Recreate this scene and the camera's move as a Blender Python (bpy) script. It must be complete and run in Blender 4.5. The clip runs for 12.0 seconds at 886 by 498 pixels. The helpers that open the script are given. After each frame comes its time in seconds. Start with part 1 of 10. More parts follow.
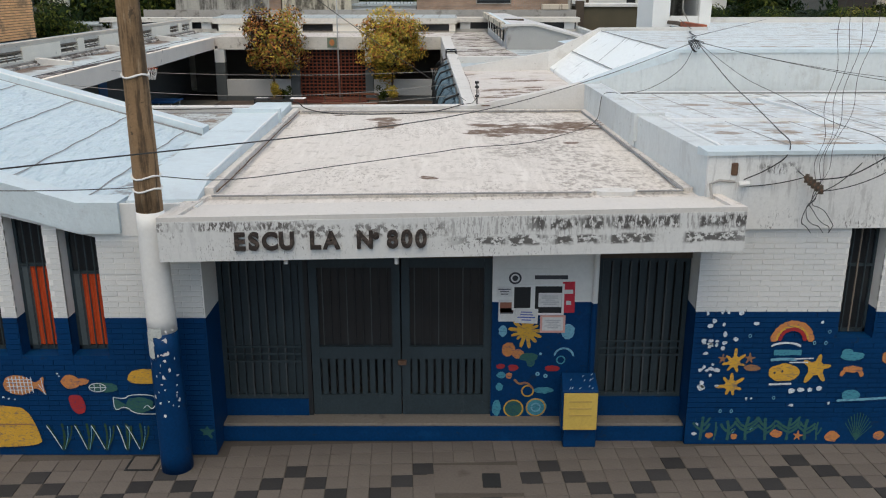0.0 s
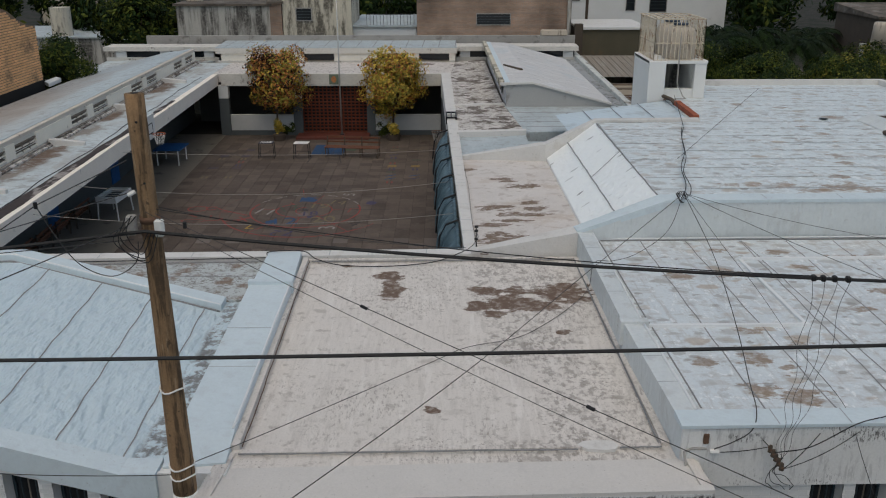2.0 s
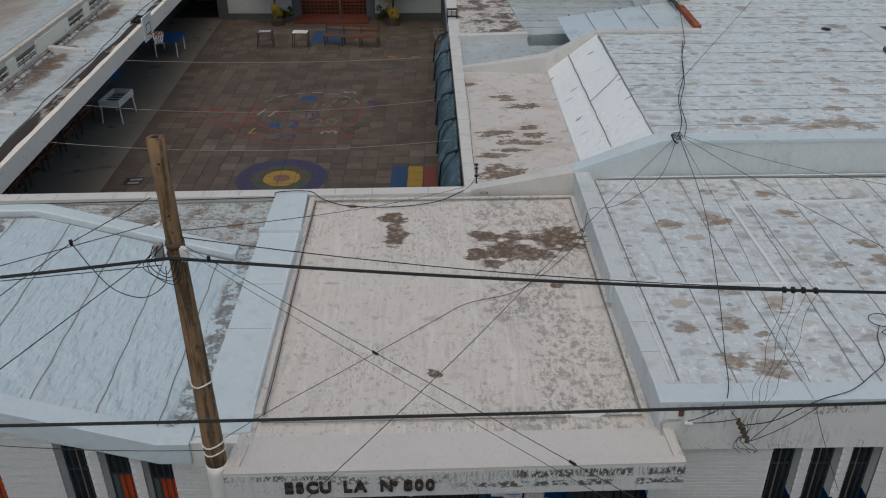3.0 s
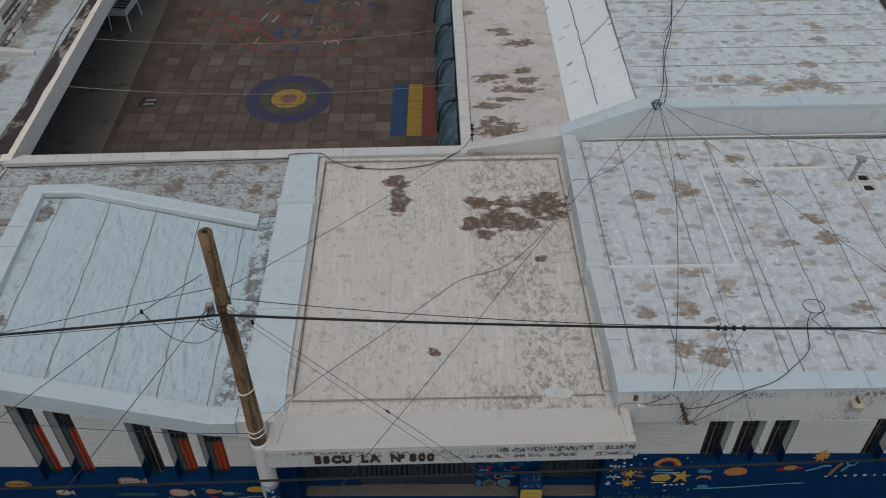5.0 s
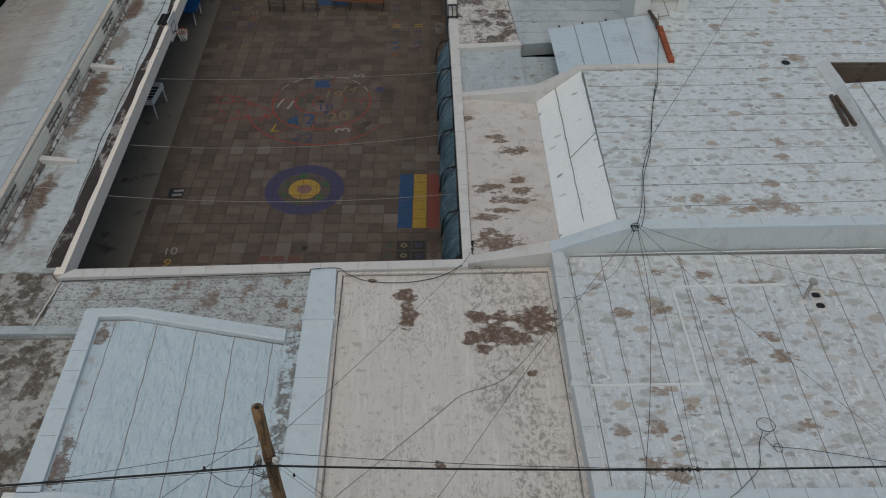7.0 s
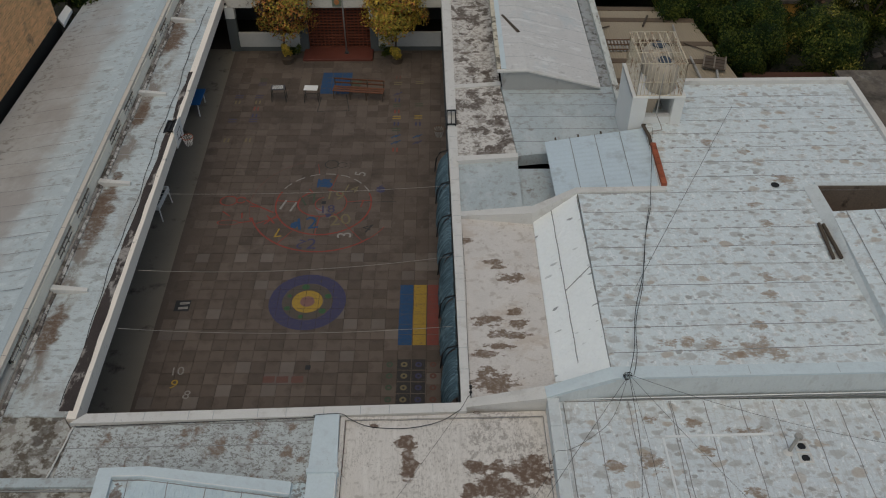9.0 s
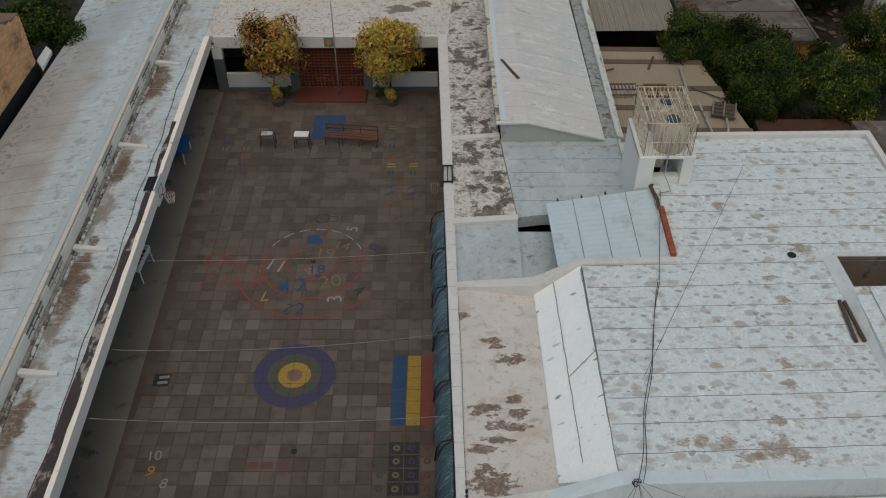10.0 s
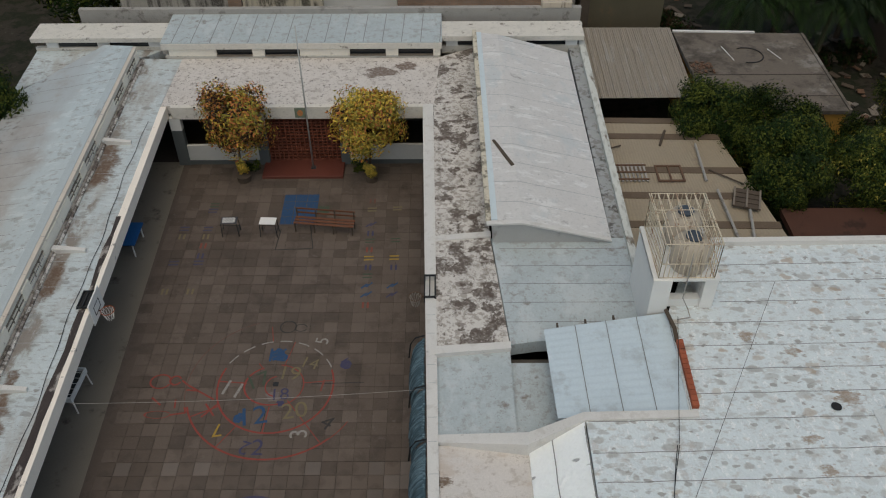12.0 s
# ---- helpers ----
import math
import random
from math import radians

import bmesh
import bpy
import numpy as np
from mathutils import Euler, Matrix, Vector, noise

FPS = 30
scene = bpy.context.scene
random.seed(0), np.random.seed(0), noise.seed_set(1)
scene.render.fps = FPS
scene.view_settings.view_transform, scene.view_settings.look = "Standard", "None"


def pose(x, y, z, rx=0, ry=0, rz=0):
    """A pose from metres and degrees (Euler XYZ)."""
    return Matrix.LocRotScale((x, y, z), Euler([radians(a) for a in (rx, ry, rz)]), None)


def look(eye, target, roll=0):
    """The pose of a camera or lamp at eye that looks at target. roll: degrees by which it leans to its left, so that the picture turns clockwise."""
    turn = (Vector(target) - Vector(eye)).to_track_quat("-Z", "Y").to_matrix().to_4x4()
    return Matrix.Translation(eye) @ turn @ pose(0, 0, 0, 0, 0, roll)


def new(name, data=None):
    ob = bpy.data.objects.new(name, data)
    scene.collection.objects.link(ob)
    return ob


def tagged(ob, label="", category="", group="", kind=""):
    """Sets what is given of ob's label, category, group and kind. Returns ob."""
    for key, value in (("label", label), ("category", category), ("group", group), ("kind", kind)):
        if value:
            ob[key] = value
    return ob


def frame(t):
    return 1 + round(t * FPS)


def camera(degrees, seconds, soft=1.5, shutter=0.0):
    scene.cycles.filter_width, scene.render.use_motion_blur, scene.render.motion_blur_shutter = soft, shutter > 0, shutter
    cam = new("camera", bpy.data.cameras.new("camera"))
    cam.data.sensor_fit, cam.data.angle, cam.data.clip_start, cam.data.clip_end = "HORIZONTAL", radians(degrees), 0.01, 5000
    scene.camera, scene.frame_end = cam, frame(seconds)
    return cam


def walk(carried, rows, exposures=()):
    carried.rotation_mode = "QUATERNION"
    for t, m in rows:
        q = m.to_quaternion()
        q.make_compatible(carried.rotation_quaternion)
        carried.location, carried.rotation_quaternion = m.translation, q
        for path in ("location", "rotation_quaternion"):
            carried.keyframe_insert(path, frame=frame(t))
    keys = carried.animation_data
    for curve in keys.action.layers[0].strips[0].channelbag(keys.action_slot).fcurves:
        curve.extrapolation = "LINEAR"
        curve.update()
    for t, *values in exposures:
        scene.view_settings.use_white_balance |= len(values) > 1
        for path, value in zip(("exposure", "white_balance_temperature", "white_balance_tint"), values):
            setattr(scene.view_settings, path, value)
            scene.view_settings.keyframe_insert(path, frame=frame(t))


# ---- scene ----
cam = camera(54.5, 12.0, soft=1.1)
METRES, EYE, TILT, LEAN, TURN = 30.0, 6.0, -17.0, 0.0, 0.0
ROWS = [
    (0.0, 0.0, 0.0, 0.0, 0.0, 0.0, -0.0),
    (0.5, -0.0002, -0.0095, 0.0332, 0.0, -0.02, 0.01),
    (1.0, -0.0004, -0.0187, 0.0686, 0.01, -0.16, 0.04),
    (1.5, -0.0007, -0.0279, 0.1048, -0.01, -1.18, 0.06),
    (2.0, -0.0011, -0.0367, 0.1409, -0.02, -3.0, 0.06),
    (2.5, -0.0012, -0.0461, 0.178, -0.01, -7.41, 0.08),
    (3.0, -0.0017, -0.0558, 0.2147, -0.01, -13.15, 0.15),
    (3.2, -0.0016, -0.0597, 0.2288, -0.01, -15.45, 0.15),
    (3.6, -0.0012, -0.0669, 0.2554, -0.01, -19.59, 0.15),
    (4.0, -0.0008, -0.0742, 0.2820, -0.01, -22.72, 0.16),
    (4.4, -0.0004, -0.0815, 0.3087, -0.01, -24.69, 0.16),
    (4.8, -0.0001, -0.0888, 0.3353, -0.01, -25.39, 0.16),
    (5.0, 0.0, -0.0932, 0.3487, -0.01, -25.39, 0.16),
    (5.5, -0.0007, -0.1038, 0.3821, -0.02, -25.36, 0.15),
    (6.0, -0.0016, -0.1143, 0.4147, -0.03, -25.36, 0.16),
    (6.5, -0.0025, -0.1255, 0.4486, -0.04, -25.34, 0.15),
    (6.7, -0.0032, -0.1294, 0.4624, -0.05, -25.37, 0.15),
    (7.5, -0.0047, -0.1521, 0.5148, -0.08, -25.40, 0.14),
    (8.3, -0.0058, -0.1506, 0.5742, -0.10, -25.46, 0.13),
    (8.5, -0.0055, -0.1389, 0.5867, -0.11, -25.37, 0.13),
    (9.0, -0.0038, -0.1024, 0.6267, -0.13, -25.27, 0.13),
    (9.5, -0.0014, -0.0572, 0.6575, -0.14, -25.22, 0.16),
    (10.0, 0.0028, -0.0053, 0.6774, -0.12, -25.2, 0.16),
    (10.5, 0.0085, 0.0488, 0.6955, -0.13, -25.22, 0.16),
    (11.0, 0.0146, 0.1034, 0.7112, -0.13, -25.21, 0.18),
    (11.5, 0.0204, 0.1567, 0.7265, -0.13, -25.21, 0.21),
    (12.0, 0.0259, 0.2084, 0.7441, -0.15, -25.26, 0.24),
]
walk(cam, [(t, pose(0, 0, EYE, TILT, LEAN, TURN) @ pose(METRES * x, METRES * y, METRES * z, 90 + pitch, roll, yaw)) for t, x, y, z, yaw, pitch, roll in ROWS],
     exposures=[(0.0, 0.46, 7200, 3), (1.0, 0.06, 7150, 3), (2.5, -0.33, 7000, 3), (6.0, -0.55, 7000, 2), (8.5, -0.62, 7200, 1), (9.5, -0.46, 7300, 1), (12.0, -0.24, 7300, 1)])

# ---- light ----
SUN_ELEV, SUN_AZ = 68.0, 190.0   # degrees; azimuth clockwise from +y
world = bpy.data.worlds.new("sky")
scene.world = world
world.use_nodes = True
wn = world.node_tree
sky = wn.nodes.new("ShaderNodeTexSky")
sky.sky_type, sky.sun_disc = "NISHITA", False
sky.sun_elevation, sky.sun_rotation = radians(SUN_ELEV), radians(SUN_AZ)
sky.air_density, sky.dust_density, sky.ozone_density = 1.0, 2.5, 1.0
bg = wn.nodes["Background"]
bg.inputs[1].default_value = 0.15
wn.links.new(sky.outputs[0], bg.inputs[0])
sun = new("sun", bpy.data.lights.new("sun", "SUN"))
sun.data.energy, sun.data.angle, sun.data.color = 0.75, radians(80), (1.0, 0.85, 0.68)
sd = Vector((math.sin(radians(SUN_AZ)) * math.cos(radians(SUN_ELEV)), math.cos(radians(SUN_AZ)) * math.cos(radians(SUN_ELEV)), math.sin(radians(SUN_ELEV))))
sun.matrix_world = look(sd * 60, (0, 0, 0))


# ---- materials ----
def material(name, base, rough=0.75, var=0.12, scale=0.8, grain=25.0, bump=0.25, dirt=None, amount=0.0, dscale=1.5, stretch=(1, 1, 1),
             spots=(), dirt2=None, amount2=0.0, d2scale=8.0, metal=0.0, rand=0.0, island=0.0, spec=0.3, soft=0.14, wave=None, coords="Object", layers=(), hard=0.3, dabs=(), deep=1.0, ripple=None, wobs=(1.7, 3.0), rag=(8.0, 2.4)):
    """A painted, mineral or metal surface: two scales of variation, two kinds of dirt, spots with a place of their own.
    layers: further stains or painted glints (colour, scale (minus: rounded), threshold, softness, strength, stretch,
    gate); a gate (scale, threshold, stretch) keeps a layer to patches,
    wobs, rag: scale and strength of the wavy and of the ragged edge of the spots;
    ripple: folds of a loose coating (per metre, turn in degrees, stretch, height);
    dabs: sparse oval dabs (colour, cells per metre, share of cells, least and greatest radius in cells, strength, turn
    in degrees, stretch);
    a gate ("band", axis, centre, half width, scale of its uneven edge, patches, second band) to a strip."""
    m = bpy.data.materials.new(name)
    m.use_nodes = True
    nt = m.node_tree
    b = nt.nodes["Principled BSDF"]
    def node(kind, **props):
        n = nt.nodes.new("ShaderNode" + kind)
        for k, v in props.items():
            if k in ("operation", "blend_type", "data_type", "wave_type", "bands_direction", "interpolation_type"):
                if k == "operation": n.operation = v
                elif k == "blend_type": n.blend_type = v
                elif k == "data_type": n.data_type = v
                elif k == "wave_type": n.wave_type = v
                elif k == "bands_direction": n.bands_direction = v
                else: n.interpolation_type = v
        return n
    link = nt.links.new
    tc = node("TexCoord")
    pos = tc.outputs[coords]
    def noise_at(sc, detail=5.0, r=0.6, st=None):
        n = node("TexNoise")
        n.inputs["Scale"].default_value, n.inputs["Detail"].default_value, n.inputs["Roughness"].default_value = sc, detail, r
        if st:
            mp = node("Mapping")
            mp.inputs["Scale"].default_value = st
            link(pos, mp.inputs[0]); link(mp.outputs[0], n.inputs["Vector"])
        else:
            link(pos, n.inputs["Vector"])
        return n.outputs["Fac"]
    def mrange(f, a, c, lo=0.0, hi=1.0):
        n = node("MapRange")
        n.interpolation_type = "SMOOTHSTEP"
        link(f, n.inputs[0])
        for i, v in ((1, a), (2, c), (3, lo), (4, hi)):
            n.inputs[i].default_value = v
        return n.outputs[0]
    def math_(op, a, c):
        n = node("Math", operation=op)
        for i, v in ((0, a), (1, c)):
            if isinstance(v, (int, float)): n.inputs[i].default_value = v
            else: link(v, n.inputs[i])
        return n.outputs[0]
    def mix(f, a, c, kind="MIX"):
        n = node("Mix", data_type="RGBA", blend_type=kind)
        for i, v in ((0, f), (6, a), (7, c)):
            if isinstance(v, (int, float)): n.inputs[i].default_value = v
            elif isinstance(v, tuple): n.inputs[i].default_value = (*v, 1)
            else: link(v, n.inputs[i])
        return n.outputs[2]
    big = noise_at(scale, 6, 0.62)
    fine = noise_at(grain, 3, 0.6)
    val = math_("ADD", math_("MULTIPLY", math_("SUBTRACT", big, 0.5), var * 3), math_("MULTIPLY", math_("SUBTRACT", fine, 0.5), var * 3.6))
    if rand:
        oi = node("ObjectInfo")
        val = math_("ADD", val, math_("MULTIPLY", math_("SUBTRACT", oi.outputs["Random"], 0.5), rand * 2))
    if island:
        ge = node("NewGeometry")
        val = math_("ADD", val, math_("MULTIPLY", math_("SUBTRACT", ge.outputs["Random Per Island"], 0.5), island * 2))
    val = math_("ADD", val, 1.0)
    vec = node("VectorMath", operation="SCALE")
    vec.inputs[0].default_value = base
    link(val, vec.inputs["Scale"])
    col = vec.outputs[0]
    rg = rough
    if dirt2 and amount2:
        f2 = mrange(noise_at(d2scale, 4, 0.65, stretch), 0.72 - amount2, 0.72 - amount2 + soft * 1.5)
        col = mix(math_("MULTIPLY", f2, 0.75), col, dirt2)
    for (lc, ls, lt, lf, lk, lst, lg) in layers:
        f3 = mrange(noise_at(ls, 6, 0.68, lst) if ls > 0 else noise_at(-ls, 1.6, 0.5, lst), lt, lt + lf)
        if lg:
            if lg[0] == "band":
                dp = node("VectorMath", operation="DOT_PRODUCT"); link(pos, dp.inputs[0]); dp.inputs[1].default_value = lg[1]
                off = math_("ABSOLUTE", math_("SUBTRACT", dp.outputs["Value"], lg[2]), 0.0)
                off = math_("ADD", off, math_("MULTIPLY", math_("SUBTRACT", noise_at(lg[4], 5, 0.65), 0.5), lg[3] * 1.6))
                f3 = math_("MULTIPLY", f3, mrange(off, lg[3], lg[3] * 0.5))
                if len(lg) > 6:
                    d2 = node("VectorMath", operation="DOT_PRODUCT"); link(pos, d2.inputs[0]); d2.inputs[1].default_value = lg[6][0]
                    f3 = math_("MULTIPLY", f3, mrange(math_("ABSOLUTE", math_("SUBTRACT", d2.outputs["Value"], lg[6][1]), 0.0), lg[6][2], lg[6][2] * 0.7))
                if len(lg) > 5:
                    f3 = math_("MULTIPLY", f3, mrange(noise_at(lg[5][0], 4, 0.6, lg[5][2]), lg[5][1], lg[5][1] + 0.1))
            else:
                f3 = math_("MULTIPLY", f3, mrange(noise_at(lg[0], 4, 0.6, lg[2]), lg[1], lg[1] + 0.12))
        col = mix(math_("MULTIPLY", f3, lk), col, lc)
    for (dc, dn, share, r0, r1, dk, dturn, dst) in dabs:
        mp = node("Mapping")
        mp.inputs["Rotation"].default_value, mp.inputs["Scale"].default_value = (0, 0, radians(dturn)), (dn * dst, dn, 0.0)
        link(pos, mp.inputs[0])
        wn_ = node("TexNoise"); wn_.inputs["Scale"].default_value, wn_.inputs["Detail"].default_value = 1.5, 4.0
        link(mp.outputs[0], wn_.inputs["Vector"])
        sh = node("VectorMath", operation="SCALE"); link(wn_.outputs["Color"], sh.inputs[0]); sh.inputs["Scale"].default_value = 0.85
        ad = node("VectorMath", operation="ADD"); link(mp.outputs[0], ad.inputs[0]); link(sh.outputs[0], ad.inputs[1])
        vo = node("TexVoronoi"); vo.voronoi_dimensions = "2D"; vo.inputs["Scale"].default_value = 1.0
        link(ad.outputs[0], vo.inputs["Vector"])
        sp = node("SeparateColor"); link(vo.outputs["Color"], sp.inputs[0])
        rad = mrange(sp.outputs[0], 1.0 - share, 1.0, 0.0, 1.0)
        rad = math_("ADD", math_("MULTIPLY", rad, r1 - r0), r0)
        on = mrange(sp.outputs[0], 1.0 - share, 1.0 - share + 0.02)
        edge = math_("SUBTRACT", rad, vo.outputs["Distance"])
        f4 = math_("MULTIPLY", mrange(edge, -0.05, 0.13), on)
        col = mix(math_("MULTIPLY", math_("MULTIPLY", f4, mrange(sp.outputs[1], 0.0, 1.0, 0.35, 1.0)), dk), col, dc)
    if dirt and (amount or spots):
        f = mrange(noise_at(dscale, 7, 0.66, stretch), 0.75 - amount, 0.75 - amount + soft) if amount else 0.0
        wob = noise_at(wobs[0], 6, 0.66, (0.85, 1.6, 1))
        for (sx, sy, rx, ry) in spots:
            su = node("VectorMath", operation="SUBTRACT"); link(pos, su.inputs[0]); su.inputs[1].default_value = (sx, sy, 0)
            mu = node("VectorMath", operation="MULTIPLY"); link(su.outputs[0], mu.inputs[0]); mu.inputs[1].default_value = (1 / rx, 1 / ry, 0)
            ln = node("VectorMath", operation="LENGTH"); link(mu.outputs[0], ln.inputs[0])
            d = math_("ADD", ln.outputs["Value"], math_("MULTIPLY", math_("SUBTRACT", wob, 0.5), wobs[1]))
            f = math_("MAXIMUM", f, mrange(d, 1.45, 0.55))
        if spots:
            f = mrange(math_("ADD", f, math_("MULTIPLY", math_("SUBTRACT", noise_at(rag[0], 9, 0.78, (0.8, 1.2, 1)), 0.5), rag[1])), 0.40, 0.40 + hard)
        col = mix(math_("MULTIPLY", f, mrange(noise_at(7.0, 6, 0.7), 0.35, 0.55, 0.55 * deep, 0.92 * deep)), col, dirt)
        if not isinstance(f, float):
            rg = math_("ADD", math_("MULTIPLY", f, 0.12), rough)
    link(col, b.inputs["Base Color"])
    if isinstance(rg, float): b.inputs["Roughness"].default_value = rg
    else: link(rg, b.inputs["Roughness"])
    b.inputs["Metallic"].default_value = metal
    b.inputs["Specular IOR Level"].default_value = spec
    h = math_("ADD", math_("MULTIPLY", big, 0.6), math_("MULTIPLY", fine, 0.25))
    if bump >= 0.5:
        h = math_("ADD", h, math_("MULTIPLY", noise_at(4.0, 3, 0.55), 0.5))
    if ripple:
        mp = node("Mapping")
        mp.inputs["Rotation"].default_value, mp.inputs["Scale"].default_value = (0, 0, radians(ripple[1])), (ripple[0], ripple[0] * ripple[2], 1)
        link(pos, mp.inputs[0])
        rn = node("TexNoise"); rn.inputs["Scale"].default_value, rn.inputs["Detail"].default_value = 1.0, 2.5
        link(mp.outputs[0], rn.inputs["Vector"])
        h = math_("ADD", h, math_("MULTIPLY", mrange(rn.outputs["Fac"], 0.3, 0.72), ripple[3]))
    if wave:
        w = node("TexWave", wave_type="BANDS", bands_direction=wave[0])
        w.inputs["Scale"].default_value = wave[1]
        w.inputs["Distortion"].default_value = wave[2]
        link(pos, w.inputs["Vector"])
        h = math_("ADD", h, w.outputs["Fac"])
    bp = node("Bump")
    bp.inputs["Strength"].default_value, bp.inputs["Distance"].default_value = bump, 0.06 if bump >= 0.5 else 0.03
    link(h, bp.inputs["Height"]); link(bp.outputs[0], b.inputs["Normal"])
    return m


def place(pts):
    """Stain spots (x, y, r) as ellipses."""
    return [(p[0], p[1], p[2], p[2] * (p[3] if len(p) > 3 else 0.8)) for p in pts]


GRIT = ((0.15, 0.13, 0.115), 22.0, 0.535, 0.06, 0.8, None, (1.1, 0.44, None))
STREAK = ((0.40, 0.37, 0.345), 3.0, 0.52, 0.14, 0.45, (2.4, 0.25, 1), None)
# whitish flecks: glints of the membrane painted into the roof colour
GLINT = ((0.80, 0.825, 0.84), 7.0, 0.575, 0.03, 0.75, (1, 0.55, 1), None)
SPECK = ((0.30, 0.275, 0.255), 11.0, 0.585, 0.03, 0.6, (1, 0.8, 1), (0.6, 0.42, None))
BROWN, BLACK = (0.16, 0.105, 0.075), (0.05, 0.047, 0.045)
M = {}
MOTTLE = ((0.45, 0.44, 0.425), 2.6, 0.53, 0.10, 0.5, (0.8, 1.5, 1), None)
MOTTLE_FINE = ((0.40, 0.385, 0.37), 6.5, 0.56, 0.07, 0.5, (0.8, 1.4, 1), (0.9, 0.44, None))
DAB = ((0.375, 0.37, 0.355), 2.6, 0.62, 0.12, 0.42, 0.75, 28, 0.62)
DAB_SMALL = ((0.29, 0.28, 0.265), 4.6, 0.36, 0.10, 0.40, 0.8, 40, 0.7)
DAB_TAN = ((0.40, 0.315, 0.235), 2.6, 0.24, 0.10, 0.42, 0.7, 15, 0.7)
M["roof_mid"] = material("roof_membrane_aged", (0.655, 0.615, 0.578), 0.85, 0.06, 0.7, 30, 0.35, (0.15, 0.103, 0.078), 0.0, 1.3, soft=0.07, dirt2=(0.42, 0.385, 0.355), amount2=0.16, d2scale=5,
    spots=place([(-1.22, 17.6, 0.36), (-1.15, 17.2, 0.2, 1.2), (-1.09, 16.78, 0.27, 1.3), (2.5, 16.62, 0.62, 0.95), (1.95, 16.0, 0.42, 0.6), (1.35, 16.15, 0.5, 0.75), (0.86, 16.75, 0.38, 0.6), (1.5, 16.75, 0.36, 0.6), (0.68, 15.97, 0.3, 0.8), (1.0, 15.6, 0.2), (2.23, 14.74, 0.13), (-0.21, 11.96, 0.14), (-2.2, 18.25, 0.12, 0.7)]),
    hard=0.42, deep=1.1, wobs=(2.6, 3.2), rag=(7.0, 1.7), layers=(((0.46, 0.425, 0.395), 3.0, 0.52, 0.14, 0.35, (2.4, 0.25, 1), None), ((0.46, 0.43, 0.40), 8.0, 0.52, 0.1, 0.3, (1.6, 0.22, 1), None), ((0.27, 0.24, 0.215), 13.0, 0.53, 0.07, 0.58, (1.6, 0.55, 1), (0.55, 0.47, (1.0, 0.8, 1))), ((0.30, 0.28, 0.26), 34.0, 0.55, 0.08, 0.25, None, None), ((0.235, 0.21, 0.19), 9.0, 0.48, 0.10, 0.62, (1.0, 0.7, 1), ("band", (1, 0.05, 0), 2.5, 1.6, 0.7, (0.8, 0.42, None))), ((0.14, 0.12, 0.105), 21.0, 0.57, 0.05, 0.65, None, (0.7, 0.52, None)), ((0.78, 0.75, 0.715), 3.2, 0.55, 0.1, 0.35, (1.5, 0.22, 1), None)),
    dabs=(((0.33, 0.30, 0.27), 2.6, 0.16, 0.08, 0.3, 0.5, 5, 0.6),))
M["roof_right"] = material("roof_membrane_white", (0.62, 0.67, 0.70), 0.55, 0.06, 0.9, 18, 0.6, (0.25, 0.175, 0.118), 0.0, 1.1, soft=0.1, dirt2=(0.50, 0.50, 0.50), amount2=0.18, d2scale=2.4, hard=0.7, deep=1.0, wobs=(3.0, 5.0), rag=(6.0, 1.5), spec=0.45, ripple=(4.5, 25, 0.45, 0.6),
    spots=place([(4.97, 12.58, 0.30), (5.37, 12.26, 0.24), (4.76, 11.54, 0.3), (5.31, 11.34, 0.46, 0.5), (5.28, 13.72, 0.24), (5.96, 13.2, 0.24), (4.84, 16.48, 0.28), (5.91, 16.62, 0.34), (7.55, 17.06, 0.26), (6.04, 18.07, 0.22), (7.39, 18.07, 0.26), (8.95, 17.7, 0.5, 0.3), (8.75, 14.82, 0.34), (8.53, 15.62, 0.26), (7.62, 14.76, 0.3), (8.68, 12.68, 0.26), (4.18, 12.48, 0.2)]),
    layers=(((0.50, 0.46, 0.425), 0.9, 0.54, 0.16, 0.4, None, None), STREAK, GLINT, MOTTLE, MOTTLE_FINE, ((0.40, 0.385, 0.365), 9.0, 0.575, 0.06, 0.5, None, (0.5, 0.46, None))), dabs=(DAB, DAB_SMALL, DAB_TAN))
M["roof_high"] = material("roof_membrane_silver", (0.64, 0.70, 0.725), 0.48, 0.055, 0.8, 14, 0.7, (0.28, 0.195, 0.13), 0.0, 1.3, soft=0.1, dirt2=(0.50, 0.49, 0.48), amount2=0.15, d2scale=2.2, hard=0.75, deep=0.95, wobs=(3.0, 5.2), rag=(6.0, 1.5), spec=0.45, ripple=(4.0, 25, 0.45, 0.55),
    spots=place([(6.9, 20.37, 0.26), (7.53, 20.43, 0.24), (8.32, 20.36, 0.32), (9.7, 20.23, 0.62, 0.6), (9.2, 20.0, 0.4, 0.5), (9.98, 21.17, 0.28), (10.17, 19.9, 0.4, 0.5), (8.8, 19.9, 0.32, 0.6), (10.85, 23.38, 0.26), (10.72, 22.53, 0.24), (11.5, 27.2, 0.26), (11.63, 26.07, 0.26), (13.0, 28.68, 0.42), (9.2, 25.2, 0.2), (12.0, 30.6, 0.3), (10.6, 31.2, 0.24)]),
    layers=(GLINT, MOTTLE, MOTTLE_FINE, ((0.47, 0.41, 0.365), 1.1, 0.57, 0.12, 0.4, None, None), ((0.42, 0.40, 0.38), 9.0, 0.59, 0.05, 0.45, None, (0.6, 0.46, None))), dabs=(DAB, DAB_SMALL, DAB_TAN))
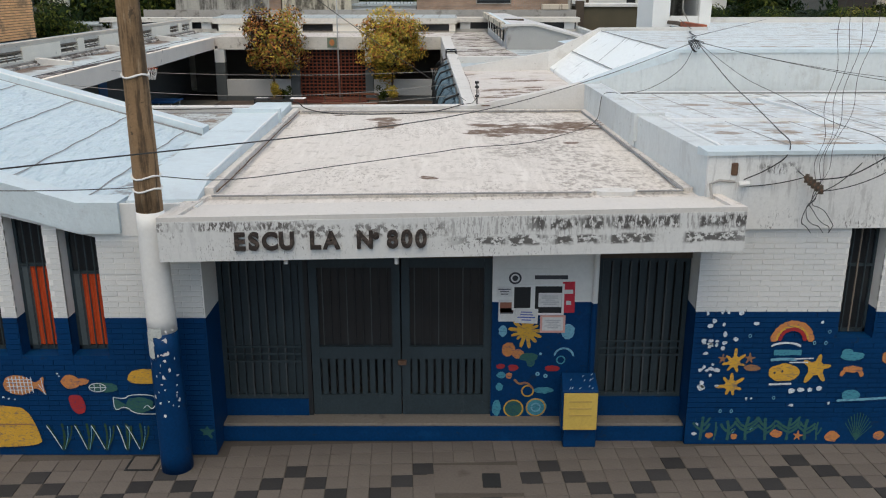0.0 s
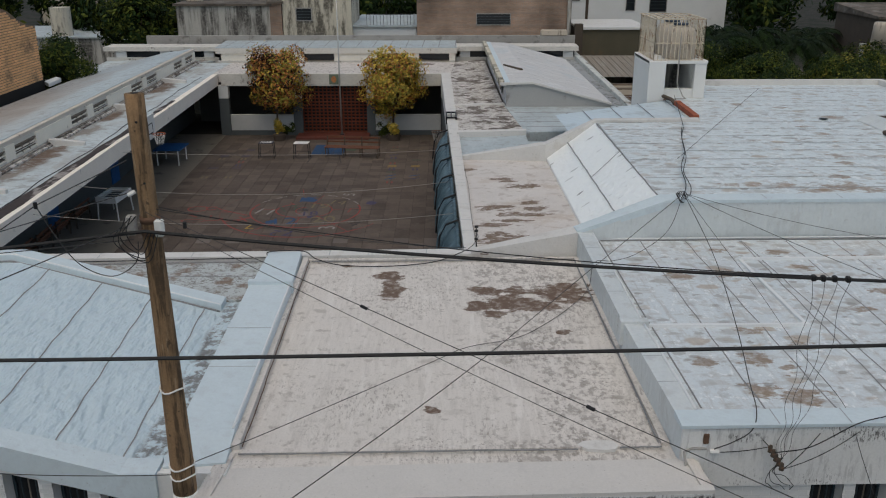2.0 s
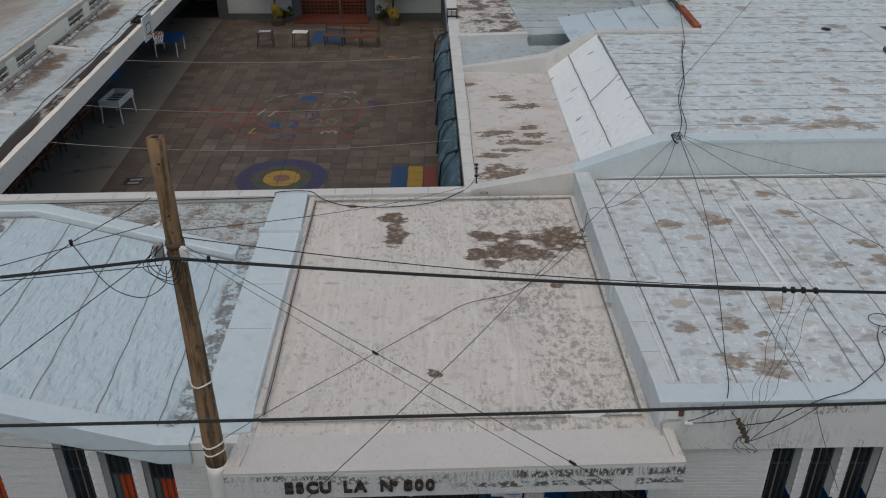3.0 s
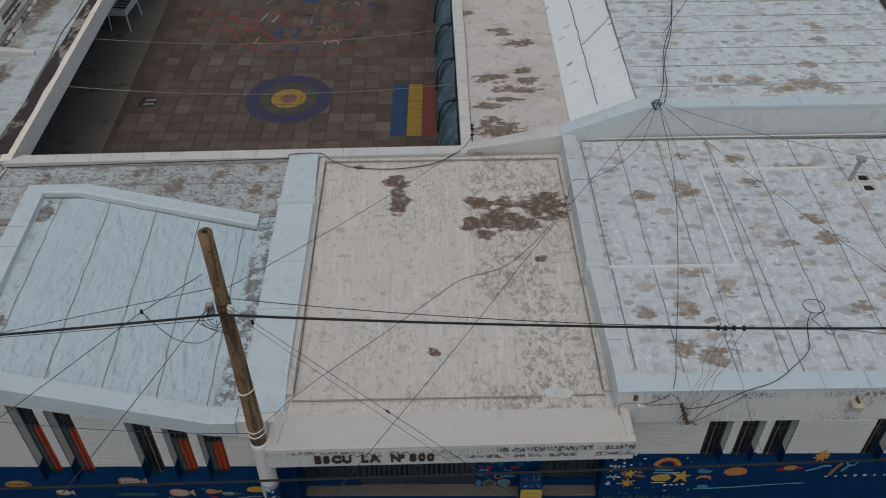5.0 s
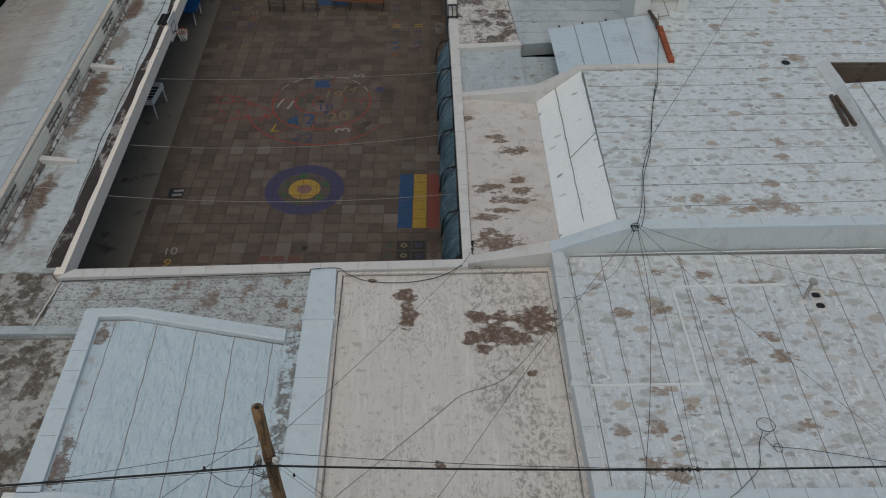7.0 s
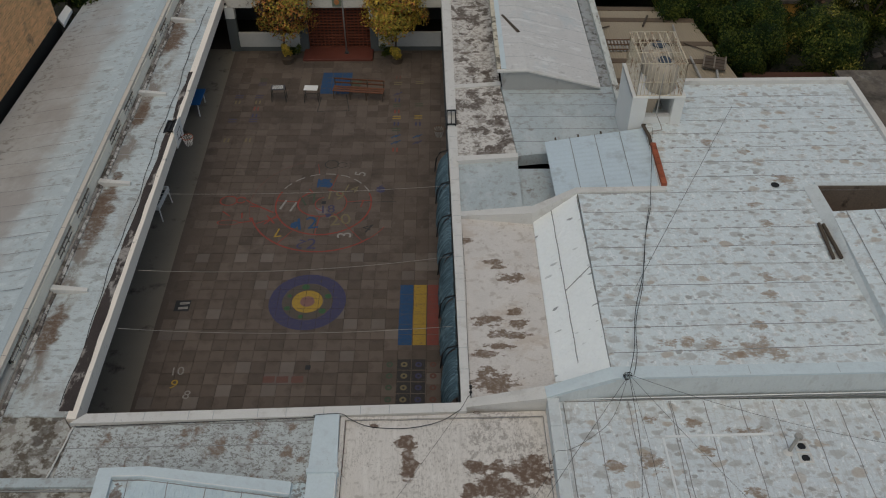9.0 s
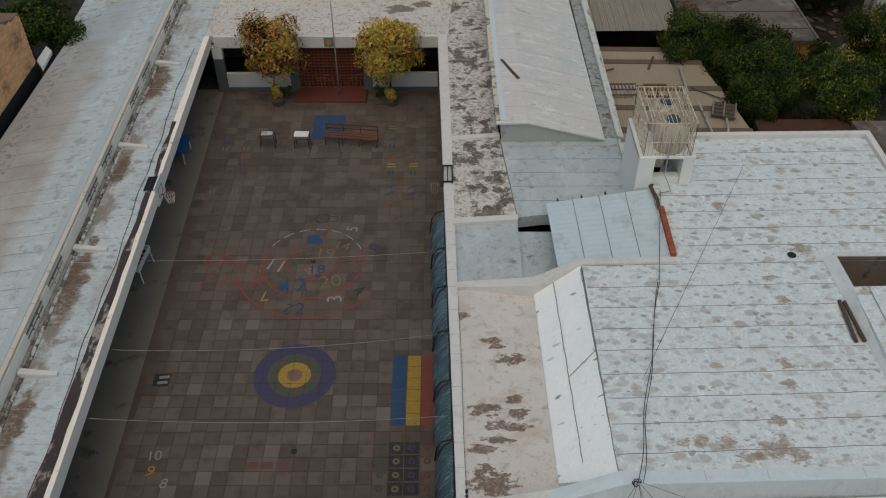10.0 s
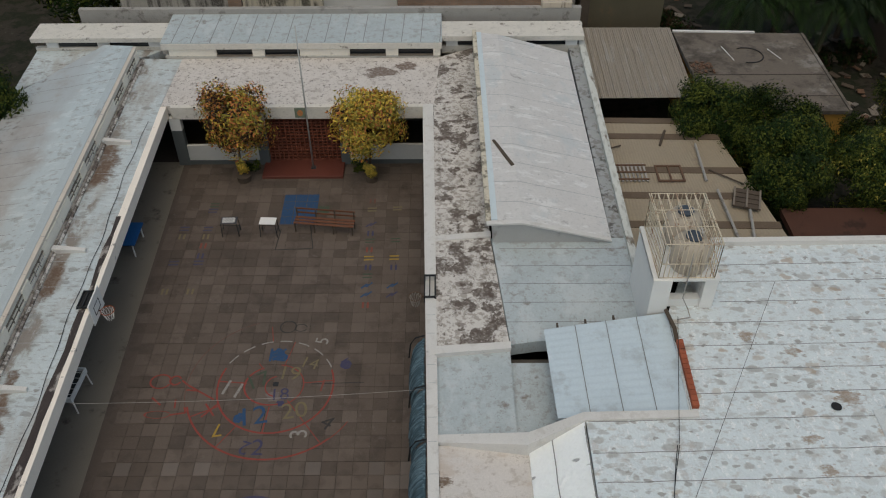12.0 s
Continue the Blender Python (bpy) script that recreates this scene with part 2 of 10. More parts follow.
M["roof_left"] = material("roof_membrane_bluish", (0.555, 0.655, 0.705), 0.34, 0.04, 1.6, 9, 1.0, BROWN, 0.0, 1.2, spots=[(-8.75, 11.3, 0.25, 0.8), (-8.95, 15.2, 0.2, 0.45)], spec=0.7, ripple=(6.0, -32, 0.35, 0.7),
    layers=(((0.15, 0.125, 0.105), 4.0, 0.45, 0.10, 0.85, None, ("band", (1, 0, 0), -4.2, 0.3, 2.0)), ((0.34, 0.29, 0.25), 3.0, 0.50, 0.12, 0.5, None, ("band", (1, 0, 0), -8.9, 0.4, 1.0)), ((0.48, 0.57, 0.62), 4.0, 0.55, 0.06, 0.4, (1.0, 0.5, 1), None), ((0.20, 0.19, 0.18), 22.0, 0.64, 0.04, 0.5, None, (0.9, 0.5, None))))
M["parapet"] = material("parapet_white_paint", (0.63, 0.615, 0.595), 0.75, 0.07, 1.2, 25, 0.3, (0.30, 0.265, 0.24), 0.10, 1.3, soft=0.08, layers=(
    ((0.50, 0.47, 0.44), 2.0, 0.53, 0.1, 0.5, None, None), ((0.20, 0.18, 0.165), 14.0, 0.62, 0.04, 0.6, None, (0.8, 0.48, None))))
M["parapet_blue"] = material("parapet_membrane_bluish", (0.58, 0.66, 0.70), 0.5, 0.05, 1.2, 12, 0.5, (0.38, 0.37, 0.36), 0.08, 1.5, spec=0.5, soft=0.06, layers=(
    ((0.50, 0.55, 0.585), 3.0, 0.54, 0.08, 0.5, None, None), ((0.30, 0.29, 0.28), 16.0, 0.63, 0.04, 0.5, None, (0.7, 0.48, None))))
M["parapet_grey"] = material("parapet_membrane_greyish", (0.60, 0.635, 0.645), 0.5, 0.05, 1.2, 12, 0.6, (0.36, 0.34, 0.325), 0.12, 1.3, spec=0.5, soft=0.08, ripple=(5.0, 20, 0.5, 0.7), layers=(((0.48, 0.49, 0.49), 2.4, 0.53, 0.1, 0.5, (1, 1, 0.6), None), ((0.25, 0.235, 0.22), 15.0, 0.62, 0.04, 0.5, None, (0.7, 0.48, None))))
M["walkway"] = material("roof_walkway_stained", (0.60, 0.565, 0.54), 0.85, 0.1, 0.8, 22, 0.5, (0.15, 0.10, 0.068), 0.0, 1.1, soft=0.08, dirt2=(0.44, 0.395, 0.36), amount2=0.18, d2scale=3, hard=0.5, wobs=(3.0, 4.2), rag=(7.0, 1.9), layers=(((0.46, 0.375, 0.31), 0.9, 0.52, 0.14, 0.55, (0.7, 1.2, 1), None), ((0.28, 0.24, 0.21), 10.0, 0.57, 0.06, 0.55, None, (0.7, 0.46, None))), dabs=(((0.30, 0.25, 0.21), 2.4, 0.22, 0.08, 0.3, 0.6, 80, 0.6),),
    spots=[(p[0], p[1], p[2] * 1.45, p[3]) for p in place([(2.36, 24.62, 0.32, 0.7), (2.0, 25.2, 0.2, 0.6), (1.42, 22.55, 0.4, 0.6), (2.0, 21.88, 0.42, 0.45), (2.5, 22.4, 0.24), (1.22, 21.08, 0.36, 0.5), (1.57, 19.85, 0.5, 0.8), (1.3, 20.3, 0.3, 0.6), (1.8, 25.45, 0.28, 0.5), (0.78, 26.6, 0.2), (2.38, 22.92, 0.2), (1.7, 21.4, 0.3, 0.4)])])
M["back_gallery"] = material("roof_back_gallery_specked", (0.60, 0.56, 0.53), 0.85, 0.1, 0.8, 22, 0.4, (0.15, 0.11, 0.09), 0.12, 0.8, soft=0.08, dirt2=(0.40, 0.36, 0.33), amount2=0.2, d2scale=3,
    layers=(((0.12, 0.105, 0.095), 5.0, 0.58, 0.04, 0.8, None, None), ((0.16, 0.13, 0.12), 11.0, 0.60, 0.04, 0.7, None, None)), hard=0.3, spots=[(-2.2, 49.9, 0.7, 0.5), (-1.0, 50.4, 0.5, 0.4)])
M["walkway_far"] = material("roof_walkway_mottled", (0.60, 0.57, 0.54), 0.85, 0.1, 0.8, 22, 0.5, (0.095, 0.072, 0.06), 0.24, 1.3, dirt2=(0.3, 0.265, 0.235), amount2=0.22, d2scale=5, soft=0.045, layers=(GRIT,), dabs=(((0.12, 0.088, 0.07), 2.6, 0.3, 0.1, 0.42, 0.8, 70, 0.6),))
M["roof_grey"] = material("roof_membrane_grey", (0.43, 0.485, 0.505), 0.55, 0.1, 0.8, 14, 0.5, (0.22, 0.19, 0.17), 0.14, 1.0, soft=0.08, dirt2=(0.33, 0.335, 0.34), amount2=0.2, d2scale=3, spec=0.45,
    layers=(SPECK, ((0.55, 0.59, 0.605), 0.8, 0.54, 0.1, 0.5, (1, 0.6, 1), None), ((0.20, 0.19, 0.18), 9.0, 0.62, 0.04, 0.5, None, None)))
M["roof_gallery"] = material("roof_gallery_weathered", (0.50, 0.555, 0.575), 0.7, 0.09, 0.7, 20, 0.5, (0.14, 0.087, 0.058), 0.0, 0.6, soft=0.14, hard=0.75, deep=1.08, wobs=(1.3, 2.2), rag=(3.0, 0.7), spots=[(-13.5, 28.0, 0.55, 1.9), (-13.4, 30.3, 0.25, 0.8), (-13.8, 42.2, 0.65, 1.8), (-13.6, 35.2, 0.3, 1.2), (-13.3, 22.2, 0.4, 1.2)], dirt2=(0.36, 0.355, 0.35), amount2=0.19, d2scale=2.2,
    layers=(((0.60, 0.655, 0.675), 2.2, 0.53, 0.1, 0.5, (0.6, 1.3, 1), None), ((0.33, 0.285, 0.25), 0.6, 0.50, 0.16, 0.5, (1.2, 0.5, 1), None), ((0.19, 0.135, 0.098), 1.2, 0.43, 0.14, 0.75, (1, 0.5, 1), ("band", (1, 0.0195, 0), -13.05, 0.62, 0.7)), ((0.26, 0.25, 0.245), 5.0, 0.54, 0.09, 0.5, (0.6, 1.6, 1), None), ((0.15, 0.135, 0.12), 15.0, 0.60, 0.05, 0.5, (0.7, 1.2, 1), (0.8, 0.48, None))),
    dabs=(((0.25, 0.245, 0.235), 3.0, 0.55, 0.1, 0.42, 0.68, 0, 0.55), ((0.20, 0.175, 0.155), 4.5, 0.12, 0.1, 0.36, 0.7, 10, 0.6)))
M["roof_corrugated"] = material("roof_sheet_grey", (0.455, 0.465, 0.465), 0.48, 0.06, 0.3, 12, 0.4, spec=0.45, ripple=(3.0, 0, 0.5, 0.6), layers=(
    ((0.345, 0.325, 0.315), 0.35, 0.36, 0.25, 0.8, None, ("band", (1, 0.0, 0), -17.4, 1.6, 0.3)),
    ((0.44, 0.495, 0.525), 0.5, 0.30, 0.2, 0.8, None, ("band", (0, 1, 0), 52.0, 9.0, 0.4)),
    ((0.485, 0.555, 0.585), 0.8, 0.20, 0.2, 0.95, None, ("band", (1, 0.0195, 0), -13.9, 2.3, 0.35)),
    ((0.60, 0.66, 0.685), 2.0, 0.50, 0.14, 0.7, (0.6, 1.4, 1), ("band", (1, 0.0195, 0), -14.4, 1.6, 0.5)),
    ((0.27, 0.27, 0.265), 2.6, 0.50, 0.14, 0.6, (1, 1.3, 1), ("band", (1, 0.0195, 0), -14.6, 0.75, 0.8)),
    ((0.20, 0.17, 0.15), 3.0, 0.52, 0.08, 0.65, None, ("band", (1, 0.0, 0), -18.9, 0.6, 0.8)),
    ((0.32, 0.315, 0.31), 9.0, 0.59, 0.06, 0.4, None, None)))
M["ridge_white"] = material("ridge_fresh_white", (0.72, 0.74, 0.75), 0.6, 0.05, 2.0, 20, 0.3)
M["clerestory"] = material("clerestory_weathered_paint", (0.63, 0.60, 0.55), 0.8, 0.1, 1.0, 30, 0.25, (0.20, 0.175, 0.15), 0.16, 1.8, soft=0.08, layers=(((0.46, 0.44, 0.41), 4.0, 0.53, 0.1, 0.5, (1, 1, 2.5), None),))
M["stucco"] = material("white_painted_stucco", (0.72, 0.715, 0.70), 0.8, 0.06, 1.0, 40, 0.2, (0.35, 0.31, 0.28), 0.12, 1.2)
M["fascia"] = material("fascia_white_mildewed", (0.70, 0.695, 0.68), 0.8, 0.07, 1.0, 30, 0.25, layers=(
    ((0.46, 0.45, 0.44), 6.0, 0.50, 0.1, 0.6, (2.6, 1, 0.35), (0.7, 0.45, (1, 1, 1.5))),
    ((0.07, 0.066, 0.062), 13.0, 0.48, 0.10, 0.85, (2.4, 1, 0.8), ("band", (-0.0107, 0, 1), 3.80, 0.10, 2.5, (0.8, 0.47, (1, 1, 0.1)))),
    ((0.08, 0.075, 0.07), 20.0, 0.54, 0.06, 0.8, (1.8, 1, 0.7), (0.6, 0.5, (1, 1, 1)))))
M["fascia_canopy"] = material("canopy_edge_mildewed", (0.63, 0.63, 0.62), 0.8, 0.05, 1.0, 30, 0.25, layers=(
    ((0.50, 0.50, 0.50), 6.0, 0.53, 0.1, 0.5, (3.0, 1, 0.4), (0.9, 0.48, (1, 1, 2))),
    ((0.30, 0.29, 0.285), 16.0, 0.50, 0.06, 0.7, (2.4, 1, 0.35), ("band", (-0.0146, 0, 1), 3.34, 0.15, 2.5, (2.4, 0.36, (1, 1, 0.1)), ((1, 0, 0), 1.9, 2.4))),
    ((0.055, 0.05, 0.047), 15.0, 0.45, 0.07, 0.92, (1.6, 1, 0.7), ("band", (-0.0146, 0, 1), 3.35, 0.10, 3.0, (2.6, 0.38, (1, 1, 0.1)), ((1, 0, 0), 2.5, 1.9))),
    ((0.06, 0.055, 0.052), 14.0, 0.44, 0.07, 0.9, (0.9, 1, 1.2), ("band", (-0.0146, 0, 1), 3.155, 0.075, 3.0, (2.4, 0.36, (1, 1, 0.1)), ((1, 0, 0), 1.9, 2.0))),
    ((0.07, 0.06, 0.055), 16.0, 0.46, 0.07, 0.9, (2.0, 1, 0.7), ("band", (-0.0146, 0, 1), 3.38, 0.07, 3.0, (2.2, 0.39, (1, 1, 0.1)), ((1, 0, 0), -2.5, 1.0))),
    ((0.09, 0.08, 0.075), 14.0, 0.46, 0.08, 0.8, (1.2, 1, 0.9), ("band", (-0.0146, 0, 1), 3.30, 0.11, 3.0, (2.4, 0.40, (1, 1, 0.1)), ((1, 0, 0), -0.9, 1.1))),
    ((0.10, 0.095, 0.09), 34.0, 0.57, 0.05, 0.7, (1.6, 1, 0.6), (0.9, 0.48, (1, 1, 1.5)))))
M["canopy_top"] = material("canopy_top_whitewash", (0.60, 0.575, 0.55), 0.85, 0.06, 1.0, 30, 0.3, (0.30, 0.27, 0.25), 0.11, 1.6, soft=0.08, layers=(((0.54, 0.52, 0.50), 4.0, 0.55, 0.1, 0.5, (2.0, 0.6, 1), None), ((0.25, 0.23, 0.21), 20.0, 0.64, 0.04, 0.5, None, None)))
M["fascia_yard"] = material("beam_cream_paint", (0.86, 0.785, 0.70), 0.8, 0.07, 1.0, 30, 0.25, (0.2, 0.18, 0.16), 0.14, 2.0)
M["white_brick"] = material("white_painted_brick", (0.63, 0.63, 0.62), 0.7, 0.05, 1.5, 40, 0.3, (0.45, 0.42, 0.4), 0.1, 2.0, rand=0.03)
M["blue_brick"] = material("blue_painted_brick", (0.0008, 0.034, 0.115), 0.5, 0.18, 2.0, 40, 0.3, (0.002, 0.05, 0.15), 0.16, 3.0, rand=0.06, spec=0.12)
M["blue_paint"] = material("blue_wall_paint", (0.0008, 0.034, 0.115), 0.5, 0.18, 2.0, 30, 0.2, (0.002, 0.05, 0.15), 0.16, 3.0, spec=0.12, layers=(((0.02, 0.03, 0.05), 7.0, 0.6, 0.05, 0.5, None, None),))
M["concrete"] = material("raw_concrete", (0.34, 0.325, 0.305), 0.85, 0.14, 1.0, 30, 0.4, (0.17, 0.155, 0.14), 0.22, 1.5)
# interior plaster: the shade of the rooms is put into this dark colour
M["dark_interior"] = material("plaster_darkened_for_shade", (0.12, 0.112, 0.105), 0.9, 0.1, 1.0, 20, 0.2)
M["yard_tile"] = material("yard_tile_grey_brown", (0.122, 0.098, 0.083), 0.6, 0.12, 0.35, 26, 0.2, (0.07, 0.056, 0.049), 0.16, 0.35, spec=0.06, rand=0.21, layers=(((0.070, 0.056, 0.048), 0.14, 0.50, 0.16, 0.45, None, None), ((0.062, 0.051, 0.045), 0.9, 0.50, 0.14, 0.4, None, None), ((0.165, 0.142, 0.126), 5.0, 0.58, 0.07, 0.5, None, (0.3, 0.48, None)), ((0.19, 0.168, 0.15), 26.0, 0.6, 0.05, 0.3, None, None)))
M["yard_tile_joined"] = material("yard_tile_grey_brown_rest", (0.122, 0.098, 0.083), 0.6, 0.12, 0.35, 26, 0.2, (0.07, 0.056, 0.049), 0.16, 0.35, spec=0.06, island=0.21, layers=(((0.070, 0.056, 0.048), 0.14, 0.50, 0.16, 0.45, None, None), ((0.062, 0.051, 0.045), 0.9, 0.50, 0.14, 0.4, None, None), ((0.165, 0.142, 0.126), 5.0, 0.58, 0.07, 0.5, None, (0.3, 0.48, None)), ((0.19, 0.168, 0.15), 26.0, 0.6, 0.05, 0.3, None, None)))
M["yard_joint"] = material("yard_joint_mortar", (0.048, 0.039, 0.034), 0.9, 0.1, 1.0, 30, 0.2)
M["gallery_floor"] = material("gallery_floor_polished", (0.185, 0.164, 0.136), 0.6, 0.1, 0.6, 25, 0.08, (0.07, 0.06, 0.05), 0.2, 1.0, spec=0.15)
M["paver"] = material("paver_greyish_pink", (0.118, 0.104, 0.095), 0.85, 0.12, 1.0, 30, 0.25, (0.075, 0.066, 0.06), 0.17, 1.6, rand=0.10)
M["paver_joined"] = material("paver_greyish_pink_rest", (0.118, 0.104, 0.095), 0.85, 0.12, 1.0, 30, 0.25, (0.075, 0.066, 0.06), 0.17, 1.6, island=0.10)
M["paver_black"] = material("paver_black", (0.030, 0.030, 0.032), 0.8, 0.15, 1.0, 30, 0.25, rand=0.2)
M["paver_joint"] = material("paver_joint_dirt", (0.075, 0.066, 0.058), 0.95, 0.15, 1.0, 30, 0.2)
M["asphalt"] = material("asphalt", (0.055, 0.053, 0.05), 0.9, 0.15, 0.5, 60, 0.4)
M["earth"] = material("town_ground", (0.034, 0.029, 0.022), 0.95, 0.25, 0.3, 6, 0.5, (0.012, 0.016, 0.007), 0.3, 0.5, layers=(((0.09, 0.08, 0.065), 4.0, 0.6, 0.05, 0.6, None, None), ((0.008, 0.008, 0.007), 2.0, 0.52, 0.08, 0.7, None, None)))
M["tar"] = material("seam_tar", (0.25, 0.25, 0.255), 0.8, 0.2, 2.0, 20, 0.2)
M["drip"] = material("blackened_drip_edge", (0.055, 0.044, 0.042), 0.9, 0.3, 1.0, 20, 0.5, (0.36, 0.33, 0.31), 0.225, 1.3, (1, 0.5, 1), soft=0.08)
M["seam_light"] = material("seam_bluish_grey", (0.36, 0.385, 0.40), 0.7, 0.2, 2.0, 20, 0.2)
M["pole_wood"] = material("pole_wood_weathered", (0.265, 0.165, 0.09), 0.85, 0.18, 1.5, 40, 0.5, (0.08, 0.055, 0.036), 0.30, 1.6, (7, 7, 0.5), layers=(((0.44, 0.33, 0.22), 6.0, 0.57, 0.06, 0.5, (4, 4, 0.3), None), ((0.05, 0.04, 0.03), 9.0, 0.62, 0.03, 0.7, None, None)))
M["rubber"] = material("black_cable_sheath", (0.018, 0.018, 0.019), 0.6, 0.1, 3.0, 20, 0.1)
M["iron"] = material("gate_dark_grey_paint", (0.033, 0.049, 0.058), 0.42, 0.2, 2.0, 30, 0.15, (0.085, 0.10, 0.105), 0.13, 2.0, (3, 3, 0.6))
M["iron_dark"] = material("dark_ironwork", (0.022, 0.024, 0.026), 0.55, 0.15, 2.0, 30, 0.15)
M["brick_red"] = material("brick_red_clay", (0.30, 0.085, 0.045), 0.85, 0.15, 2.0, 25, 0.4, rand=0.15, dirt=(0.12, 0.05, 0.035), amount=0.2, dscale=3)
M["brick_tan"] = material("brick_raw_tan", (0.70, 0.40, 0.205), 0.9, 0.12, 1.0, 20, 0.5, (0.22, 0.15, 0.1), 0.2, 0.5, rand=0.2, island=0.14)
M["step_red"] = material("red_step_tiles", (0.12, 0.036, 0.026), 0.6, 0.12, 1.0, 20, 0.15, (0.12, 0.04, 0.03), 0.18, 1.0)
M["louvre"] = material("louvre_dusty_brown", (0.20, 0.17, 0.14), 0.8, 0.15, 2.0, 20, 0.2)
M["cream_panel"] = material("cream_panel_paint", (0.84, 0.79, 0.70), 0.75, 0.07, 1.0, 25, 0.2, (0.3, 0.26, 0.22), 0.14, 2.0)
M["tarp"] = material("tarp_bluish", (0.042, 0.078, 0.10), 0.5, 0.14, 1.5, 12, 0.2, (0.17, 0.255, 0.30), 0.27, 2.0, (1, 9, 0.4), spec=0.4)
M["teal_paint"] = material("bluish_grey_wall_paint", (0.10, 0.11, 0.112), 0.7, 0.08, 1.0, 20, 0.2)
M["white_paint"] = material("white_gloss_paint", (0.75, 0.74, 0.72), 0.5, 0.05, 1.0, 20, 0.1)
M["white_metal"] = material("white_enamel_metal", (0.72, 0.72, 0.70), 0.4, 0.06, 2.0, 20, 0.08)
M["blue_metal"] = material("blue_enamel", (0.02, 0.11, 0.30), 0.4, 0.1, 2.0, 20, 0.08)
M["wood"] = material("bench_wood_brown", (0.15, 0.062, 0.035), 0.6, 0.2, 1.5, 20, 0.2, stretch=(1, 1, 1))
M["wood_dark"] = material("old_timber_dark", (0.085, 0.065, 0.05), 0.85, 0.2, 2.0, 20, 0.3)
M["rust"] = material("rusty_iron", (0.13, 0.075, 0.05), 0.85, 0.2, 3.0, 20, 0.3)
M["tank"] = material("tank_cream_plastic", (0.50, 0.435, 0.36), 0.5, 0.05, 2.0, 20, 0.08, (0.22, 0.18, 0.145), 0.22, 1.5, (4, 4, 0.5))
M["cage"] = material("cage_cream_iron", (0.62, 0.54, 0.42), 0.65, 0.12, 3.0, 20, 0.15, (0.28, 0.16, 0.1), 0.25, 3.0)
M["poly"] = material("corrugated_sheet_pale_blue", (0.53, 0.62, 0.68), 0.45, 0.06, 0.8, 12, 0.1, (0.42, 0.48, 0.52), 0.24, 0.9, spec=0.5)
M["sash"] = material("sash_grey_paint", (0.10, 0.125, 0.135), 0.6, 0.1, 3.0, 30, 0.15)
M["curtain"] = material("orange_red_curtain", (0.60, 0.085, 0.025), 0.85, 0.12, 2.0, 30, 0.2)
M["glass"] = material("dark_window_glass", (0.02, 0.023, 0.026), 0.12, 0.05, 2.0, 5, 0.03, spec=0.5)
M["yellow_panel"] = material("yellow_board", (0.60, 0.42, 0.10), 0.65, 0.08, 2.0, 30, 0.1, (0.42, 0.30, 0.1), 0.2, 3)
M["leaf_green"] = material("leaves_dark_green", (0.013, 0.027, 0.006), 0.6, 0.2, 0.6, 6, 0.1, island=0.45, spec=0.1)
M["leaf_dark"] = material("leaves_deep_green", (0.010, 0.020, 0.006), 0.55, 0.2, 0.6, 6, 0.1, spec=0.15)
M["leaf_mid"] = material("leaves_mid_green", (0.068, 0.083, 0.016), 0.7, 0.2, 0.6, 6, 0.1, island=0.45, spec=0.1)
M["leaf_yellow"] = material("leaves_yellow", (0.60, 0.41, 0.075), 0.8, 0.15, 0.8, 6, 0.1, island=0.25, spec=0.1)
M["leaf_olive"] = material("leaves_olive", (0.29, 0.25, 0.055), 0.8, 0.15, 0.8, 6, 0.1, island=0.25, spec=0.1)
M["leaf_orange"] = material("leaves_orange_red", (0.46, 0.18, 0.06), 0.8, 0.15, 0.8, 6, 0.1, island=0.25, spec=0.1)
M["leaf_brown"] = material("leaves_dark_brown", (0.045, 0.028, 0.018), 0.7, 0.15, 0.8, 6, 0.1, island=0.25, spec=0.1)
M["bark"] = material("bark_brown", (0.10, 0.075, 0.055), 0.9, 0.2, 3.0, 20, 0.5)
M["grey_stucco"] = material("grey_stucco_rain_streaked", (0.46, 0.44, 0.40), 0.9, 0.1, 0.5, 10, 0.3, (0.055, 0.05, 0.045), 0.32, 0.9, (1.6, 1.6, 0.18), soft=0.16, dirt2=(0.20, 0.19, 0.175), amount2=0.2, d2scale=2.0)
M["cream_stucco"] = material("cream_stucco_stained", (0.60, 0.55, 0.45), 0.9, 0.08, 0.5, 10, 0.3, (0.09, 0.08, 0.065), 0.28, 1.1, (1.5, 1.5, 0.3), soft=0.12, dirt2=(0.34, 0.30, 0.25), amount2=0.2, d2scale=3.0)
M["ochre"] = material("ochre_wall_paint", (0.36, 0.19, 0.04), 0.8, 0.08, 1.0, 20, 0.2)
M["tin_brown"] = material("tin_sheet_brownish", (0.26, 0.225, 0.185), 0.6, 0.1, 0.6, 12, 0.1, (0.14, 0.11, 0.09), 0.15, 1.4, (3.0, 0.25, 1), soft=0.12, layers=(((0.34, 0.32, 0.29), 1.5, 0.54, 0.1, 0.6, (3, 0.2, 1), None),))
M["tin_cream"] = material("tin_sheet_cream", (0.30, 0.25, 0.185), 0.7, 0.07, 0.6, 12, 0.1, (0.25, 0.205, 0.16), 0.2, 0.7)
M["screed"] = material("roof_screed_grey", (0.14, 0.117, 0.097), 0.95, 0.14, 0.6, 18, 0.4, (0.06, 0.05, 0.042), 0.2, 0.7, soft=0.1, dirt2=(0.24, 0.22, 0.20), amount2=0.2, d2scale=0.8, layers=(((0.085, 0.073, 0.062), 0.7, 0.47, 0.1, 0.75, None, None), ((0.05, 0.044, 0.038), 3.0, 0.6, 0.05, 0.6, None, None)))


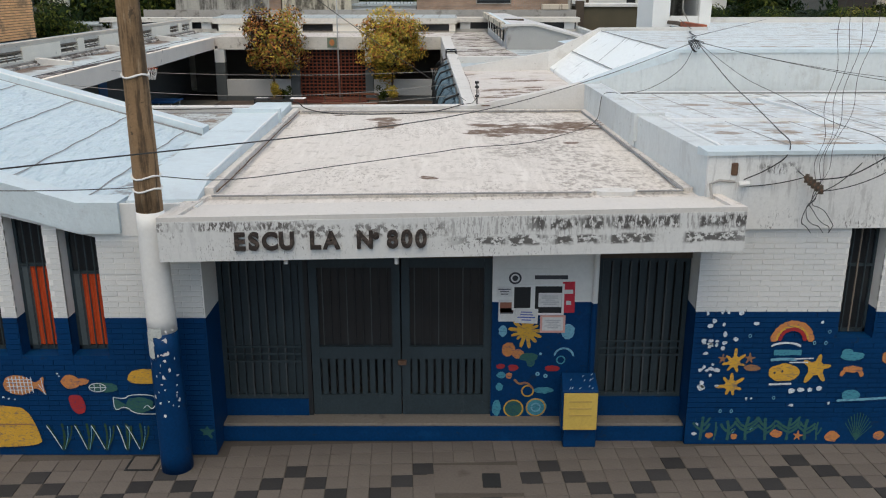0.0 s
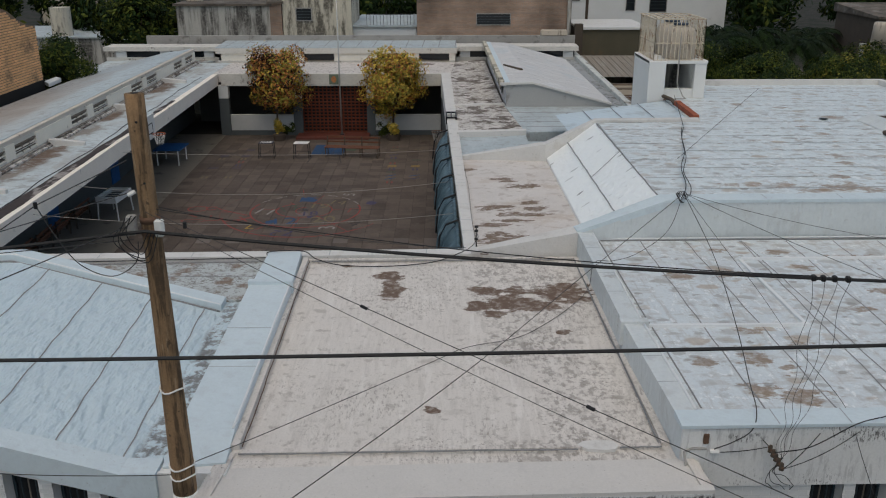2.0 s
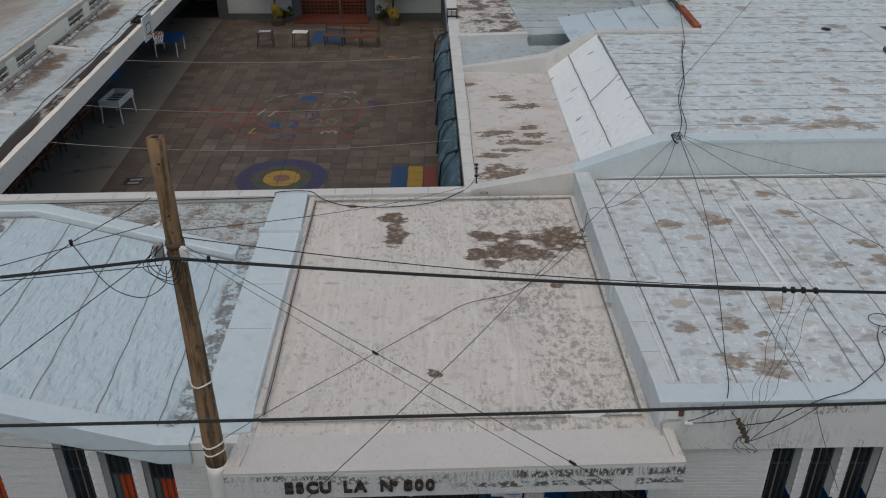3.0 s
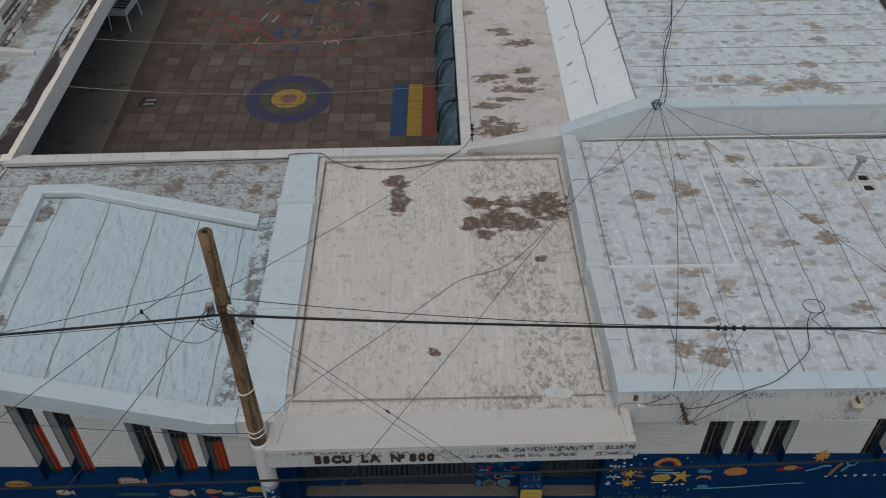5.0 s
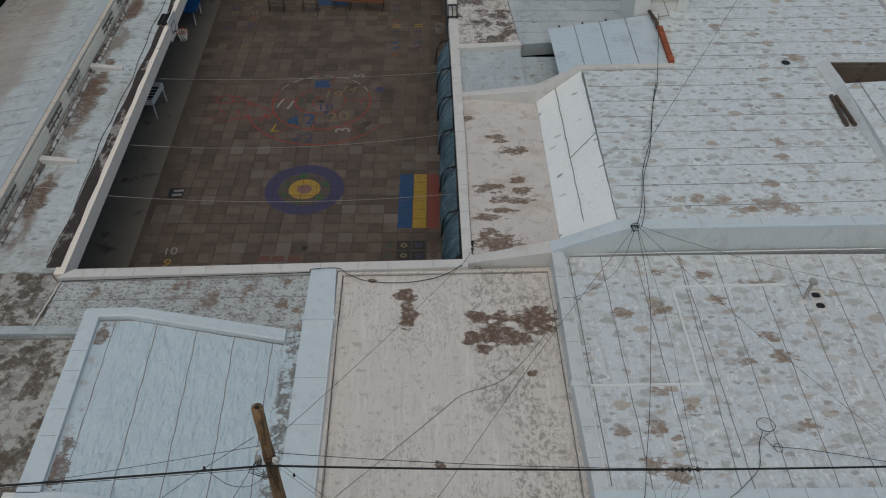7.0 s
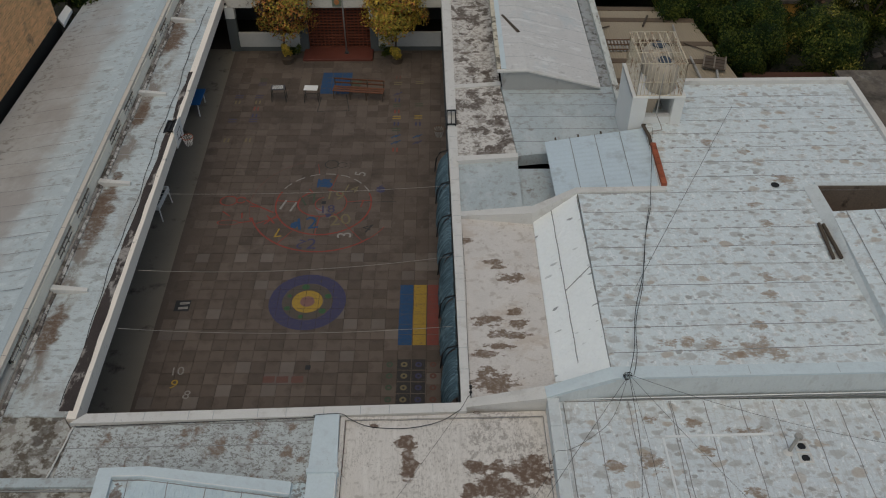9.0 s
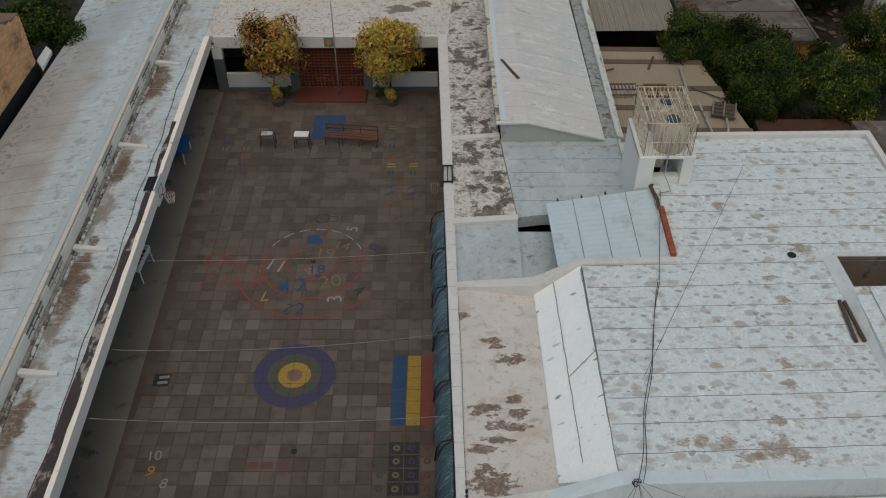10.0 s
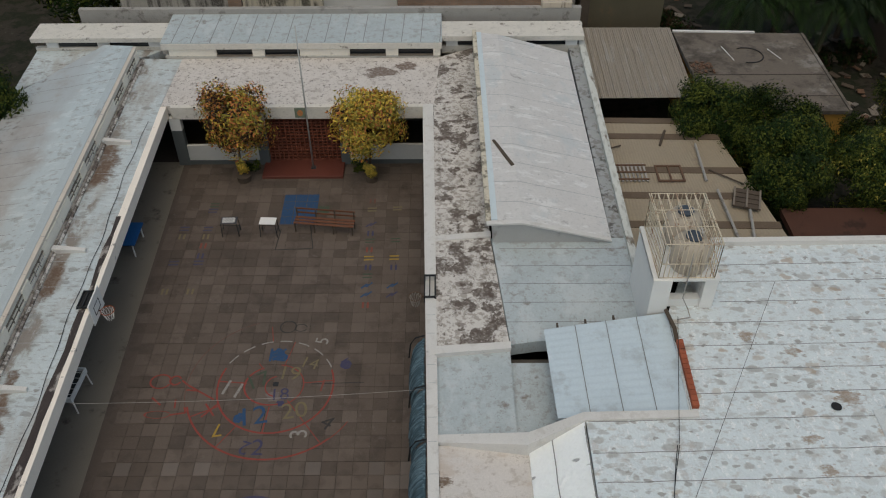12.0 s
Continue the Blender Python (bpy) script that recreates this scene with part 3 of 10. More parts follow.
# ---- mesh helpers ----
def part(name, bm, mat, parent=None, label="", smooth=False):
    me = bpy.data.meshes.new(name)
    bm.to_mesh(me)
    bm.free()
    for x in (mat if isinstance(mat, (list, tuple)) else [mat]):
        me.materials.append(x)
    if smooth:
        for p in me.polygons:
            p.use_smooth = True
    ob = new(name, me)
    if parent:
        ob.parent = parent
    return tagged(ob, label)


def thing(name, label, category, group="", kind="", at=None):
    e = new(name)
    e.empty_display_size = 0.2
    if at:
        e.matrix_basis = at
    return tagged(e, label, category, group, kind)


def structure(name, bm, mat, label, category):
    return tagged(part(name, bm, mat), label, category, kind="structure")


def box(bm, x0, x1, y0, y1, z0, z1, m=None, mi=0):
    v = [bm.verts.new(((m @ Vector((x, y, z))) if m else (x, y, z))) for z in (z0, z1) for x, y in ((x0, y0), (x1, y0), (x1, y1), (x0, y1))]
    for f in ((3, 2, 1, 0), (4, 5, 6, 7), (0, 1, 5, 4), (1, 2, 6, 5), (2, 3, 7, 6), (3, 0, 4, 7)):
        bm.faces.new([v[i] for i in f]).material_index = mi
    return v


def prism(bm, pts, low, mi=0):
    """A solid between the points (x, y, z) of its top and their feet; low: a height, or a list of heights."""
    n = len(pts)
    lows = low if isinstance(low, (list, tuple)) else [low] * n
    t = [bm.verts.new(p) for p in pts]
    b = [bm.verts.new((p[0], p[1], z)) for p, z in zip(pts, lows)]
    bm.faces.new(t).material_index = mi
    bm.faces.new(b[::-1]).material_index = mi
    for i in range(n):
        j = (i + 1) % n
        bm.faces.new((t[j], t[i], b[i], b[j])).material_index = mi


def tube(bm, pts, r, n=6, r1=None, cap=True):
    """A tube along points."""
    rings = []
    pts = [Vector(p) for p in pts]
    for i, p in enumerate(pts):
        d = (pts[min(i + 1, len(pts) - 1)] - pts[max(i - 1, 0)]).normalized()
        u = d.cross(Vector((0, 0, 1)) if abs(d.z) < 0.95 else Vector((1, 0, 0))).normalized()
        w = d.cross(u)
        rr = r if r1 is None else r + (r1 - r) * i / (len(pts) - 1)
        rings.append([bm.verts.new(p + rr * (math.cos(2 * math.pi * k / n) * u + math.sin(2 * math.pi * k / n) * w)) for k in range(n)])
    for a, b in zip(rings, rings[1:]):
        for k in range(n):
            bm.faces.new((a[k], a[(k + 1) % n], b[(k + 1) % n], b[k]))
    if cap:
        bm.faces.new(rings[0][::-1]); bm.faces.new(rings[-1])


def sag(a, b, drop, n=24):
    a, b = Vector(a), Vector(b)
    return [a.lerp(b, i / n) - Vector((0, 0, drop * 4 * (i / n) * (1 - i / n))) for i in range(n + 1)]


def disc(bm, c, r, y=None, n=20, sx=1.0, mi=0, ring=None, z=None):
    """A flat disc or ring: upright at depth y, or lying at height z. c: its two other coordinates."""
    def put(u, v):
        return bm.verts.new((c[0] + u, y, c[1] + v) if z is None else (c[0] + u, c[1] + v, z))
    o = [put(r * sx * math.cos(2 * math.pi * k / n), r * math.sin(2 * math.pi * k / n)) for k in range(n)]
    if ring is None:
        bm.faces.new(o).material_index = mi
    else:
        q = [put(ring * sx * math.cos(2 * math.pi * k / n), ring * math.sin(2 * math.pi * k / n)) for k in range(n)]
        for k in range(n):
            bm.faces.new((o[k], o[(k + 1) % n], q[(k + 1) % n], q[k])).material_index = mi


def bevelled(bm, w=0.012):
    bmesh.ops.bevel(bm, geom=bm.edges[:], offset=w, segments=1, affect="EDGES")
    return bm


B = bmesh.new
rnd = random.Random(4)


def bar(name, x0, x1, y0, y1, z0, z1, mat, parent, label=""):
    bm = B(); box(bm, x0, x1, y0, y1, z0, z1)
    return part(name, bm, mat, parent, label)


def lerp(a, b, t):
    return a + (b - a) * t


# ---- ground ----
bm = B(); box(bm, -1500, 1500, -1500, 1500, -3.0, -0.16)
structure("ground", bm, M["earth"], "bare earth and scrub of the town beyond the school", "ground")
bm = B(); box(bm, -120, 120, -4.5, 4.5, -0.155, -0.13)
structure("road", bm, M["asphalt"], "worn grey asphalt street before the school", "road")
bm = B(); box(bm, -120, 120, 4.5, 4.7, -0.15, 0.0)
structure("kerb", bm, M["concrete"], "raw concrete kerb along the pavement", "kerb")
bm = B(); box(bm, -120, 120, 4.7, 10.9, -0.15, -0.012)
pavement = structure("pavement", bm, M["paver_joint"], "pavement of greyish square pavers with a black chequer", "pavement")

# added wall behind the camera, never in view; it blocks and bounces light
bm = B(); box(bm, -60, 60, -14.0, -13.6, -0.155, 6.5)
structure("wall_street", bm, M["stucco"], "plain unseen wall added across the street to shape the light", "wall")

# ---- entrance block: canopy and its roof ----
bm = B()
prism(bm, [(-3.3, 9.54, 3.40), (3.53, 9.66, 3.50), (3.53, 10.5, 3.48), (-3.3, 10.4, 3.38)], [2.92, 3.02, 3.02, 2.92])
structure("canopy", bm, M["fascia_canopy"], "white concrete entrance canopy edge streaked with black mildew", "canopy")
bm = B()
prism(bm, [(-3.29, 9.55, 3.407), (3.52, 9.67, 3.507), (3.52, 10.5, 3.487), (-3.29, 10.4, 3.387)], [3.39, 3.49, 3.46, 3.36])
structure("roof_canopy", bm, M["canopy_top"], "whitish weathered top of the entrance canopy", "roof")
bm = B()
prism(bm, [(-3.3, 10.4, 3.38), (3.45, 10.5, 3.44), (3.12, 18.78, 3.40), (-3.25, 18.58, 3.38)], 3.0)
roof_mid = structure("roof_entrance", bm, M["roof_mid"], "flat whitish roof over the entrance with brown water stains", "roof")
# raised rims of the canopy, the ridge across the roof, the lip along the parapets
bm = B(); prism(bm, [(-3.3, 9.545, 3.455), (3.53, 9.665, 3.555), (3.53, 9.8, 3.545), (-3.3, 9.7, 3.445)], [3.38, 3.48, 3.46, 3.36]); part("rim", bm, M["canopy_top"], roof_mid)
bm = B(); prism(bm, [(-3.3, 9.7, 3.445), (-3.1, 9.7, 3.445), (-3.0, 10.75, 3.43), (-3.2, 10.75, 3.43)], 3.33); part("rim", bm, M["roof_mid"], roof_mid)
bm = B(); prism(bm, [(3.38, 9.8, 3.545), (3.53, 9.8, 3.545), (3.46, 10.5, 3.52), (3.34, 10.5, 3.52)], 3.4); part("rim", bm, M["roof_mid"], roof_mid)
bm = B(); prism(bm, [(-3.05, 10.72, 3.432), (2.0, 10.8, 3.475), (2.0, 10.9, 3.475), (-3.05, 10.82, 3.432)], 3.35); part("rim", bm, M["roof_mid"], roof_mid)
bm = B(); prism(bm, [(2.45, 10.81, 3.48), (3.1, 10.82, 3.485), (3.1, 10.9, 3.485), (2.45, 10.9, 3.48)], 3.35); part("rim", bm, M["roof_mid"], roof_mid)
bm = B(); prism(bm, [(-3.08, 10.8, 3.52), (-2.95, 10.8, 3.52), (-3.08, 18.5, 3.5), (-3.2, 18.5, 3.5)], 3.3); part("rim", bm, M["roof_mid"], roof_mid)
bm = B(); prism(bm, [(3.12, 10.9, 3.50), (3.24, 10.9, 3.50), (3.06, 18.6, 3.46), (2.96, 18.6, 3.46)], 3.3); part("rim", bm, M["roof_mid"], roof_mid)
bm = B(); prism(bm, [(-3.15, 18.42, 3.46), (3.0, 18.56, 3.46), (3.0, 18.64, 3.46), (-3.15, 18.52, 3.46)], 3.3); part("rim", bm, M["roof_mid"], roof_mid)
bm = B()
prism(bm, [(1.9, 10.87, 3.479), (2.02, 10.76, 3.478), (2.25, 10.72, 3.48), (2.42, 10.74, 3.482), (2.5, 10.83, 3.484), (2.44, 10.95, 3.484), (2.2, 10.98, 3.48), (2.0, 10.95, 3.479)], 3.38)
structure("roof_patch", bm, M["parapet"], "fresh white mortar patch on the entrance roof", "patch")

# ---- parapets beside the entrance roof ----
bm = B()
prism(bm, [(-3.92, 10.35, 3.46), (-3.07, 10.45, 3.46), (-3.07, 11.1, 3.6), (-3.92, 11.0, 3.6)], 3.0)
prism(bm, [(-3.92, 11.0, 3.6), (-3.07, 11.1, 3.6), (-3.13, 16.46, 3.7), (-3.97, 16.46, 3.7)], 3.0)
prism(bm, [(-3.98, 16.5, 3.62), (-3.15, 16.5, 3.62), (-3.25, 18.56, 3.62), (-3.98, 18.52, 3.62)], 3.0)
prism(bm, [(-4.0, 16.38, 3.77), (-3.09, 16.38, 3.77), (-3.1, 16.53, 3.77), (-4.0, 16.53, 3.77)], 3.4)
parapet_1 = structure("parapet_1", bm, M["parapet_blue"], "broad low parapet coated with pale bluish membrane", "parapet")
bm = B()
prism(bm, [(3.27, 10.5, 4.03), (3.60, 10.5, 4.03), (3.50, 13.9, 4.0), (3.13, 13.9, 4.0)], 2.9)
prism(bm, [(3.12, 13.93, 4.0), (3.50, 13.93, 4.0), (3.42, 18.86, 3.98), (3.06, 18.86, 3.98)], 2.9)
prism(bm, [(3.07, 13.82, 4.05), (3.56, 13.82, 4.05), (3.56, 13.99, 4.05), (3.07, 13.99, 4.05)], 3.6)
parapet_2 = structure("parapet_2", bm, M["parapet_grey"], "parapet wall coated with pale bluish membrane, grimy below", "parapet")

# ---- right wing ----
def zr(y):
    return lerp(4.0, 3.76, (y - 10.8) / 8.1)
bm = B()
prism(bm, [(3.3, 10.8, zr(10.8)), (19.0, 10.8, zr(10.8)), (19.0, 18.95, zr(18.9)), (3.25, 18.9, zr(18.9))], 3.3)
roof_right = structure("roof_right_wing", bm, M["roof_right"], "white membrane roof with seams and brown dirt blotches", "roof")
bm = B()
prism(bm, [(3.24, 10.41, 4.06), (19.0, 10.56, 4.22), (19.0, 10.92, 4.22), (3.24, 10.84, 4.06)], [4.01, 4.18, 4.1, 3.95])
roof_edge_1 = structure("roof_edge_1", bm, M["parapet_blue"], "pale bluish membrane coping along the roof edge", "coping")
bm = B()
prism(bm, [(3.27, 10.44, 4.02), (19.0, 10.58, 4.19), (19.0, 10.84, 4.19), (3.27, 10.84, 4.02)], [3.06, 3.2, 3.2, 3.06])
structure("wall_fascia", bm, M["fascia"], "white concrete fascia with black mildew streaks", "wall")
# seams of the membrane
for k, (xa, xb) in enumerate([(4.58, 4.5), (5.6, 5.54), (6.57, 6.8), (6.88, 6.84), (7.75, 7.86), (8.8, 8.94), (9.75, 9.95), (10.75, 10.94), (11.7, 11.9), (12.7, 12.9), (13.7, 13.9), (14.7, 14.9), (15.7, 15.9), (16.7, 16.9)]):
    bm = B()
    pts = []
    for i in range(17):
        y = lerp(10.9, 18.85, i / 16)
        pts.append((lerp(xa, xb, i / 16) + 0.012 * math.sin(i * 2.1 + k), y, zr(y) + 0.004))
    for a, b_ in zip(pts, pts[1:]):
        v = [bm.verts.new(p) for p in ((a[0] - 0.013, a[1], a[2]), (a[0] + 0.013, a[1], a[2]), (b_[0] + 0.013, b_[1], b_[2]), (b_[0] - 0.013, b_[1], b_[2]))]
        bm.faces.new(v)
    part("seam", bm, M["tar"], roof_right)
bm = B()
for a, b_ in (((6.36, 13.95), (6.34, 17.45)), ((3.45, 13.9), (6.42, 13.95)), ((6.4, 17.5), (9.6, 17.6))):
    dx, dy = (0.034, 0) if abs(a[0] - b_[0]) < 0.1 else (0, 0.034)
    prism(bm, [(a[0] - dx, a[1] - dy, zr(a[1]) + 0.05), (b_[0] + (dx if dx == 0 else -dx), b_[1] - dy, zr(b_[1]) + 0.05), (b_[0] + dx, b_[1] + dy, zr(b_[1]) + 0.05), (a[0] + dx, a[1] + dy, zr(a[1]) + 0.05)] if dy else
          [(a[0] - dx, a[1], zr(a[1]) + 0.05), (a[0] + dx, a[1], zr(a[1]) + 0.05), (b_[0] + dx, b_[1], zr(b_[1]) + 0.05), (b_[0] - dx, b_[1], zr(b_[1]) + 0.05)], 3.7)
structure("roof_ridge", bm, M["ridge_white"], "white painted expansion ridge on the roof", "ridge")

# ---- high roof with its sloping side ----
bm = B()
ya, yb = 19.3, 27.9
prism(bm, [(3.46, 19.78, 3.56), (5.0, 19.2, 4.66), (4.95, 27.9, 4.66), (3.36, 27.64, 3.56)], 3.0)
roof_slope = structure("roof_slope", bm, material("roof_slope_bright", (0.92, 0.945, 0.945), 0.30, 0.03, 1.0, 9, 0.8, spec=0.9, ripple=(7.0, 15, 0.7, 0.45), dabs=(((0.20, 0.20, 0.20), 6.0, 0.10, 0.06, 0.36, 0.9, 55, 0.5), ((0.24, 0.24, 0.24), 5.0, 0.09, 0.06, 0.34, 0.85, -15, 0.5))), "bright pale membrane slope with dark scuffs", "roof")
bm = B(); prism(bm, [(0.62, ya, 3.40), (3.6, ya, 3.47), (3.5, yb, 3.47), (0.62, yb, 3.40)], 3.0)
structure("roof_walkway_1", bm, M["walkway"], "low whitish roof strip with brown stains beside the yard", "roof")
bm = B()
prism(bm, [(5.0, 19.3, 4.66), (18.0, 19.6, 4.66), (18.0, 26.4, 4.66), (14.0, 26.4, 4.66), (14.0, 28.12, 4.66), (18.02, 28.12, 4.66), (18.05, 35.75, 4.6), (9.8, 35.65, 4.6), (8.3, 32.3, 4.63), (8.1, 27.95, 4.66), (5.0, 27.95, 4.66)], 3.0)
roof_high = structure("roof_hall", bm, M["roof_high"], "wide silvery white roof with cross seams and dirt blotches", "roof")
# front face of the high roof, and its coping
bm = B()
prism(bm, [(3.1, 18.78, 3.98), (3.6, 18.86, 4.1), (5.2, 19.03, 4.64), (18.0, 19.34, 4.65), (18.0, 19.68, 4.65), (5.0, 19.4, 4.64), (3.1, 19.3, 3.7)], 3.0)
structure("wall_hall_front", bm, M["parapet_grey"], "white rendered upstand below the high roof", "wall")
bm = B()
prism(bm, [(3.05, 18.82, 4.02), (5.1, 19.0, 4.69), (5.0, 19.42, 4.71), (3.02, 19.26, 3.98)], [3.9, 4.5, 4.5, 3.8])
prism(bm, [(5.1, 19.0, 4.69), (18.0, 19.32, 4.70), (18.0, 19.7, 4.70), (5.0, 19.42, 4.71)], 4.62)
roof_edge_2 = structure("roof_edge_2", bm, M["parapet_blue"], "pale bluish coping along the high roof", "coping")
bm = B()
prism(bm, [(0.62, 18.86, 3.5), (3.06, 18.8, 3.98), (3.06, 19.3, 3.98), (0.62, 19.2, 3.46)], 3.0)
prism(bm, [(0.62, 27.95, 3.52), (3.3, 27.5, 4.02), (3.35, 27.95, 4.02), (0.62, 28.25, 3.5)], 3.0)
prism(bm, [(3.3, 27.5, 4.02), (4.95, 27.85, 4.74), (4.95, 28.15, 4.74), (3.35, 27.95, 4.02)], 3.0)
prism(bm, [(4.95, 27.85, 4.74), (8.35, 27.95, 4.76), (8.35, 28.2, 4.76), (4.95, 28.15, 4.74)], 3.0)
structure("parapet_3", bm, M["parapet"], "white end wall that climbs with the roof slope", "parapet")
# seams
for k, y in enumerate((20.0, 21.04, 22.0, 22.93, 23.9, 24.82, 25.78, 26.74, 27.84, 28.8, 29.75, 30.72, 31.72, 32.66, 33.62, 34.48)):
    bm = B()
    x0 = 5.05 if y < 27.9 else (8.4 if y < 32 else 10.1)
    tilt = lerp(0.038, 0.021, min(1, k / 3))
    xe = 13.62 if y < 27.7 else 17.9
    pts = [(lerp(x0, xe, i / 20), y + 0.012 * math.sin(i * 1.7 + k) + tilt * (lerp(x0, xe, i / 20) - 5), 4.667 - 0.06 * max(0, (y - 28)) / 8) for i in range(21)]
    for a, b_ in zip(pts, pts[1:]):
        bm.faces.new([bm.verts.new(p) for p in ((a[0], a[1] - 0.014, a[2]), (b_[0], b_[1] - 0.014, b_[2]), (b_[0], b_[1] + 0.014, b_[2]), (a[0], a[1] + 0.014, a[2]))])
    part("seam", bm, M["tar"], roof_high)
for q, (x, xe) in enumerate(((4.16, 4.02), (4.99, 4.93))):
    bm = B()
    z = 4.056 if q == 0 else 4.662
    pts = [(lerp(x, xe, i / 16) + 0.01 * math.sin(i * 2.3 + q), lerp(19.5 if q == 0 else 19.35, 27.7, i / 16)) for i in range(17)]
    for a, b_ in zip(pts, pts[1:]):
        bm.faces.new([bm.verts.new(p) for p in ((a[0] - 0.014, a[1], z - 0.007), (a[0] + 0.014, a[1], z + 0.009), (b_[0] + 0.014, b_[1], z + 0.009), (b_[0] - 0.014, b_[1], z - 0.007))])
    part("seam", bm, M["tar"], roof_slope)
bm = B()
bm.faces.new([bm.verts.new(p) for p in ((4.1, 23.3, 4.062), (4.95, 23.9, 4.645), (4.95, 23.95, 4.645), (4.1, 23.35, 4.062))])
part("seam", bm, M["tar"], roof_slope)
# kerbs round the far side and the light well at the edge of the high roof
bm = B()
prism(bm, [(9.9, 35.6, 4.80), (18.1, 35.7, 4.80), (18.1, 35.95, 4.80), (9.9, 35.85, 4.80)], 3.0)
prism(bm, [(17.85, 31.0, 4.80), (18.1, 31.0, 4.80), (18.1, 35.7, 4.80), (17.85, 35.7, 4.80)], 3.0)
structure("parapet_4", bm, M["parapet"], "low white kerb round the roof edge", "parapet")
bm = B()
prism(bm, [(13.84, 20.0, 4.68), (13.9, 20.0, 5.0), (13.94, 26.4, 4.98), (13.64, 26.4, 4.68)], 4.5)
prism(bm, [(13.64, 26.4, 4.68), (14.02, 26.4, 4.94), (13.98, 28.15, 4.9), (13.58, 28.2, 4.68)], 4.5)
prism(bm, [(13.98, 28.12, 4.84), (18.0, 28.12, 4.84), (18.0, 28.32, 4.84), (13.98, 28.32, 4.84)], 4.4)
structure("roof_well", bm, M["parapet_grey"], "pale bluish upstand round a sunken light well", "kerb")
bm = B()
prism(bm, [(13.9, 20.0, 5.0), (18.0, 20.0, 5.25), (18.0, 26.4, 5.25), (13.94, 26.4, 4.98)], 4.4)
roof_raised = structure("roof_raised", bm, M["roof_high"], "raised white membrane roof beside the light well", "roof")
for x in (14.4, 15.4, 16.4, 17.4):
    bm = B()
    z = 5.0 + 0.062 * (x - 13.9) + 0.01
    bm.faces.new([bm.verts.new(p) for p in ((x - 0.014, 20.0, z), (x + 0.014, 20.0, z), (x + 0.06, 26.4, z), (x + 0.03, 26.4, z))])
    part("seam", bm, M["tar"], roof_raised)
bm = B(); box(bm, 13.9, 17.99, 26.4, 28.12, 3.2, 3.4)
structure("roof_well_floor", bm, M["walkway_far"], "dirty stained floor of the sunken light well", "roof")
bm = B(); box(bm, 14.0, 17.98, 28.06, 28.11, 3.4, 4.82); box(bm, 14.01, 14.06, 26.5, 28.06, 3.4, 4.82)
structure("wall_well", bm, material("well_brown_render", (0.16, 0.125, 0.10), 0.95, 0.2, 1.0, 20, 0.5, (0.05, 0.04, 0.033), 0.22, 1.6, (1, 1, 0.6)), "damp brown walls of the sunken light well", "wall")

# ---- strip of roof along the yard, farther back ----
bm = B()
prism(bm, [(0.55, 28.2, 3.36), (3.05, 27.95, 3.4), (3.05, 31.7, 3.4), (0.5, 31.5, 3.36)], 2.9)
structure("roof_walkway_2", bm, M["roof_grey"], "grey membrane roof strip", "roof")
bm = B()
prism(bm, [(0.5, 31.75, 3.46), (3.05, 31.95, 3.48), (2.62, 37.4, 3.45), (2.45, 52.2, 3.45), (0.7, 51.3, 3.42), (0.4, 46.9, 3.42)], 2.9)
structure("roof_walkway_3", bm, M["walkway_far"], "whitish roof strip mottled with dark lichen", "roof")
bm = B()
prism(bm, [(0.5, 31.45, 3.56), (3.08, 31.68, 3.58), (3.08, 31.98, 3.58), (0.5, 31.8, 3.56)], 2.9)
prism(bm, [(0.45, 37.2, 3.5), (2.65, 37.45, 3.52), (2.65, 37.75, 3.52), (0.45, 37.5, 3.5)], 3.3)
structure("roof_step", bm, M["parapet"], "white raised step across the roof strip", "step")
bm = B()
prism(bm, [(0.47, 18.9, 3.5), (0.74, 18.9, 3.5), (0.54, 34.3, 3.48), (0.14, 34.3, 3.48)], 2.75)
prism(bm, [(0.12, 35.22, 3.48), (0.53, 35.22, 3.48), (0.38, 46.9, 3.46), (-0.12, 46.9, 3.46)], 2.75)
prism(bm, [(0.14, 34.3, 3.3), (0.54, 34.3, 3.3), (0.53, 35.22, 3.3), (0.12, 35.22, 3.3)], 2.75)
parapet_5 = structure("parapet_5", bm, M["parapet"], "white painted kerb along the edge of the yard", "parapet")

# grey panel roof and the gap
bm = B()
prism(bm, [(3.08, 31.95, 3.44), (4.0, 32.1, 3.44), (7.9, 32.3, 3.44), (7.9, 37.4, 3.44), (2.66, 37.4, 3.44)], 2.9)
roof_grey = structure("roof_grey_panels", bm, M["roof_grey"], "bluish grey panel roof with dirt stains", "roof")
for k in range(5):
    y = 33.0 + k * 0.95
    bm = B(); box(bm, 2.95, 7.85, y - 0.012, y + 0.012, 3.44, 3.446); part("seam", bm, M["tar"], roof_grey)
bm = B()
prism(bm, [(3.05, 28.0, 3.25), (4.6, 28.2, 3.25), (4.6, 31.3, 3.25), (3.05, 31.3, 3.25)], 2.9)
structure("roof_low_strip", bm, M["roof_grey"], "sunken grey sheet roof beside the blue sheet", "roof")
bm = B(); box(bm, 3.08, 8.2, 28.0, 32.0, 2.4, 2.6)
structure("floor_well", bm, M["dark_interior"], "floor of the gap below the sheet roof, coloured dark for shade", "floor")

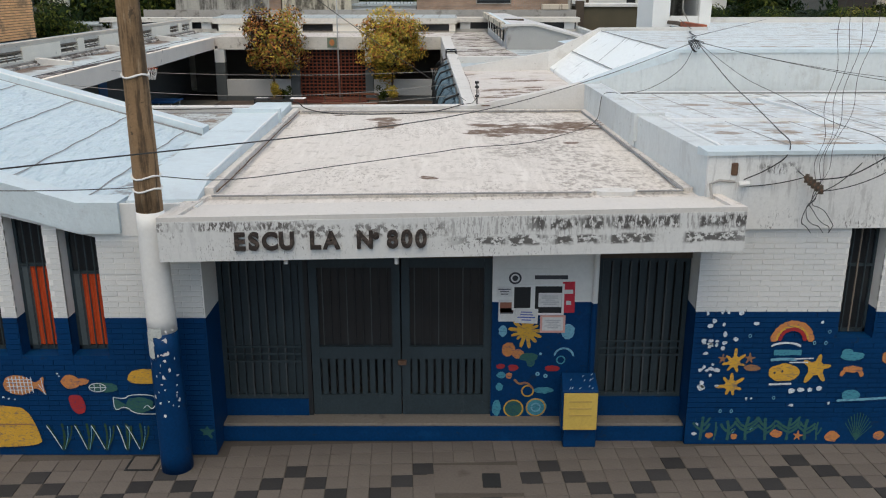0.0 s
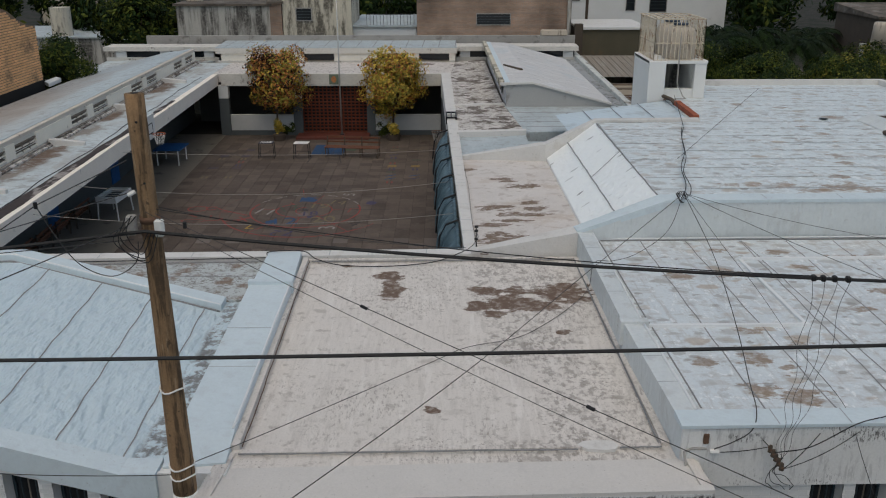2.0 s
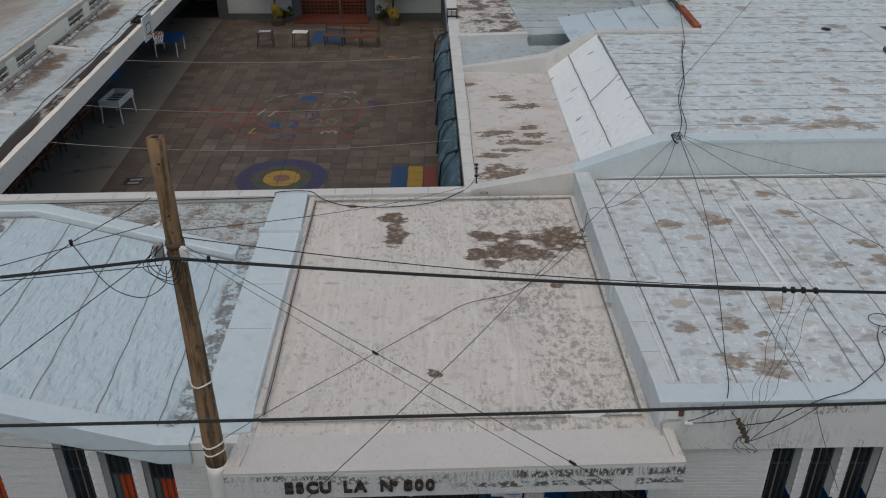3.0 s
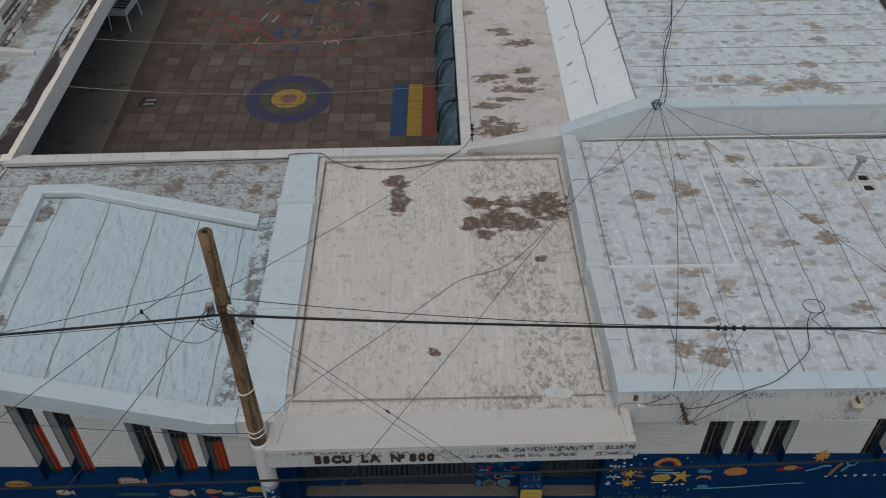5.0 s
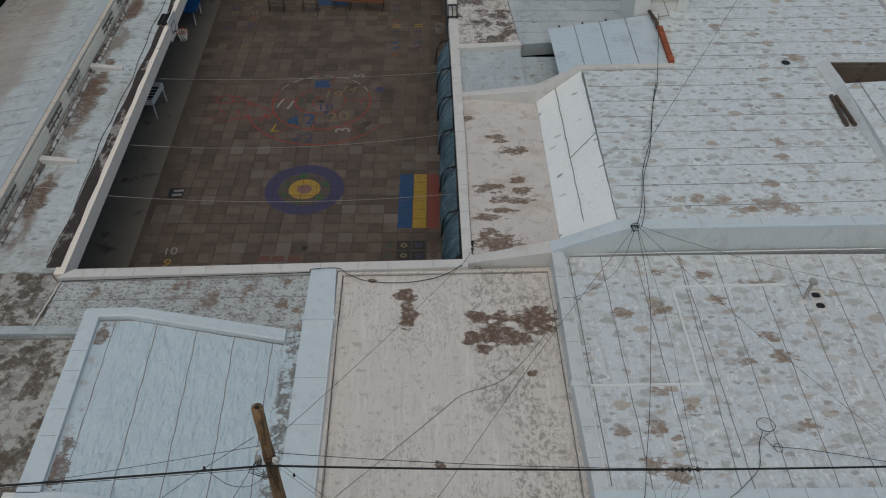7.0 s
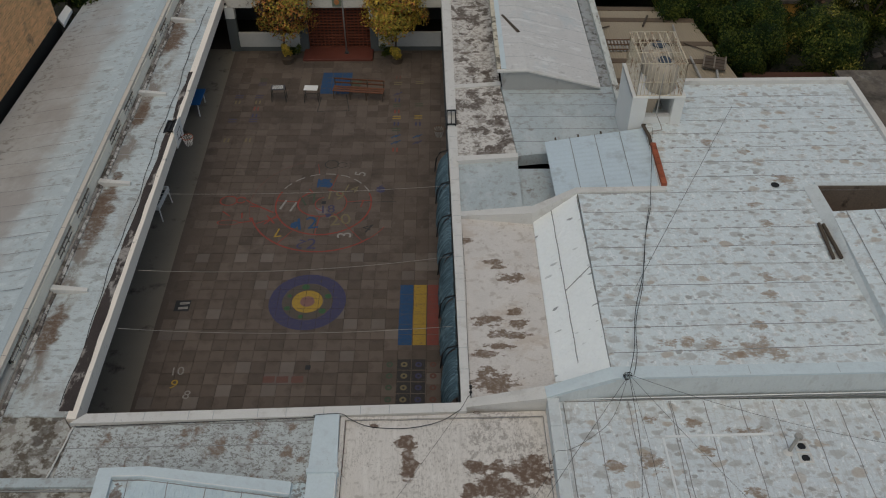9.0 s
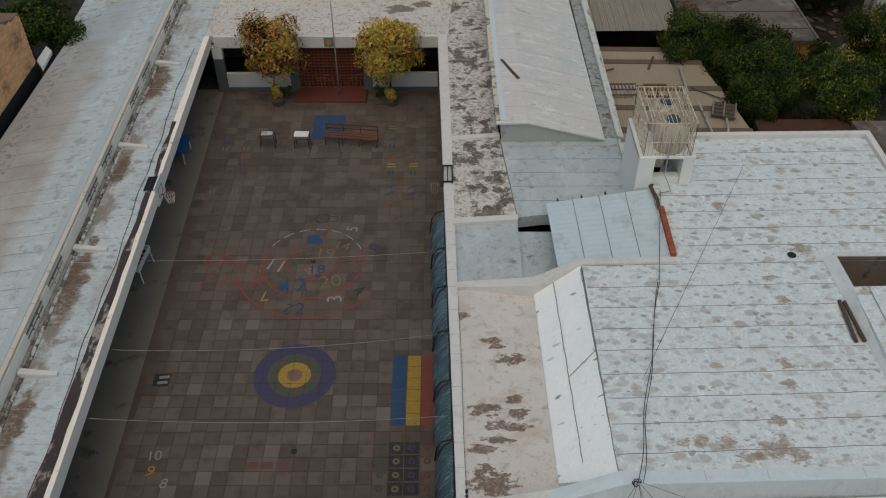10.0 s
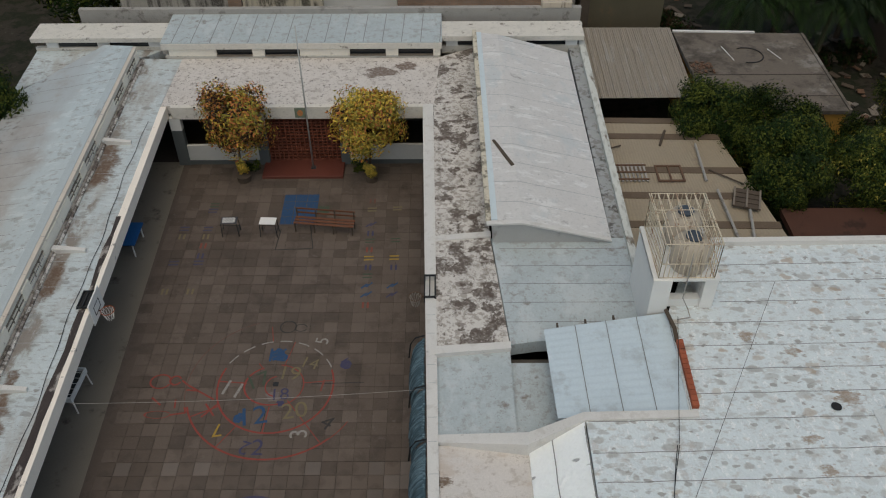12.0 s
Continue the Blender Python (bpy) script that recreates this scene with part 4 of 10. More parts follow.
# gable roof over the right rear rooms
bm = B()
prism(bm, [(2.48, 37.25, 4.44), (3.82, 37.2, 4.48), (3.6, 51.6, 4.5), (2.4, 51.9, 4.48)], [4.3, 4.3, 4.3, 4.3])
prism(bm, [(3.82, 37.2, 4.48), (7.26, 37.3, 3.58), (7.15, 51.4, 3.58), (3.6, 51.6, 4.5)], 3.3)
prism(bm, [(2.72, 37.3, 4.32), (3.9, 37.3, 4.32), (3.9, 51.6, 4.32), (2.62, 51.8, 4.32)], 3.3)
GABLE = material("roof_gable_worn_white", (0.61, 0.595, 0.585), 0.6, 0.08, 0.8, 14, 0.5, (0.36, 0.35, 0.345), 0.12, 1.2, soft=0.08, spec=0.4, layers=(
    ((0.52, 0.555, 0.57), 0.55, 0.50, 0.14, 0.75, (1, 0.6, 1), None), ((0.72, 0.715, 0.71), 1.1, 0.56, 0.05, 0.8, (0.7, 2.2, 1), None), ((0.46, 0.46, 0.46), 6.0, 0.57, 0.06, 0.5, None, None), ((0.24, 0.23, 0.22), 11.0, 0.62, 0.04, 0.5, None, None)))
roof_gable = structure("roof_gable", bm, GABLE, "shallow grey gable roof with paint worn patches", "roof")
# gable end in a darker grey than the roof
bm = B()
prism(bm, [(2.7, 37.16, 4.41), (3.82, 37.16, 4.44), (3.82, 37.22, 4.44), (2.7, 37.22, 4.41)], 3.3); prism(bm, [(3.82, 37.16, 4.44), (7.24, 37.16, 3.53), (7.24, 37.22, 3.53), (3.82, 37.22, 4.44)], 3.3)
part("gable_end", bm, material("gable_end_grey", (0.40, 0.40, 0.395), 0.9, 0.1, 1.0, 25, 0.3, (0.25, 0.24, 0.23), 0.2, 1.2), roof_gable, "grey gable end, darker than the roof")
bm = B()
prism(bm, [(2.42, 37.28, 4.52), (2.62, 37.28, 4.52), (2.52, 52.0, 4.56), (2.32, 52.0, 4.56)], 4.3); part("eave_strip", bm, M["cream_stucco"], roof_gable, "stained beige eave kerb")
bm = B(); prism(bm, [(2.625, 37.3, 4.49), (2.86, 37.3, 4.49), (2.76, 51.8, 4.53), (2.525, 51.8, 4.53)], 4.3); part("eave_flashing", bm, M["parapet_blue"], roof_gable, "pale bluish flashing strip")
bm = B()
prism(bm, [(2.44, 37.06, 4.46), (3.82, 37.06, 4.50), (3.82, 37.26, 4.50), (2.44, 37.26, 4.46)], [4.38, 4.42, 4.42, 4.38]); prism(bm, [(3.82, 37.06, 4.50), (7.26, 37.06, 3.60), (7.26, 37.26, 3.60), (3.82, 37.26, 4.50)], [4.42, 3.52, 3.52, 4.42]); part("verge", bm, M["parapet"], roof_gable, "white painted verge")
for k in range(11):
    y = 38.35 + k * 1.28
    bm = B()
    for (xa, za, xb, zb) in ((2.56, 4.465, lerp(3.82, 3.6, (y - 37.2) / 14.4), 4.485), (lerp(3.82, 3.6, (y - 37.2) / 14.4), 4.485, 7.2, 3.59)):
        bm.faces.new([bm.verts.new(p) for p in ((xa, y - 0.012, za + 0.02), (xb, y - 0.012, zb + 0.02), (xb, y + 0.012, zb + 0.02), (xa, y + 0.012, za + 0.02))])
    part("seam", bm, M["seam_light"], roof_gable)
bm = B()
prism(bm, [(7.3, 37.4, 3.46), (7.85, 37.4, 3.46), (7.85, 52.3, 3.46), (7.3, 52.3, 3.46)], 3.0)
structure("roof_gutter", bm, material("gutter_mossy", (0.33, 0.345, 0.35), 0.7, 0.12, 1.0, 20, 0.4, (0.09, 0.085, 0.08), 0.2, 2.2, soft=0.05, dirt2=(0.2, 0.19, 0.18), amount2=0.2, d2scale=3), "dark stained gutter strip beside the boundary wall", "gutter")
bm = B()
prism(bm, [(7.82, 35.3, 3.62), (8.09, 35.3, 3.62), (8.13, 53.6, 3.72), (7.80, 53.6, 3.72)], -0.1)
structure("wall_east", bm, material("wall_greenish_stucco", (0.55, 0.56, 0.53), 0.85, 0.1, 1.0, 25, 0.35, (0.16, 0.13, 0.10), 0.17, 1.2, (1.5, 0.5, 1), soft=0.07, dirt2=(0.36, 0.36, 0.33), amount2=0.22, d2scale=3), "white boundary wall with rusty stained coping", "wall")

# ---- yard ----
def edge_l(y):   # inner edge of the left gallery roof
    return -11.30 - (y - 18.8) * 0.0300
def edge_f(y):   # joint between yard tiles and gallery floor
    return -11.27 - (y - 23.0) * 0.0285
bm = B(); prism(bm, [(-15.5, 18.5, 0.066), (0.6, 18.5, 0.066), (0.6, 51.0, 0.066), (-15.5, 51.0, 0.066)], -0.1)
yard = structure("yard", bm, M["yard_joint"], "sunken school yard paved with dull grey brown tiles", "yard")
bm = B()
prism(bm, [(-14.4, 18.95, 0.082), (edge_f(18.95), 18.95, 0.082), (edge_f(47), 47, 0.082), (-14.9, 47, 0.082)], 0.02)
structure("floor_gallery", bm, M["gallery_floor"], "smooth dark polished floor of the open gallery", "floor")
bm = B()
prism(bm, [(edge_f(18.95), 18.95, 0.080), (edge_f(18.95) + 0.62, 18.95, 0.080), (edge_f(47) + 0.62, 47, 0.080), (edge_f(47), 47, 0.080)], 0.02)
structure("floor_edge", bm, M["yard_tile_joined"], "strip of cut tiles beside the gallery floor", "floor")
# front kerb of the yard
bm = B()
prism(bm, [(-11.4, 18.27, 3.52), (0.62, 18.68, 3.52), (0.62, 19.02, 3.52), (-11.0, 18.63, 3.52)], 0.0)
parapet_6 = structure("parapet_6", bm, M["parapet"], "white painted parapet along the front of the yard", "parapet")
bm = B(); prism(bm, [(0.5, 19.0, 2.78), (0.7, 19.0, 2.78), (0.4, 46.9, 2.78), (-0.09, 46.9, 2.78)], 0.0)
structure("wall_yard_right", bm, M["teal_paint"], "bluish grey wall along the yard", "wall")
# left gallery
bm = B()
prism(bm, [(-13.98, 18.6, 3.40), (edge_l(18.6) - 0.28, 18.6, 3.42), (edge_l(47) - 0.28, 47.0, 3.385), (edge_l(47) - 0.2, 51.2, 3.4), (-14.35, 51.3, 3.4)], 3.0)
roof_gallery = structure("roof_gallery_left", bm, M["roof_gallery"], "weathered grey gallery roof with rusty puddle stains", "roof")
bm = B()
prism(bm, [(edge_l(18.5) - 0.3, 18.5, 3.44), (edge_l(18.5), 18.5, 3.44), (edge_l(46.9), 46.9, 3.38), (edge_l(46.9) - 0.3, 46.9, 3.38)], [2.86, 2.86, 2.8, 2.8])
structure("beam_gallery", bm, M["fascia_yard"], "cream painted edge beam of the gallery roof", "beam")
bm = B()
for i in range(20):
    y0, y1 = 18.8 + i * 1.0036, 18.8 + (i + 1) * 1.0036
    w0, w1 = [lerp(0.60, 0.36, min(1, q / 16)) + 0.05 * math.sin(q * 1.9) + 0.03 * math.sin(q * 4.3) for q in (i, i + 1)]
    z0 = lerp(3.455, 3.395, i / 28)
    prism(bm, [(edge_l(y0) - w0, y0, z0), (edge_l(y0) - 0.17 - 0.02 * math.sin(i * 2.7), y0, z0), (edge_l(y1) - 0.17 - 0.02 * math.sin(i * 2.7 + 2.7), y1, z0), (edge_l(y1) - w1, y1, z0)], 3.3)
structure("roof_drip_edge", bm, M["drip"], "blackened drip edge along the gallery roof", "coping")
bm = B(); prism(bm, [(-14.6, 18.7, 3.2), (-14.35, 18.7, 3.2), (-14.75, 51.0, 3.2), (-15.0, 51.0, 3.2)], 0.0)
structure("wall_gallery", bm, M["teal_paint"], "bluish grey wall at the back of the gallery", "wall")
for k in range(20):
    y = 19.9 + k * 1.36
    bm = B(); bm.faces.new([bm.verts.new(p) for p in ((-13.6 - 0.0195 * (y - 21), y - 0.01, 3.425), (edge_l(y) - 0.6, y + 0.02, 3.427), (edge_l(y) - 0.6, y + 0.04, 3.427), (-13.6 - 0.0195 * (y - 21), y + 0.01, 3.425))])
    part("seam", bm, M["seam_light"], roof_gallery)
# clerestory and the sheet roof behind it
def xc(y):
    return -13.86 - (y - 21.0) * 0.0195
bm = B()
prism(bm, [(xc(17) - 0.25, 17.0, 4.2), (xc(17) + 0.0, 17.0, 4.2), (xc(51) + 0.0, 51.0, 4.2), (xc(51) - 0.25, 51.0, 4.2)], 3.96)
prism(bm, [(xc(17) - 0.25, 17.0, 3.62), (xc(17) + 0.05, 17.0, 3.62), (xc(51) + 0.05, 51.0, 3.62), (xc(51) - 0.25, 51.0, 3.62)], 3.0)
structure("wall_clerestory", bm, M["clerestory"], "white beam and sill of the gallery clerestory", "wall")
bm = B()
prism(bm, [(xc(17) + 0.06, 17.0, 3.55), (xc(17) + 0.17, 17.0, 3.55), (xc(51) + 0.17, 51.0, 3.55), (xc(51) + 0.06, 51.0, 3.55)], 3.3)
structure("ledge", bm, material("ledge_mouldy_concrete", (0.33, 0.30, 0.27), 0.9, 0.15, 1.2, 25, 0.6, (0.075, 0.062, 0.05), 0.22, 1.6, (1, 0.7, 1), soft=0.06, dirt2=(0.19, 0.165, 0.14), amount2=0.24, d2scale=5), "raw grey concrete ledge stained with mould below the clerestory", "ledge")
bm = B()
n = 34
for i in range(n):
    y0, y1 = 17.0 + i, 18.0 + i
    w0, w1 = [0.055 * noise.noise(Vector((q * 0.9, 3.1, 0))) for q in (i, i + 1)]
    prism(bm, [(xc(y0) + 0.17, y0, 3.50), (xc(y0) + 0.26 + w0, y0, 3.46), (xc(y1) + 0.26 + w1, y1, 3.46), (xc(y1) + 0.17, y1, 3.50)], 3.3)
structure("ledge_foot", bm, M["walkway_far"], "uneven mortar fillet at the foot of the ledge", "ledge")
bm = B()
prism(bm, [(xc(17) - 0.14, 17.0, 4.225), (xc(17) + 0.025, 17.0, 4.215), (xc(51) + 0.025, 51.0, 4.215), (xc(51) - 0.14, 51.0, 4.225)], 4.12)
coping = structure("coping", bm, material("coping_beige_cement", (0.58, 0.525, 0.465), 0.85, 0.08, 1.0, 25, 0.35, (0.27, 0.22, 0.18), 0.15, 1.4, (1, 0.5, 1), soft=0.08), "beige cement coping on the clerestory wall", "coping")
bm = B()
prism(bm, [(xc(17) - 0.5, 17.0, 4.19), (xc(17) - 0.142, 17.0, 4.245), (xc(51) - 0.142, 51.0, 4.245), (xc(51) - 0.5, 51.0, 4.19)], 4.0)
structure("roof_edge_3", bm, material("roof_edge_bluish", (0.44, 0.50, 0.53), 0.5, 0.08, 1.0, 14, 0.5, (0.29, 0.27, 0.26), 0.15, 1.2, (1, 0.4, 1), soft=0.1), "bluish grey membrane folded along the roof edge", "coping")
for k in range(16):
    y = 18.3 + k * 2.05
    bm = B(); bm.faces.new([bm.verts.new(p) for p in ((xc(y) - 0.14, y, 4.229), (xc(y) + 0.02, y, 4.219), (xc(y) + 0.02, y + 0.018, 4.219), (xc(y) - 0.14, y + 0.018, 4.229))]); part("joint", bm, M["tar"], coping)
bm = B()
prism(bm, [(-20.1, 17.0, 3.15), (xc(17) - 0.2, 17.0, 4.17), (xc(51.2) - 0.2, 51.2, 4.17), (-16.3, 51.7, 3.95), (-19.6, 48.6, 3.22)], [3.0, 4.0, 4.0, 3.7, 3.0])
roof_sheet = structure("roof_sheet_left", bm, M["roof_corrugated"], "faded grey sloping sheet roof with cross seams", "roof")
for k in range(30):
    y = 21.5 + k * 0.98
    bm = B()
    n = 14
    pts = []
    for i in range(n + 1):
        x = lerp(-19.5, xc(y) - 0.22, i / n)
        z = lerp(3.15, 4.17, (x + 20.1) / (xc(y) - 0.2 + 20.1))
        pts.append((x, y + 0.02 * math.sin(i * 1.3 + k), z + 0.03 + (0.05 if y > 47 else 0)))
    for a, b_ in zip(pts, pts[1:]):
        bm.faces.new([bm.verts.new(p) for p in ((a[0], a[1] - 0.012, a[2]), (b_[0], b_[1] - 0.012, b_[2]), (b_[0], b_[1] + 0.012, b_[2]), (a[0], a[1] + 0.012, a[2]))])
    part("seam", bm, M["tar"], roof_sheet)

# ---- back of the yard ----
bm = B()
prism(bm, [(edge_l(47) - 0.26, 46.95, 3.39), (0.75, 46.95, 3.40), (0.75, 51.25, 3.42), (edge_l(47) - 0.19, 51.25, 3.41)], 2.95)
structure("roof_gallery_back", bm, M["back_gallery"], "whitish back gallery roof with dark lichen specks", "roof")
bm = B(); prism(bm, [(-11.95, 46.72, 3.42), (0.1, 46.72, 3.42), (0.1, 46.97, 3.42), (-11.95, 46.97, 3.42)], 2.78)
structure("beam_back", bm, M["clerestory"], "cream white edge beam of the back gallery", "beam")
bm = B()
box(bm, -13.2, 0.72, 51.35, 51.6, 3.3, 3.5); box(bm, -13.3, 0.8, 51.25, 54.0, 3.92, 4.22)
structure("wall_clerestory_back", bm, M["clerestory"], "white clerestory wall above the back gallery", "wall")
bm = B(); prism(bm, [(-13.3, 51.3, 4.26), (0.8, 51.3, 4.26), (0.8, 54.2, 4.34), (-13.3, 54.2, 4.34)], 4.2)
roof_back = structure("roof_back", bm, M["roof_grey"], "grey membrane roof of the back classrooms", "roof")
for k in range(15):
    x = -12.75 + k * 0.96
    bm = B(); bm.faces.new([bm.verts.new(p) for p in ((x - 0.02, 51.32, 4.268), (x + 0.02, 51.32, 4.268), (x + 0.12, 54.15, 4.347), (x + 0.08, 54.15, 4.347))])
    part("seam", bm, M["tar"], roof_back)
bm = B(); box(bm, -20.0, 8.1, 53.4, 53.65, 0, 4.1); box(bm, -20.05, -13.3, 51.9, 53.5, 3.98, 4.22); box(bm, 0.8, 8.0, 51.9, 53.5, 3.98, 4.24)
box(bm, -20.0, -13.3, 52.1, 52.3, 3.2, 3.6); box(bm, 0.8, 8.0, 52.1, 52.3, 3.2, 3.6)
structure("wall_back", bm, M["clerestory"], "white rear wall with a low slit window", "wall")
bm = B(); box(bm, -18.2, 8.1, 54.2, 54.5, 3.0, 4.62)
structure("parapet_7", bm, M["concrete"], "stained grey rear parapet", "parapet")
bm = B(); prism(bm, [(-20.0, 48.5, 3.2), (-16.3, 51.7, 3.5), (-14.4, 51.4, 3.4), (-13.3, 52.3, 3.4), (-20.0, 52.3, 3.4)], 3.0)
structure("roof_corner", bm, M["roof_gallery"], "grey corner roof behind the sheet roof", "roof")
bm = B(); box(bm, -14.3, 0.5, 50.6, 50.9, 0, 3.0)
structure("wall_gallery_back", bm, M["dark_interior"], "rear wall of the back gallery, coloured dark for shade", "wall")
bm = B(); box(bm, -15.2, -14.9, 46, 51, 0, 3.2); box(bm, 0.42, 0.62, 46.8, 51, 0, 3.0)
structure("wall_gallery_ends", bm, M["dark_interior"], "end walls of the back gallery, coloured dark for shade", "wall")

# ---- left front wing ----
def zl(x):
    return 3.36 if x > -4.45 else (lerp(3.36, 4.46, (-4.45 - x) / 3.75) if x > -8.2 else 4.46)
bm = B()
prism(bm, [(-4.45, 10.4, 3.36), (-3.9, 10.4, 3.36), (-3.95, 16.4, 3.36), (-4.45, 16.4, 3.36)], 3.0)
prism(bm, [(-8.2, 10.4, 4.46), (-4.45, 10.4, 3.36), (-4.45, 16.1, 3.36), (-8.2, 15.9, 4.46)], [4.2, 3.1, 3.1, 4.2])
prism(bm, [(-9.4, 10.4, 4.46), (-8.2, 10.4, 4.46), (-8.2, 15.9, 4.46), (-9.4, 16.0, 4.46)], 4.2)
bmesh.ops.remove_doubles(bm, verts=bm.verts[:], dist=0.0005)
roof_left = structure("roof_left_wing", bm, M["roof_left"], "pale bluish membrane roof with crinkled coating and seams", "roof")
for k, (xa, xb) in enumerate(((-8.5, -8.70), (-7.46, -7.65), (-6.46, -6.67), (-5.49, -5.73), (-4.57, -4.75))):
    bm = B()
    pts = [(lerp(xa, xb, i / 16) + 0.012 * math.sin(i * 1.9 + k), lerp(10.5, 15.9, i / 16)) for i in range(17)]
    for a, b_ in zip(pts, pts[1:]):
        bm.faces.new([bm.verts.new((px, py, zl(px) + 0.008)) for px, py in ((a[0] - 0.011, a[1]), (a[0] + 0.011, a[1]), (b_[0] + 0.011, b_[1]), (b_[0] - 0.011, b_[1]))])
    part("seam", bm, M["tar"], roof_left)
bm = B()
P = 0.13
def rim(bm, ya, yb, dz):
    prism(bm, [(-4.45, ya, 3.36 + dz), (-3.95, ya, 3.36 + dz), (-3.95, yb, 3.36 + dz), (-4.45, yb, 3.36 + dz)], 3.1)
    prism(bm, [(-8.2, ya, 4.46 + dz), (-4.45, ya, 3.36 + dz), (-4.45, yb, 3.36 + dz), (-8.2, yb, 4.46 + dz)], [4.2, 3.1, 3.1, 4.2])
    prism(bm, [(-9.4, ya, 4.46 + dz), (-8.2, ya, 4.46 + dz), (-8.2, yb, 4.46 + dz), (-9.4, yb, 4.46 + dz)], 4.2)
rim(bm, 10.12, 10.52, P)
prism(bm, [(-8.3, 15.72, 4.46 + P), (-4.43, 15.82, 3.36 + P), (-4.43, 16.25, 3.36 + P), (-8.2, 16.05, 4.46 + P)], 3.0)
prism(bm, [(-9.55, 15.7, 4.46 + P), (-8.3, 15.72, 4.46 + P), (-8.2, 16.05, 4.46 + P), (-9.53, 16.0, 4.46 + P)], 3.0)
prism(bm, [(-9.4, 10.5, 4.46 + P), (-8.88, 10.5, 4.46 + P), (-9.12, 15.7, 4.46 + P), (-9.53, 15.7, 4.46 + P)], 3.0)
bmesh.ops.remove_doubles(bm, verts=bm.verts[:], dist=0.0005)
parapet_8 = structure("parapet_8", bm, M["parapet_blue"], "pale bluish membrane parapet round the sloping roof", "parapet")
bm = B()
prism(bm, [(-11.35, 16.0, 3.40), (-3.9, 16.3, 3.40), (-3.95, 18.54, 3.40), (-11.25, 18.28, 3.40)], 3.0)
roof_strip = structure("roof_strip_left", bm, material("roof_strip_lichen", (0.47, 0.505, 0.51), 0.8, 0.1, 0.8, 20, 0.5, (0.20, 0.145, 0.11), 0.22, 1.3, soft=0.1, dirt2=(0.30, 0.295, 0.29), amount2=0.23, d2scale=3, layers=(((0.15, 0.13, 0.115), 8.0, 0.53, 0.05, 0.7, (1, 1.4, 1), None), GRIT)), "grey roof strip with brown lichen blotches", "roof")
for (xa, ya_, xb, yb_) in ((-11.6, 17.45, -4.0, 17.6), (-7.6, 17.5, -7.6, 18.6)):
    bm = B(); prism(bm, [(xa - 0.012, ya_ - 0.012, 3.408), (xb + 0.012, yb_ - 0.012, 3.408), (xb + 0.012, yb_ + 0.012, 3.408), (xa - 0.012, ya_ + 0.012, 3.408)], 3.39)
    part("seam", bm, M["tar"], roof_strip)
bm = B()
prism(bm, [(-22.0, 10.4, 3.36), (-9.72, 10.4, 3.36), (-9.72, 16.0, 3.36), (-13.9, 18.6, 3.36), (-22.0, 18.6, 3.36)], 3.0)
prism(bm, [(-14.0, 16.0, 3.37), (-9.72, 16.0, 3.37), (-11.7, 18.6, 3.37), (-14.0, 18.6, 3.37)], 3.0)
structure("roof_far_left", bm, material("roof_low_mossy", (0.42, 0.42, 0.40), 0.85, 0.1, 0.8, 20, 0.5, (0.10, 0.08, 0.06), 0.26, 1.4, soft=0.07, dirt2=(0.24, 0.215, 0.19), amount2=0.24, d2scale=4, dabs=(((0.075, 0.06, 0.05), 2.2, 0.6, 0.12, 0.5, 0.85, 20, 0.8),)), "low weathered grey roof with dark stains", "roof")
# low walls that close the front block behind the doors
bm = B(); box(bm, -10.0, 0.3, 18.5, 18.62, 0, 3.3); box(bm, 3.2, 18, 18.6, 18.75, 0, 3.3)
structure("wall_inner", bm, M["dark_interior"], "plaster wall inside the front block, coloured dark for shade", "wall")
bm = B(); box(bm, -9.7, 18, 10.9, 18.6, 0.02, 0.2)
structure("floor_front", bm, M["dark_interior"], "floor inside the front rooms, coloured dark for shade", "floor")
bm = B(); box(bm, -10.0, -9.7, 10.2, 18.6, 0, 3.3); box(bm, 18.0, 18.3, 10.5, 35.9, -0.1, 4.2)
structure("wall_sides", bm, M["stucco"], "white side walls of the school", "wall")

# joints across the copings
def joints(parent, pts, z0, z1, n, half):
    """Thin upright joints set across a coping that runs between two points, half its width to either side."""
    a, b_ = Vector(pts[0]), Vector(pts[1])
    d = (b_ - a).normalized(); w = Vector((-d.y, d.x)) * half
    for k in range(1, n):
        p = a.lerp(b_, (k + 0.15 * math.sin(k * 2.7)) / n)
        z = lerp(z0, z1, k / n)
        bm = B()
        bm.faces.new([bm.verts.new(q) for q in ((*(p - w - d * 0.009), z), (*(p + w - d * 0.009), z), (*(p + w + d * 0.009), z), (*(p - w + d * 0.009), z))])
        part("joint", bm, M["seam_light"], parent)
joints(roof_edge_1, ((3.3, 10.63), (19.0, 10.74)), 4.065, 4.225, 13, 0.2)
joints(roof_edge_2, ((5.1, 19.22), (18.0, 19.51)), 4.707, 4.707, 6, 0.17)
joints(parapet_1, ((-3.5, 11.1), (-3.55, 16.36)), 3.606, 3.704, 3, 0.41)
joints(parapet_2, ((3.43, 10.6), (3.32, 13.8)), 4.034, 4.004, 3, 0.17)
joints(parapet_2, ((3.31, 14.05), (3.24, 18.8)), 4.004, 3.984, 4, 0.175)
joints(parapet_6, ((-11.2, 18.455), (0.5, 18.845)), 3.524, 3.524, 11, 0.165)
joints(parapet_5, ((0.6, 19.2), (0.33, 34.5)), 3.503, 3.485, 14, 0.14)
joints(parapet_8, ((-9.15, 11.0), (-9.32, 15.6)), 4.594, 4.594, 5, 0.19)


